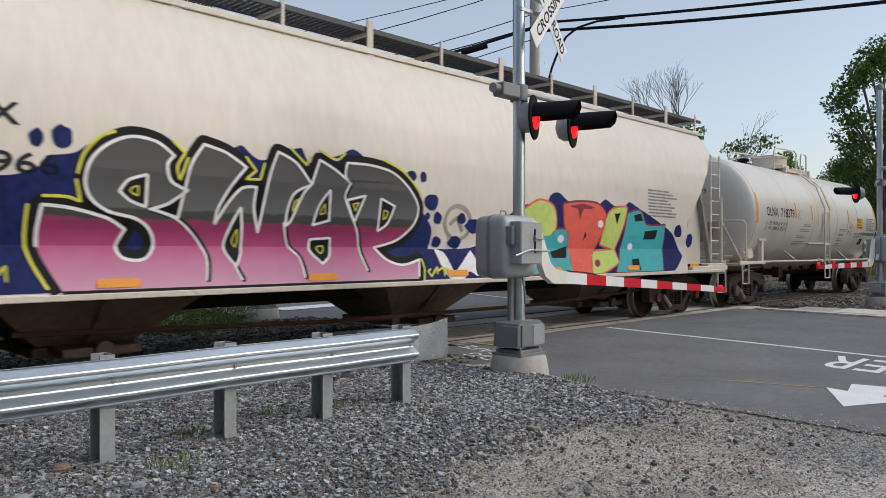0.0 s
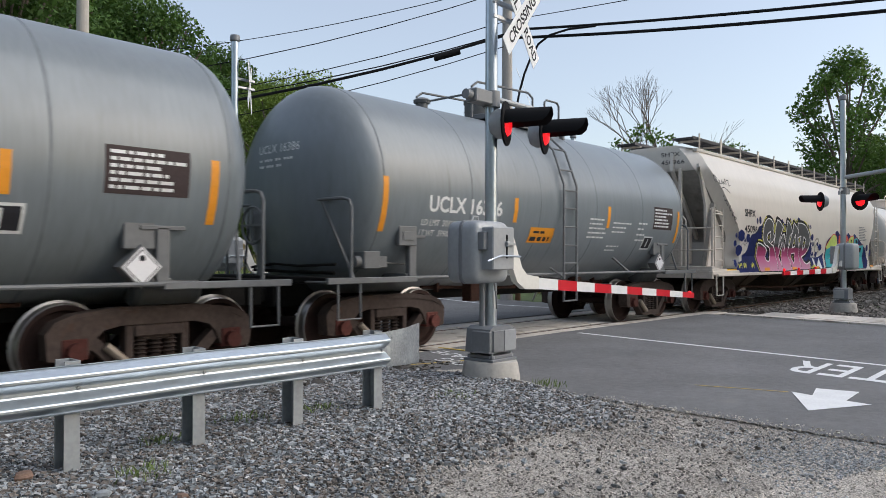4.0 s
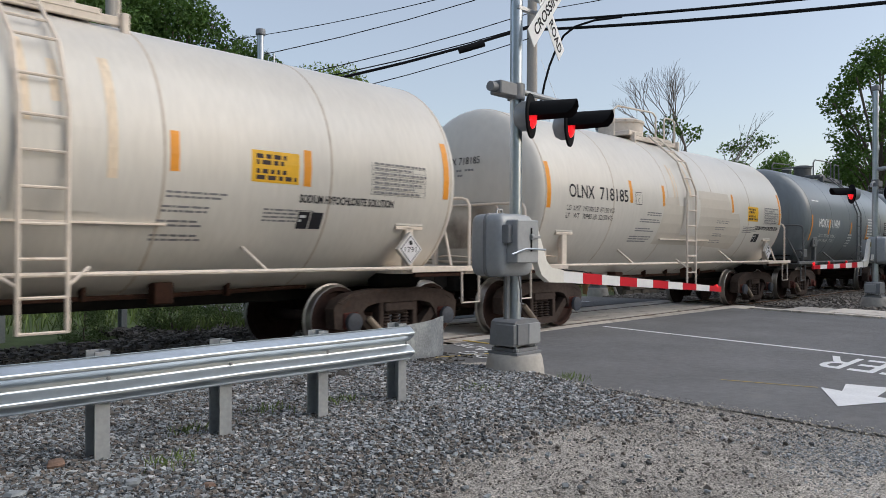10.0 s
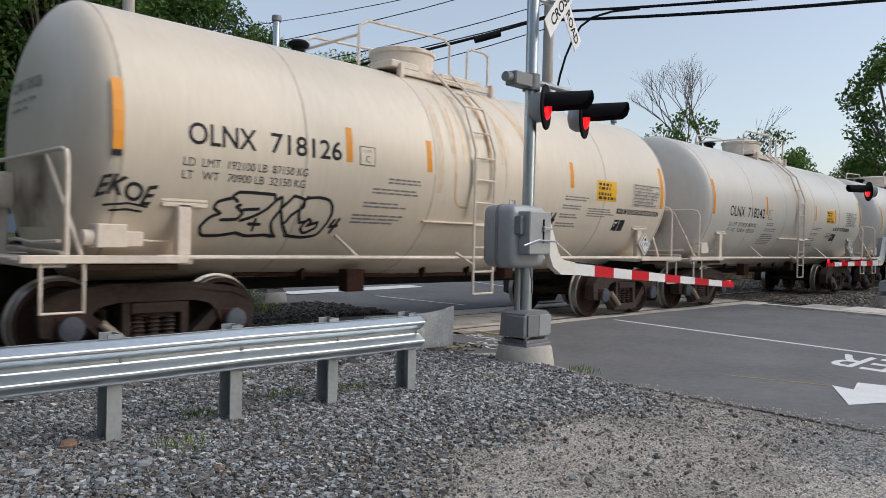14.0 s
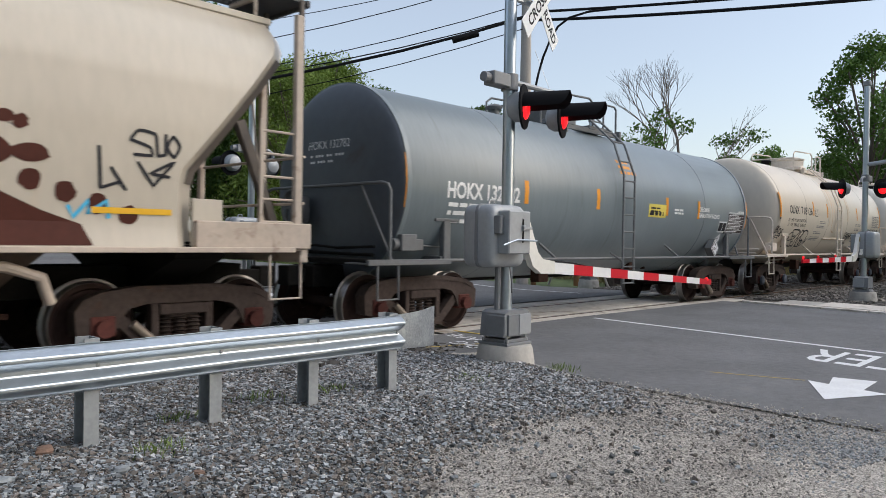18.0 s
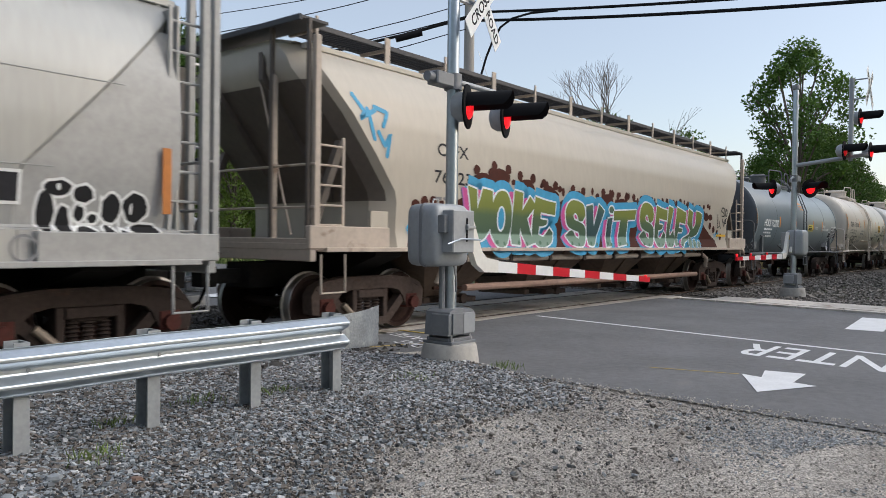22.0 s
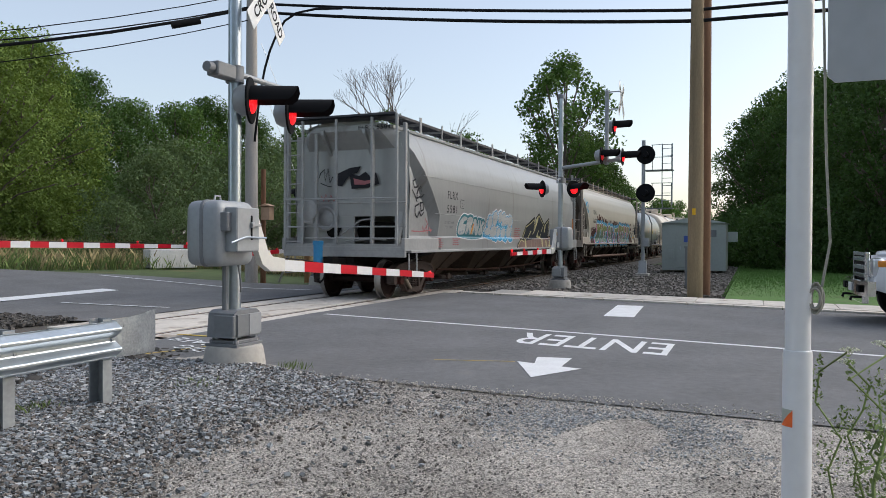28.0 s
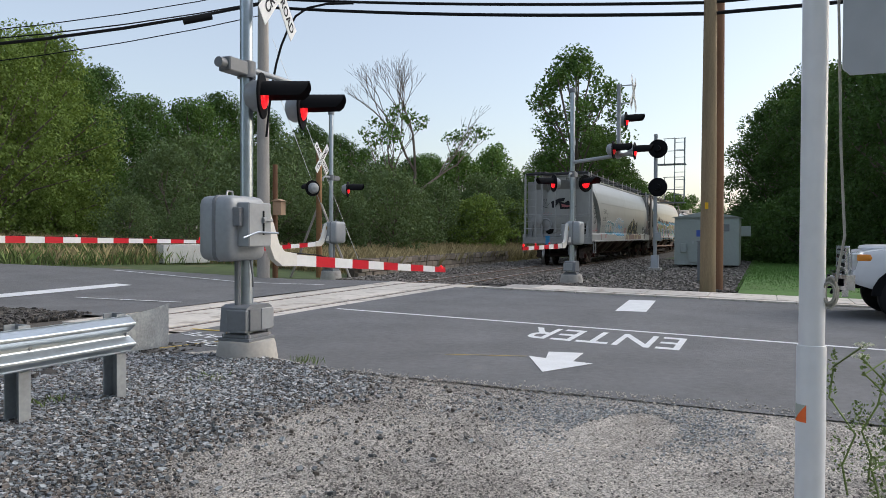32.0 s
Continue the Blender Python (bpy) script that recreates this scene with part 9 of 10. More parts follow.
def sedan(label, m, paint):
    v = thing("car", label, "car", m, "waiting vehicles")
    body = Geo()
    side = [(-2.2, 0.35), (-2.25, 0.8), (-2.0, 1.0), (-1.3, 1.05), (1.0, 1.0), (2.0, 0.85), (2.2, 0.65), (2.15, 0.35)]
    n = len(side)
    rows = [[(x * k, 0.88 * t, z) for x, z in side] for t, k in ((-1, 0.97), (-0.93, 1), (0.93, 1), (1, 0.97))]
    body.add([p for r in rows for p in r], [(i * n + k, i * n + (k + 1) % n, (i + 1) * n + (k + 1) % n, (i + 1) * n + k) for i in range(3) for k in range(n)] + [tuple(range(n)), tuple(range(3 * n, 4 * n))])
    part("body", body, paint, v)
    part("cabin", Geo().add([(-1.5, -0.8, 1.0), (1.1, -0.8, 1.0), (1.1, 0.8, 1.0), (-1.5, 0.8, 1.0), (-0.9, -0.6, 1.45), (0.35, -0.6, 1.45), (0.35, 0.6, 1.45), (-0.9, 0.6, 1.45)], [(0, 1, 5, 4), (1, 2, 6, 5), (2, 3, 7, 6), (3, 0, 4, 7)]), glass, v)
    part("roof", Geo().box(-0.27, 0, 1.46, 1.3, 1.22, 0.04), paint, v)
    for s in (-1, 1):
        part("headlight", Geo().box(2.12, s * 0.6, 0.72, 0.12, 0.36, 0.14), chrome, v)
        for x in (-1.35, 1.35):
            w = part("wheel", Geo().lathe([(-0.1, 0.15), (-0.1, 0.3), (-0.06, 0.33), (0.06, 0.33), (0.1, 0.3), (0.1, 0.15)], (x, s * 0.8, 0.33), "y", 22), rubber, v)
            part("rim", Geo().lathe([(s * 0.08, 0.2), (s * 0.1, 0.18), (s * 0.06, 0.03)], (x, s * 0.8, 0.33), "y", 18), chrome, w)
    part("bumper", Geo().box(2.2, 0, 0.48, 0.08, 1.5, 0.2), paint, v)
    part("grille", Geo().box(2.21, 0, 0.66, 0.06, 0.7, 0.12), black_paint, v)
    return v


sedan("silver-blue car waiting behind a pickup truck", pose(7.9, 30.2, gz(8, 30) + 0.05, 0, 0, -48), car_silver)

# ---------- stones ----------


def stones(name, label, count, seed, place, size, material, flat=0.65):
    """Loose broken stones as one heap of small solids; place(rng, n) gives x, y, z."""
    rng = np.random.default_rng(seed)
    base = np.array([(x, y, z) for x in (-1, 1) for y in (-1, 1) for z in (-1, 1)], float) * 0.5
    quads = np.array([(0, 1, 3, 2), (4, 6, 7, 5), (0, 4, 5, 1), (2, 3, 7, 6), (1, 5, 7, 3)])
    pos = place(rng, count)
    n = len(pos)
    v = base[None] * (0.62 + 0.76 * rng.random((n, 8, 3)))
    v *= (size[0] + (size[1] - size[0]) * rng.random((n, 1, 1)) ** 2.2)
    v[:, :, 2] *= flat
    a, b = rng.random(n) * 6.283, (rng.random(n) - 0.5) * 1.2
    ca, sa, cb, sb = np.cos(a)[:, None], np.sin(a)[:, None], np.cos(b)[:, None], np.sin(b)[:, None]
    x, y, z = v[..., 0], v[..., 1], v[..., 2]
    x, z = x * cb - z * sb, x * sb + z * cb
    x, y = x * ca - y * sa, x * sa + y * ca
    v = np.stack([x, y, z], -1) + pos[:, None, :]
    me = bpy.data.meshes.new(name)
    faces = (quads[None] + 8 * np.arange(n)[:, None, None]).reshape(-1)
    me.vertices.add(8 * n)
    me.vertices.foreach_set("co", v.reshape(-1))
    me.loops.add(20 * n)
    me.loops.foreach_set("vertex_index", faces.astype(np.int32))
    me.polygons.add(5 * n)
    me.polygons.foreach_set("loop_start", np.arange(0, 20 * n, 4, dtype=np.int32))
    me.update(calc_edges=True)
    me.polygons.foreach_set("use_smooth", [False] * (5 * n))
    me.materials.append(material)
    return tagged(new(name, me), label, "gravel", "", "stuff")


stone_grey = mat("blue_grey_crushed_stone", (0.2, 0.218, 0.23), 0.85, 0, 0.2, 30, island=0.8)
stone_warm = mat("sandy_crushed_stone", (0.45, 0.42, 0.38), 0.9, 0, 0.15, 30, island=0.45)
stone_dark = mat("grimy_ballast_stone", (0.09, 0.083, 0.076), 0.9, 0, 0.15, 30, island=0.55)


def lot_coarse(rng, n):
    x, y = rng.uniform(0.6, 6.6, n), rng.uniform(1.8, 6.9, n)
    edge = y - 3.3 - 0.12 * (x - 3) - 0.2 * np.sin(1.7 * x + 0.6) - 0.12 * np.sin(4.1 * x + 2.0 * y)
    keep = (np.hypot(x, y) > 2.2 + 1.7 * rng.random(n)) & (rng.random(n) < np.clip(0.24 + 0.5 * edge, 0.015, 1)) & (x < 6.65 - 0.25 * rng.random(n) - 0.05 * (5 - y) * (y < 5))
    z = 0.07 * np.exp(-((x - 6.6) ** 2 + (y - 5.2) ** 2) / 0.7)
    return np.stack([x, y, z + rng.uniform(-0.006, 0.012, n)], 1)[keep]


def lot_patch(rng, n):
    """Spill of blue-grey stone in the trodden part near the road."""
    x, y = rng.normal(5.7, 0.42, n), rng.normal(1.0, 0.75, n)
    keep = (x < 6.5) & (np.hypot(x, y) > 2.2 + 1.7 * rng.random(n)) & (np.sin(3 * x + 1.3 * y) + np.sin(5.1 * y) > -0.7)
    return np.stack([x, y, rng.uniform(-0.008, 0.006, n)], 1)[keep]


def lot_pale(rng, n):
    p = lot_coarse(rng, n)
    return p[rng.random(len(p)) < np.clip((p[:, 0] - 2.2) * 0.3, 0.25, 1.0) * np.clip(p[:, 1] - 2.6, 0.1, 1.0)]


def lot_dark(rng, n):
    p = lot_fine(rng, n)
    cloud = np.sin(1.9 * p[:, 0] + 0.7 * p[:, 1]) + np.sin(2.6 * p[:, 1] - 1.1 * p[:, 0] + 1) + 0.8 * (p[:, 1] - 1.6)
    return p[rng.random(len(p)) < np.clip(0.45 + 0.3 * cloud, 0.12, 1)]


def lot_fine(rng, n):
    x, y = rng.uniform(1.0, 6.85, n), rng.uniform(-1.2, 5.0, n)
    keep = (np.hypot(x, y) > 2.2 + 1.7 * rng.random(n)) & (x < 6.85 - 0.05 * (5 - y) - 0.4 * rng.random(n) ** 3)
    return np.stack([x, y, rng.uniform(-0.012, 0.006, n)], 1)[keep]


stones("coarse_gravel", "loose blue-grey crushed stone beside the guard rail", 96000, 1, lot_coarse, (0.007, 0.031), stone_grey)
stones("pale_gravel", "pale broken stones among the gravel", 52000, 11, lot_pale, (0.007, 0.036), mat("pale_crushed_stone", (0.4, 0.405, 0.41), 0.85, 0, 0.12, 30, island=0.3))
stones("brown_gravel", "dark brown and rusty stones among the gravel", 62000, 12, lot_coarse, (0.006, 0.032), mat("brown_crushed_stone", (0.15, 0.132, 0.118), 0.9, 0, 0.2, 30, island=0.5))
stones("fine_gravel", "fine sandy gravel trodden into the lot", 64000, 2, lot_fine, (0.003, 0.01), stone_warm)
stones("dark_grit", "dark grit strewn over the trodden gravel", 80000, 21, lot_dark, (0.003, 0.013), mat("dark_grit_stone", (0.21, 0.195, 0.18), 0.9, 0, 0.2, 30, island=0.6))
stones("blue_grey_spill", "spill of blue-grey crushed stone near the road", 7000, 23, lot_patch, (0.005, 0.017), mat("pale_blue_grey_stone", (0.33, 0.35, 0.365), 0.85, 0, 0.2, 30, island=0.45))
stones("ballast", "grimy track ballast stones", 19000, 3, lambda rng, n: np.stack([rng.uniform(-5, 7.4, n), rng.uniform(6.3, 11.6, n), rng.uniform(-0.06, 0.0, n)], 1), (0.04, 0.09), stone_dark)
stones("ballast_edge", "grimy ballast stones spilt beside the crossing panels", 5000, 8, lambda rng, n: np.stack([rng.uniform(5.0, 9.4, n), rng.uniform(10.7, 13.0, n), rng.uniform(-0.03, 0.03, n)], 1), (0.03, 0.08), stone_dark)
def track_beyond(rng, n):
    """Ballast beyond the road, off the rails."""
    x, y = 20.0 + 26 * rng.random(n) ** 1.6, rng.uniform(0.5, 12.4, n)
    keep = np.abs(np.abs(y - TRACK) - 0.7525) > 0.13
    return np.stack([x, y, np.where(np.abs(y - TRACK) < 1.4, -0.05, -0.02) + rng.uniform(-0.03, 0.02, n)], 1)[keep]


stones("ballast_beyond", "grey-brown ballast stones beyond the road", 17000, 4, track_beyond, (0.05, 0.1), mat("dusty_ballast_stone", (0.17, 0.155, 0.14), 0.9, 0, 0.15, 30, island=0.5))
stones("road_edge_gravel", "stones strewn along the ragged road edge", 1300, 6, lambda rng, n: np.stack([6.5 + 0.09 * rng.standard_normal(n), rng.uniform(-1.5, 5.0, n), np.full(n, 0.012)], 1), (0.006, 0.018), stone_warm)
brown_rock = mat("brown_field_stone", (0.2, 0.13, 0.1), 0.85, 0, 0.25, 20, 0.3, 60)
for k, (x, y, s) in enumerate(((1.35, 4.6, 0.08), (1.72, 5.05, 0.11), (1.6, 4.2, 0.07), (2.2, 4.0, 0.06), (1.9, 4.35, 0.08))):
    g = Geo().lathe([(-0.5, 0.1), (-0.35, 0.5), (0, 0.62), (0.3, 0.5), (0.42, 0.12)], (0, 0, 0.3), "z", 9)
    g.v = [(q[0] * s * (1 + 0.25 * math.sin(7 * q[1] + k)), q[1] * s * 0.8, q[2] * s * 0.7) for q in g.v]
    solid("rock", g, brown_rock if k % 2 else stone_grey, "rounded rock lying in the gravel", "rock", pose(x, y, 0.005, 0, 0, 40 * k), "rocks")

# ---------- trees, shrubs and grass ----------
bark = mat("grey_brown_bark", (0.13, 0.105, 0.085), 0.9, 0, 0.25, 10, 0.6, 25, stretch=(3, 3, 0.6))


def leaf_mat(name, color):
    m = mat(name, color, 0.75, 0, 0.15, 0.8, island=0.4, obj=0.16)
    N, L = m.node_tree.nodes, m.node_tree.links
    b = N["Principled BSDF"]
    b.inputs["Specular IOR Level"].default_value = 0.25
    tr = N.new("ShaderNodeBsdfTranslucent")
    tr.inputs["Color"].default_value = (color[0] * 1.6, color[1] * 1.5, color[2], 1)
    mx = N.new("ShaderNodeMixShader")
    mx.inputs[0].default_value = 0.25
    L.new(b.outputs[0], mx.inputs[1])
    L.new(tr.outputs[0], mx.inputs[2])
    L.new(mx.outputs[0], N["Material Output"].inputs["Surface"])
    return m


leaf_dark, leaf_mid, leaf_bright = leaf_mat("dark_tree_leaves", (0.052, 0.104, 0.027)), leaf_mat("green_tree_leaves", (0.078, 0.148, 0.037)), leaf_mat("light_willow_leaves", (0.14, 0.21, 0.05))


leaf_sage = leaf_mat("sage_shrub_leaves", (0.1, 0.15, 0.065))


def leaves_mesh(centres, radii, per, size, seed, material):
    """Crown of many small folded leaves gathered in clumps."""
    rng = np.random.default_rng(seed)
    c = np.repeat(np.array(centres), per, 0)
    r = np.repeat(np.array(radii), per, 0)
    n = len(c)
    d = rng.standard_normal((n, 3))
    d /= np.linalg.norm(d, axis=1)[:, None]
    p = c + d * r * (0.45 + 0.6 * rng.random((n, 1)) ** 0.6)
    s = size * (0.6 + 0.8 * rng.random((n, 1)))
    u = rng.standard_normal((n, 3))
    u /= np.linalg.norm(u, axis=1)[:, None]
    w = np.cross(u, d + 0.6 * rng.standard_normal((n, 3)))
    w /= np.linalg.norm(w, axis=1)[:, None] + 1e-6
    up = np.cross(u, w) * 0.25
    v = np.stack([p - u * s, p - w * s * 0.55 + up * s, p + u * s, p + w * s * 0.55 + up * s], 1).reshape(-1)
    me = bpy.data.meshes.new("crown")
    me.vertices.add(4 * n)
    me.vertices.foreach_set("co", v)
    me.loops.add(4 * n)
    me.loops.foreach_set("vertex_index", np.arange(4 * n, dtype=np.int32))
    me.polygons.add(n)
    me.polygons.foreach_set("loop_start", np.arange(0, 4 * n, 4, dtype=np.int32))
    me.update(calc_edges=True)
    me.materials.append(material)
    return me


def tree(label, h, spread, seed, material, crown_from=0.25, clumps=60, per=150, leaf=0.16, sparse=False, name="tree"):
    rnd = random.Random(seed)
    t = thing(name, label, "tree" if name == "tree" else "shrub", None, "trees round the crossing")
    g = Geo()
    lean = [(rnd.uniform(-0.3, 0.3) * k / 6, rnd.uniform(-0.3, 0.3) * k / 6, h * 0.82 * k / 6) for k in range(7)]
    r0 = h * 0.018
    for a, b, k in zip(lean, lean[1:], range(6)):
        g.cyl(a, b, r0 * (1 - k / 7), r0 * (1 - (k + 1) / 7), 8, False)
    centres, radii = [], []
    for k in range(clumps):
        f = crown_from + (1 - crown_from) * ((k + rnd.random()) / clumps)
        width = spread * math.sin(math.pi * min(1, 0.16 + 0.80 * (f - crown_from) / (1 - crown_from)) ** 0.9) ** 0.8
        a = k * 2.4 + rnd.uniform(-0.5, 0.5)
        q = width * (0.45 + 0.6 * rnd.random())
        c = (q * math.cos(a), q * math.sin(a), h * f)
        base = lean[min(6, int(f * 0.75 * 6))]
        if k % 2 == 0 or sparse:
            mid = ((base[0] + c[0]) / 2, (base[1] + c[1]) / 2, (base[2] + c[2]) / 2 + 0.04 * h)
            g.tube([base, mid, c], r0 * 0.22, 5)
        centres.append(c)
        rad = spread * rnd.uniform(0.2, 0.36)
        radii.append((rad, rad, rad * 0.75))
    part("trunk", g, bark, t)
    part("crown", leaves_mesh(centres, radii, per, leaf, seed, material), material, t)
    return t


def bare_tree(label, h, seed):
    """Half-dead tree: forked bare twigs with a few tufts of leaves."""
    rnd = random.Random(seed)
    t = thing("tree", label, "tree", None, "trees round the crossing")
    g, tips = Geo(), []

    def grow(p, d, length, r, depth):
        q = p + d * length
        mid = p.lerp(q, 0.5) + Vector((rnd.uniform(-1, 1), rnd.uniform(-1, 1), 0.3)) * length * 0.06
        g.tube([p, mid, q], r, 5 if depth < 3 else 4)
        if depth >= 6:
            tips.append(q)
            return
        for k in range(3 if depth < 5 else 2):
            nd = (d + Vector((rnd.uniform(-1, 1), rnd.uniform(-1, 1), rnd.uniform(0.0, 0.75))) * 0.6).normalized()
            grow(q, nd, length * rnd.uniform(0.62, 0.82), r * 0.56, depth + 1)

    stem = [Vector((0, 0, 0)), Vector((0.1, 0, h * 0.14)), Vector((-0.1, 0.1, h * 0.28)), Vector((0.05, 0, h * 0.42))]
    for k in range(3):
        g.cyl(stem[k], stem[k + 1], h * (0.014 - 0.002 * k), h * (0.012 - 0.002 * k), 8, False)
    grow(stem[3], Vector((0.05, 0.1, 1)).normalized(), h * 0.2, h * 0.007, 1)
    grow(stem[3], Vector((-0.55, 0.2, 0.8)).normalized(), h * 0.19, h * 0.0065, 1)
    grow(stem[2], Vector((0.9, -0.3, 0.6)).normalized(), h * 0.24, h * 0.007, 2)
    grow(stem[2], Vector((-0.9, 0.1, 0.5)).normalized(), h * 0.2, h * 0.006, 2)
    grow(stem[1], Vector((0.3, 0.8, 0.8)).normalized(), h * 0.2, h * 0.0055, 2)
    part("trunk", g, bark, t)
    low = [c for c in tips if c.z < h * 0.7][::2]
    part("crown", leaves_mesh([tuple(c) for c in low], [(0.5, 0.5, 0.45)] * len(low), 22, 0.12, seed, leaf_mid), leaf_mid, t)
    return t


def put_tree(ob, x, y, turn=0.0, k=1.0, z=None):
    ob.matrix_basis = pose(x, y, gz(x, y) - 0.1 if z is None else z, 0, 0, turn) @ Matrix.Scale(k, 4)
    return ob


def another(ob, x, y, turn, k):
    c = copy_thing(ob, pose(x, y, gz(x, y) - 0.1, 0, 0, turn))
    c.matrix_basis = pose(x, y, gz(x, y) - 0.1, 0, 0, turn) @ Matrix.Scale(k, 4)
    return c


def skyline(x, y):
    """Height to which the woods stand at this place, low along the line and tall beside the climbing road."""
    turn = -math.degrees(math.atan2(x, y))
    rise = np.interp(turn, (-98, -95, -90, -87, -83, -80, -76, -72, -68, -62, -60, -57, -54, -51, -47, -45, -43, -41, -38, -36, -34, -31, -28, -20), (15, 14.5, 10, 9.6, 6, 3, 5, 7, 6.5, 5.8, 6.7, 8.6, 9.2, 9.9, 10.1, 10.4, 11.2, 11.9, 13.0, 13.4, 13.8, 15, 17, 22))
    return 1.4 + math.tan(radians(float(rise))) * math.hypot(x, y) - gz(x, y)


def plant_trees():
    a = put_tree(tree("tall dark green broadleaf tree in full leaf", 15, 4.6, 1, leaf_dark, 0.1, 90, 230, 0.135), 22, 56)
    b = put_tree(tree("rounded mid-green broadleaf tree in full leaf", 13, 4.8, 2, leaf_mid, 0.08, 90, 230, 0.13), 33, 50)
    w = put_tree(tree("light green willow-like tree with loose foliage", 12, 4.4, 3, leaf_bright, 0.06, 80, 260, 0.1), 25.5, 33, 20, 0.84)
    put_tree(tree("tall leafy tree with a bare trunk beside the track", 15.5, 3.7, 4, leaf_mid, 0.42, 52, 170, 0.14), 57.5, 13.8)
    s = put_tree(tree("dense wild shrub beside the track", 4.2, 2.4, 5, leaf_sage, 0.05, 40, 160, 0.075, name="shrub"), 33, 17)
    dead = put_tree(bare_tree("half-dead tree with bare twigs and few leaves", 13.0, 9), 41.6, 20.0)
    dead.matrix_basis = dead.matrix_basis @ Matrix.Diagonal((0.88, 0.88, 0.92, 1))
    rnd = random.Random(12)
    kinds = (a, b, a)
    far = put_tree(tree("green broadleaf tree of the far wood, also set unseen to shade the lot", 14, 4.6, 7, leaf_mid, 0.08, 56, 75, 0.24), 100, 36, 0, 0.6)
    # left wood beyond the climbing road
    for x, y, k in ((4, 50, 1.15), (10, 47, 1.1), (16, 50, 1.15), (8, 60, 1.3), (15, 62, 1.3), (-2, 46, 1.1), (24, 60, 1.1), (28, 46, 0.82), (20, 40, 0.72), (36, 46, 0.8), (40, 52, 0.92), (46, 47, 0.95), (44, 40, 0.8), (51, 43, 0.85), (58, 44, 0.95), (54, 36, 0.75), (62, 38, 0.85), (70, 40, 0.95), (66, 32, 0.7), (78, 36, 0.85), (-10, 44, 1.1), (-20, 46, 1.1), (3, 40, 0.95), (12, 39, 0.95), (9, 43, 1.1), (30, 36.5, 1.0), (34, 38.5, 1.0), (14, 44, 1.1), (6, 45, 1.2), (18, 45, 1.05)):
        ob = rnd.choice(kinds)
        another(ob, x, y, rnd.uniform(0, 360), min(1.5, skyline(x, y) * rnd.uniform(0.95, 1.08) / (16.2 if ob is a else 14.2)))
    for x, y in ((72, 34), (78, 32), (84, 34), (91, 33), (98, 35), (86, 39), (76, 40), (104, 37)):
        another(far, x, y, rnd.uniform(0, 360), skyline(x, y) * rnd.uniform(0.95, 1.08) / 15)
    # far wood along the line
    for k in range(16):
        another(far, 95 + 9 * (k % 8) + rnd.uniform(-3, 3), 26 + 6 * (k // 8) + 0.2 * k + rnd.uniform(-3, 3), rnd.uniform(0, 360), rnd.uniform(0.5, 0.72))
    for x, y, k in ((62, 17.5, 0.62), (66, 13.8, 0.72), (72, 16.5, 0.75), (75, 13.8, 0.62), (84, 16, 0.72), (92, 15.5, 0.62), (105, 16, 0.6), (120, 14, 0.56), (140, 15, 0.62), (160, 4, 0.6), (175, 10, 0.55), (150, -6, 0.8), (128, 11.5, 0.56), (146, 9.5, 0.6), (112, 11.5, 0.5)):
        another(far if x > 80 else rnd.choice(kinds), x, y, rnd.uniform(0, 360), k)
    # right wood
    for x, y, k in ((52, -0.6, 0.62), (48, -2.6, 0.62), (56, -3.5, 0.72), (44, -4.5, 0.6), (38, -5.5, 0.62), (36, -9, 0.7), (46, -9, 0.8), (60, -1.6, 0.7), (70, -3, 0.8), (30, -8.5, 0.62), (34, -14, 0.8), (28, -13, 0.72), (26, -18, 0.8)):
        another(a, x, y, rnd.uniform(0, 360), min(1.3, skyline(x, y) * rnd.uniform(0.84, 1.0) / 16.2))
    low = put_tree(tree("dark leafy undergrowth at the foot of the wood", 3.4, 2.6, 16, leaf_dark, 0.02, 44, 170, 0.09, name="shrub"), 40, -1.6)
    for x, y, k in ((43, -3.6, 1.2), (40, -6.2, 1.2), (36, -4.4, 0.8), (34, -7.5, 1.0), (47, 0.2, 0.9), (30, -7.8, 1.0), (51, 1.4, 0.9), (44, -0.2, 0.8)):
        another(low, x, y, rnd.uniform(0, 360), k)
    # unseen trees beside and behind the lot, added to close it and shade -x faces
    for x, y in ((-16, 2), (-17, -6), (-15, -14), (-20, 9), (-10, -22), (-1, -27), (8, -30), (-24, 16)):
        another(far, x, y, rnd.uniform(0, 360), rnd.uniform(0.9, 1.15))
    for x, y, k in ((25.0, 36.5, 0.8), (22, 31, 0.75)):
        another(w, x, y, rnd.uniform(0, 360), k)
    # shrubs
    lush = put_tree(tree("bright green leafy shrub before the wood", 3.6, 2.2, 15, leaf_bright, 0.05, 40, 160, 0.085, name="shrub"), 44.5, 16.9)
    for x, y, k in ((47, 19.2, 0.9), (50.5, 16.6, 1.0), (26, 31, 0.8), (28.5, 32, 0.9), (24, 30, 0.7)):
        another(lush, x, y, rnd.uniform(0, 360), k)
    for x, y, k in ((30, 18.5, 0.8), (36, 20, 1.1), (40, 19.5, 0.9), (43, 19, 1.0), (30, 22, 1.1), (34, 24, 1.4), (27, 20, 0.9), (48, 18, 1.2), (53, 17, 1.1), (58, 19, 1.3), (26, 25, 1.1), (6.0, 12.2, 0.22), (7.2, 12.6, 0.2), (4.6, 12.3, 0.18), (31, 28, 1.3), (23.5, 21.5, 0.5), (21.5, 22.5, 0.55), (38, 30, 1.4), (46, 30, 1.5), (54, 28, 1.4)):
        another(s, x, y, rnd.uniform(0, 360), k)


plant_trees()


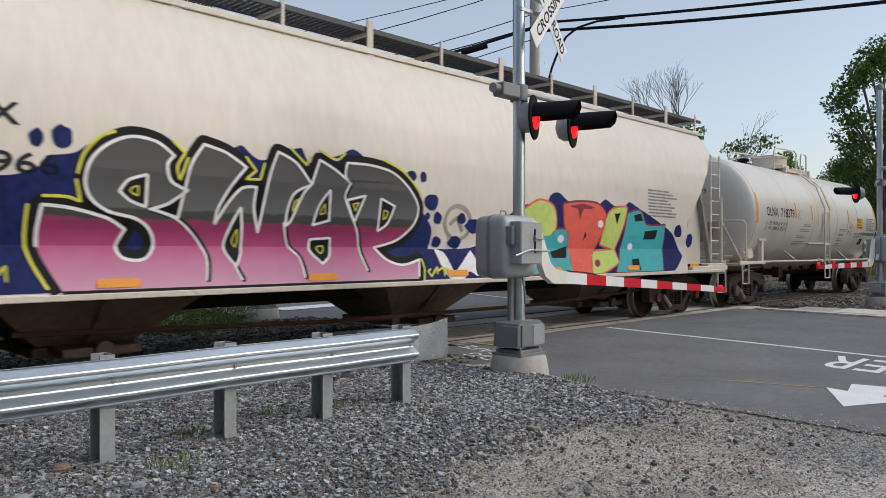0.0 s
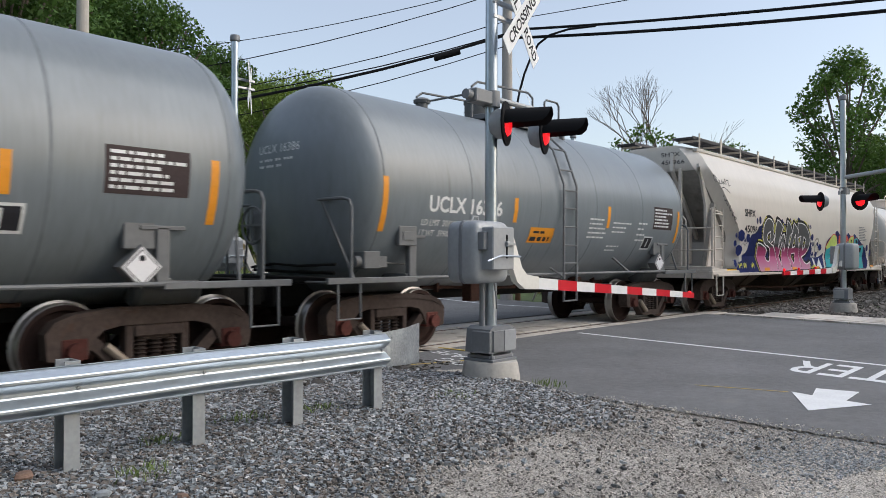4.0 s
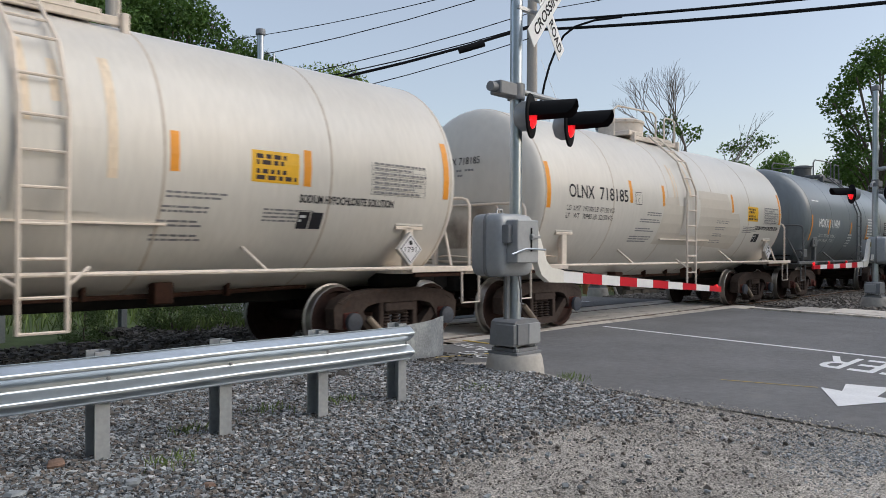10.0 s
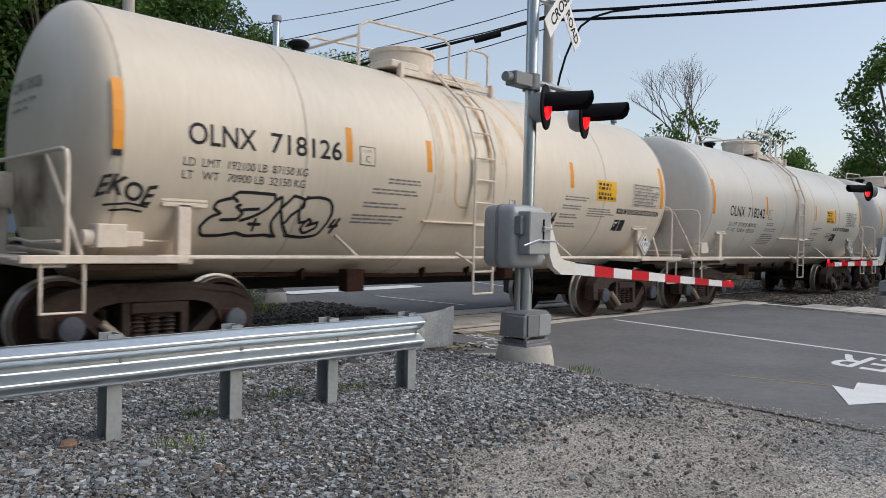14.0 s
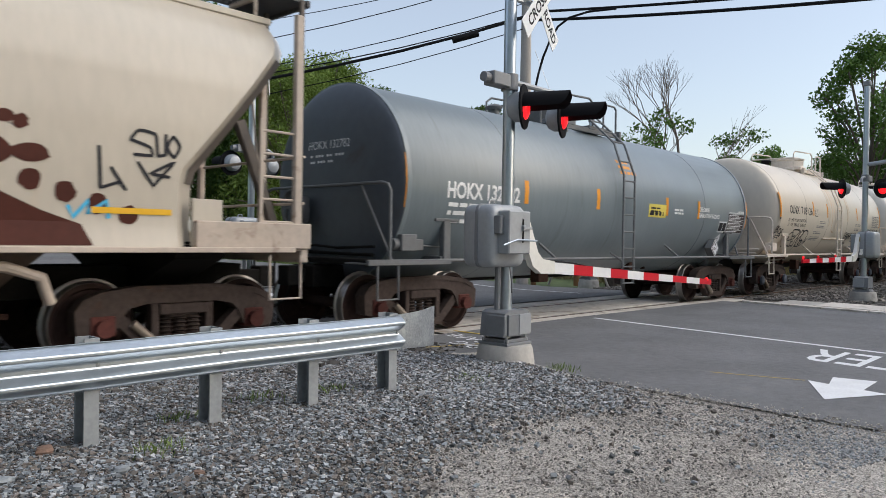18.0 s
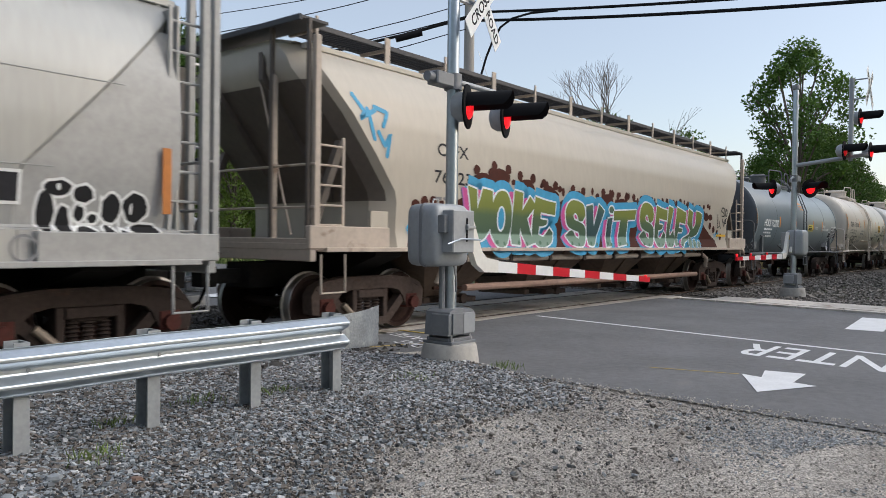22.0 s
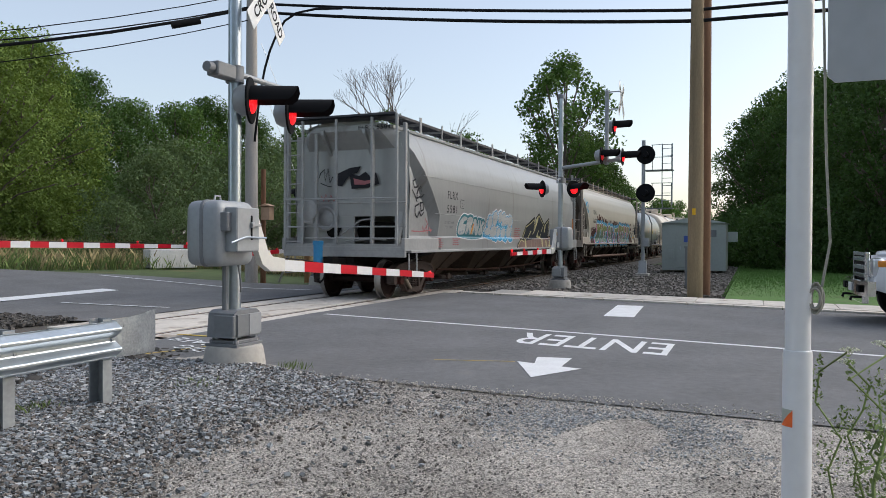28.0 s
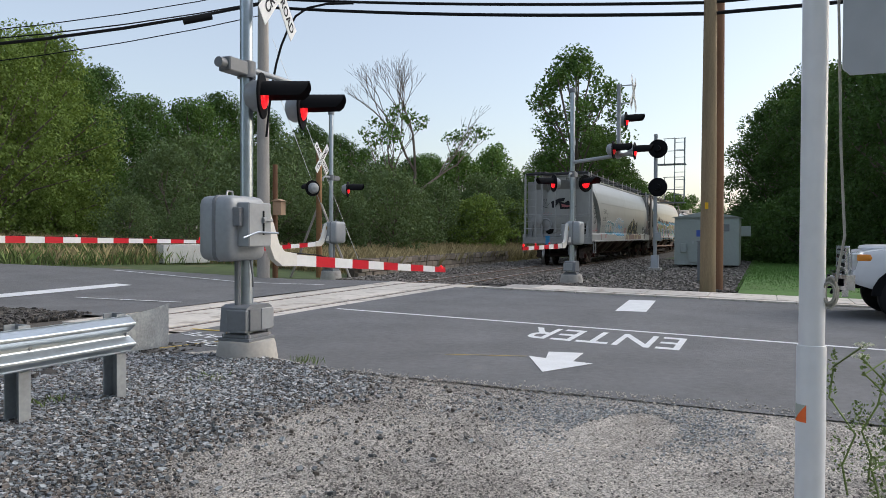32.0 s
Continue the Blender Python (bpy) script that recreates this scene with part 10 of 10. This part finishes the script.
def blades(name, label, count, seed, place, height, width, material):
    """Grass as many thin bent blades in one sheet of stuff."""
    rng = np.random.default_rng(seed)
    p = place(rng, count)
    n = len(p)
    h = height * (0.5 + 0.8 * rng.random(n))
    a = rng.random(n) * 6.283
    lean = rng.standard_normal((n, 2)) * 0.3
    dx, dy = np.cos(a) * width, np.sin(a) * width
    v = np.zeros((n, 4, 3))
    v[:, 0] = p + np.stack([dx, dy, 0 * h], 1)
    v[:, 1] = p - np.stack([dx, dy, 0 * h], 1)
    v[:, 2] = p + np.stack([lean[:, 0] * h * 0.4 - dx * 0.7, lean[:, 1] * h * 0.4 - dy * 0.7, h * 0.6], 1)
    v[:, 3] = p + np.stack([lean[:, 0] * h, lean[:, 1] * h, h], 1)
    me = bpy.data.meshes.new(name)
    me.vertices.add(4 * n)
    me.vertices.foreach_set("co", v.reshape(-1))
    me.loops.add(6 * n)
    idx = (np.array([0, 1, 2, 0, 2, 3])[None] + 4 * np.arange(n)[:, None]).reshape(-1)
    me.loops.foreach_set("vertex_index", idx.astype(np.int32))
    me.polygons.add(2 * n)
    me.polygons.foreach_set("loop_start", np.arange(0, 6 * n, 3, dtype=np.int32))
    me.update(calc_edges=True)
    me.materials.append(material)
    return tagged(new(name, me), label, "grass", "", "stuff")


def field(x0, x1, y0, y1, keep=None):
    def place(rng, n):
        x, y = rng.uniform(x0, x1, n), rng.uniform(y0, y1, n)
        z = 0.055 * np.clip(np.minimum(y, 46) - 13.5, 0, None) - 0.08
        ok = np.ones(n, bool) if keep is None else keep(x, y)
        return np.stack([x, y, z], 1)[ok]
    return place


blades("dry_grass", "tall dry straw-coloured grass beside the track", 26000, 1, field(23, 62, 12.8, 19), 0.7, 0.008, dry_grass)
blades("verge_grass", "green roadside grass and weeds", 36000, 2, field(11.5, 34, 14.5, 32, lambda x, y: x > np.interp(y, (10, 13.5, 16, 19, 21.3, 30, 46), (20.2, 23.0, 23.4, 23.2, 16.2, 11.1, 1.8))), 0.45, 0.012, weed_green)
blades("dry_verge", "straw-coloured tall grass on the verge", 26000, 22, field(12.5, 36, 15.5, 32, lambda x, y: (x > np.interp(y, (10, 13.5, 16, 19, 21.3, 30, 46), (21.2, 23.4, 23.8, 23.6, 17.2, 12.1, 2.8))) & (np.sin(x * 0.9) + np.sin(y * 0.7 + x * 0.3) > -0.3)), 0.6, 0.012, dry_grass)
blades("track_side_weeds", "low green weeds along the far track edge", 5000, 3, field(-10, 8.0, 11.6, 12.9, lambda x, y: np.sin(2.1 * x) + np.sin(0.9 * x + 2.0) > 0.5), 0.26, 0.012, weed_green)
blades("left_verge", "green grass bank beyond the track", 16000, 4, field(-12, 9.5, 13.6, 30, lambda x, y: x < np.interp(y, (10, 13.5, 16, 19, 21.3, 30, 46), (9.0, 8.4, 7.5, 6.5, 5.0, -0.1, -9))), 0.35, 0.014, weed_green)
lawn = setting("lawn", Geo().grid([[(19.05 + 0.19 * (y - 4), y, 0.06), (19.4 + 0.19 * (y - 4), y, 0.09), (30, y, 0.05), (52, y, 0.05)] for y in (-25, -8, -2, 0.6)]), grass_mat, "mown green lawn beside the pavement")
blades("lawn_grass", "short mown lawn grass", 60000, 5, lambda rng, n: np.stack([rng.uniform(19.3, 46, n), rng.uniform(-7, 0.7, n), np.full(n, 0.05)], 1), 0.05, 0.012, mat("mown_grass_blades", (0.11, 0.22, 0.05), 0.8, 0, 0.2, 3))
blades("gravel_weeds", "small weeds sprouting from the gravel", 420, 6, lambda rng, n: np.array([(2.75, 5.3, 0), (3.6, 5.5, 0), (4.3, 5.4, 0), (5.6, 4.9, 0), (2.3, 4.6, 0), (6.75, 4.55, 0.02)])[rng.integers(0, 6, n)] + np.stack([0.09 * rng.standard_normal(n), 0.09 * rng.standard_normal(n), np.zeros(n)], 1), 0.07, 0.004, weed_green)


def tall_weed(x, y, h, seed):
    rnd = random.Random(seed)
    w = thing("weed", "tall flowering roadside weed with feathery leaves", "weed", pose(x, y, -0.02), "roadside weeds")
    path = [(0.05 * rnd.uniform(-1, 1) * k, 0.05 * rnd.uniform(-1, 1) * k, h * k / 5) for k in range(6)]
    part("stem", Geo().tube(path, 0.006, 5), weed_green, w)
    cs = [(path[int(5 * f)][0], path[int(5 * f)][1], h * f) for f in (0.15, 0.25, 0.35, 0.45, 0.55, 0.65, 0.75, 0.85)]
    part("foliage", leaves_mesh(cs, [(0.075 * (1.15 - c[2] / h), 0.075 * (1.15 - c[2] / h), 0.07) for c in cs], 26, 0.011, seed, weed_green), weed_green, w)
    part("flower_head", leaves_mesh([path[-1]], [(0.05, 0.05, 0.015)], 70, 0.008, seed, mat("white_flowers", (0.6, 0.62, 0.5), 0.7)), weed_green, w)


for k, (x, y, h) in enumerate(((4.6, -0.42, 0.85), (4.9, -0.55, 0.75), (4.2, -0.62, 0.95), (4.4, -0.75, 0.7), (5.1, -0.8, 0.8), (4.0, -0.5, 0.55), (2.6, -0.42, 1.12))):
    tall_weed(x, y, h, 60 + k)

CARS = build_train()


def motions():
    """The wagons roll along the track, their wheels turn."""
    spin = [(0.1 * k, math.degrees(travelled(0.1 * k) / WHEEL_R)) for k in range(321)]
    for car, c in CARS:
        walk(car, [(t, pose(c + travelled(t), TRACK, 0)) for t in (0, 4, 8, 12, 12.5, 13, 13.5, 14, 18, 22, 25, 28.5, 32)])
        for b in car.children:
            if not b.name.startswith("bogie"):
                continue
            for w in b.children:
                if w.name.startswith("wheelset"):
                    x = w.location.x
                    walk(w, [(t, pose(x, 0, WHEEL_R, 0, a % 360.0, 0)) for t, a in spin])
    creep = [(0, 0.0), (26, 0.0), (29, 0.0), (30, 0.12), (31, 0.34), (32, 0.52)]
    walk(creeping_truck, [(t, TRUCK_AT @ pose(s - 0.52, 0, 0)) for t, s in creep])
    for w in creeping_truck.children:
        if w.name.startswith("wheel") and not w.name.startswith("wheel_arch"):
            m = w.matrix_basis.copy()
            walk(w, [(t, m @ pose(0, 0, 0, 0, math.degrees(s / 0.4), 0)) for t, s in creep])


motions()
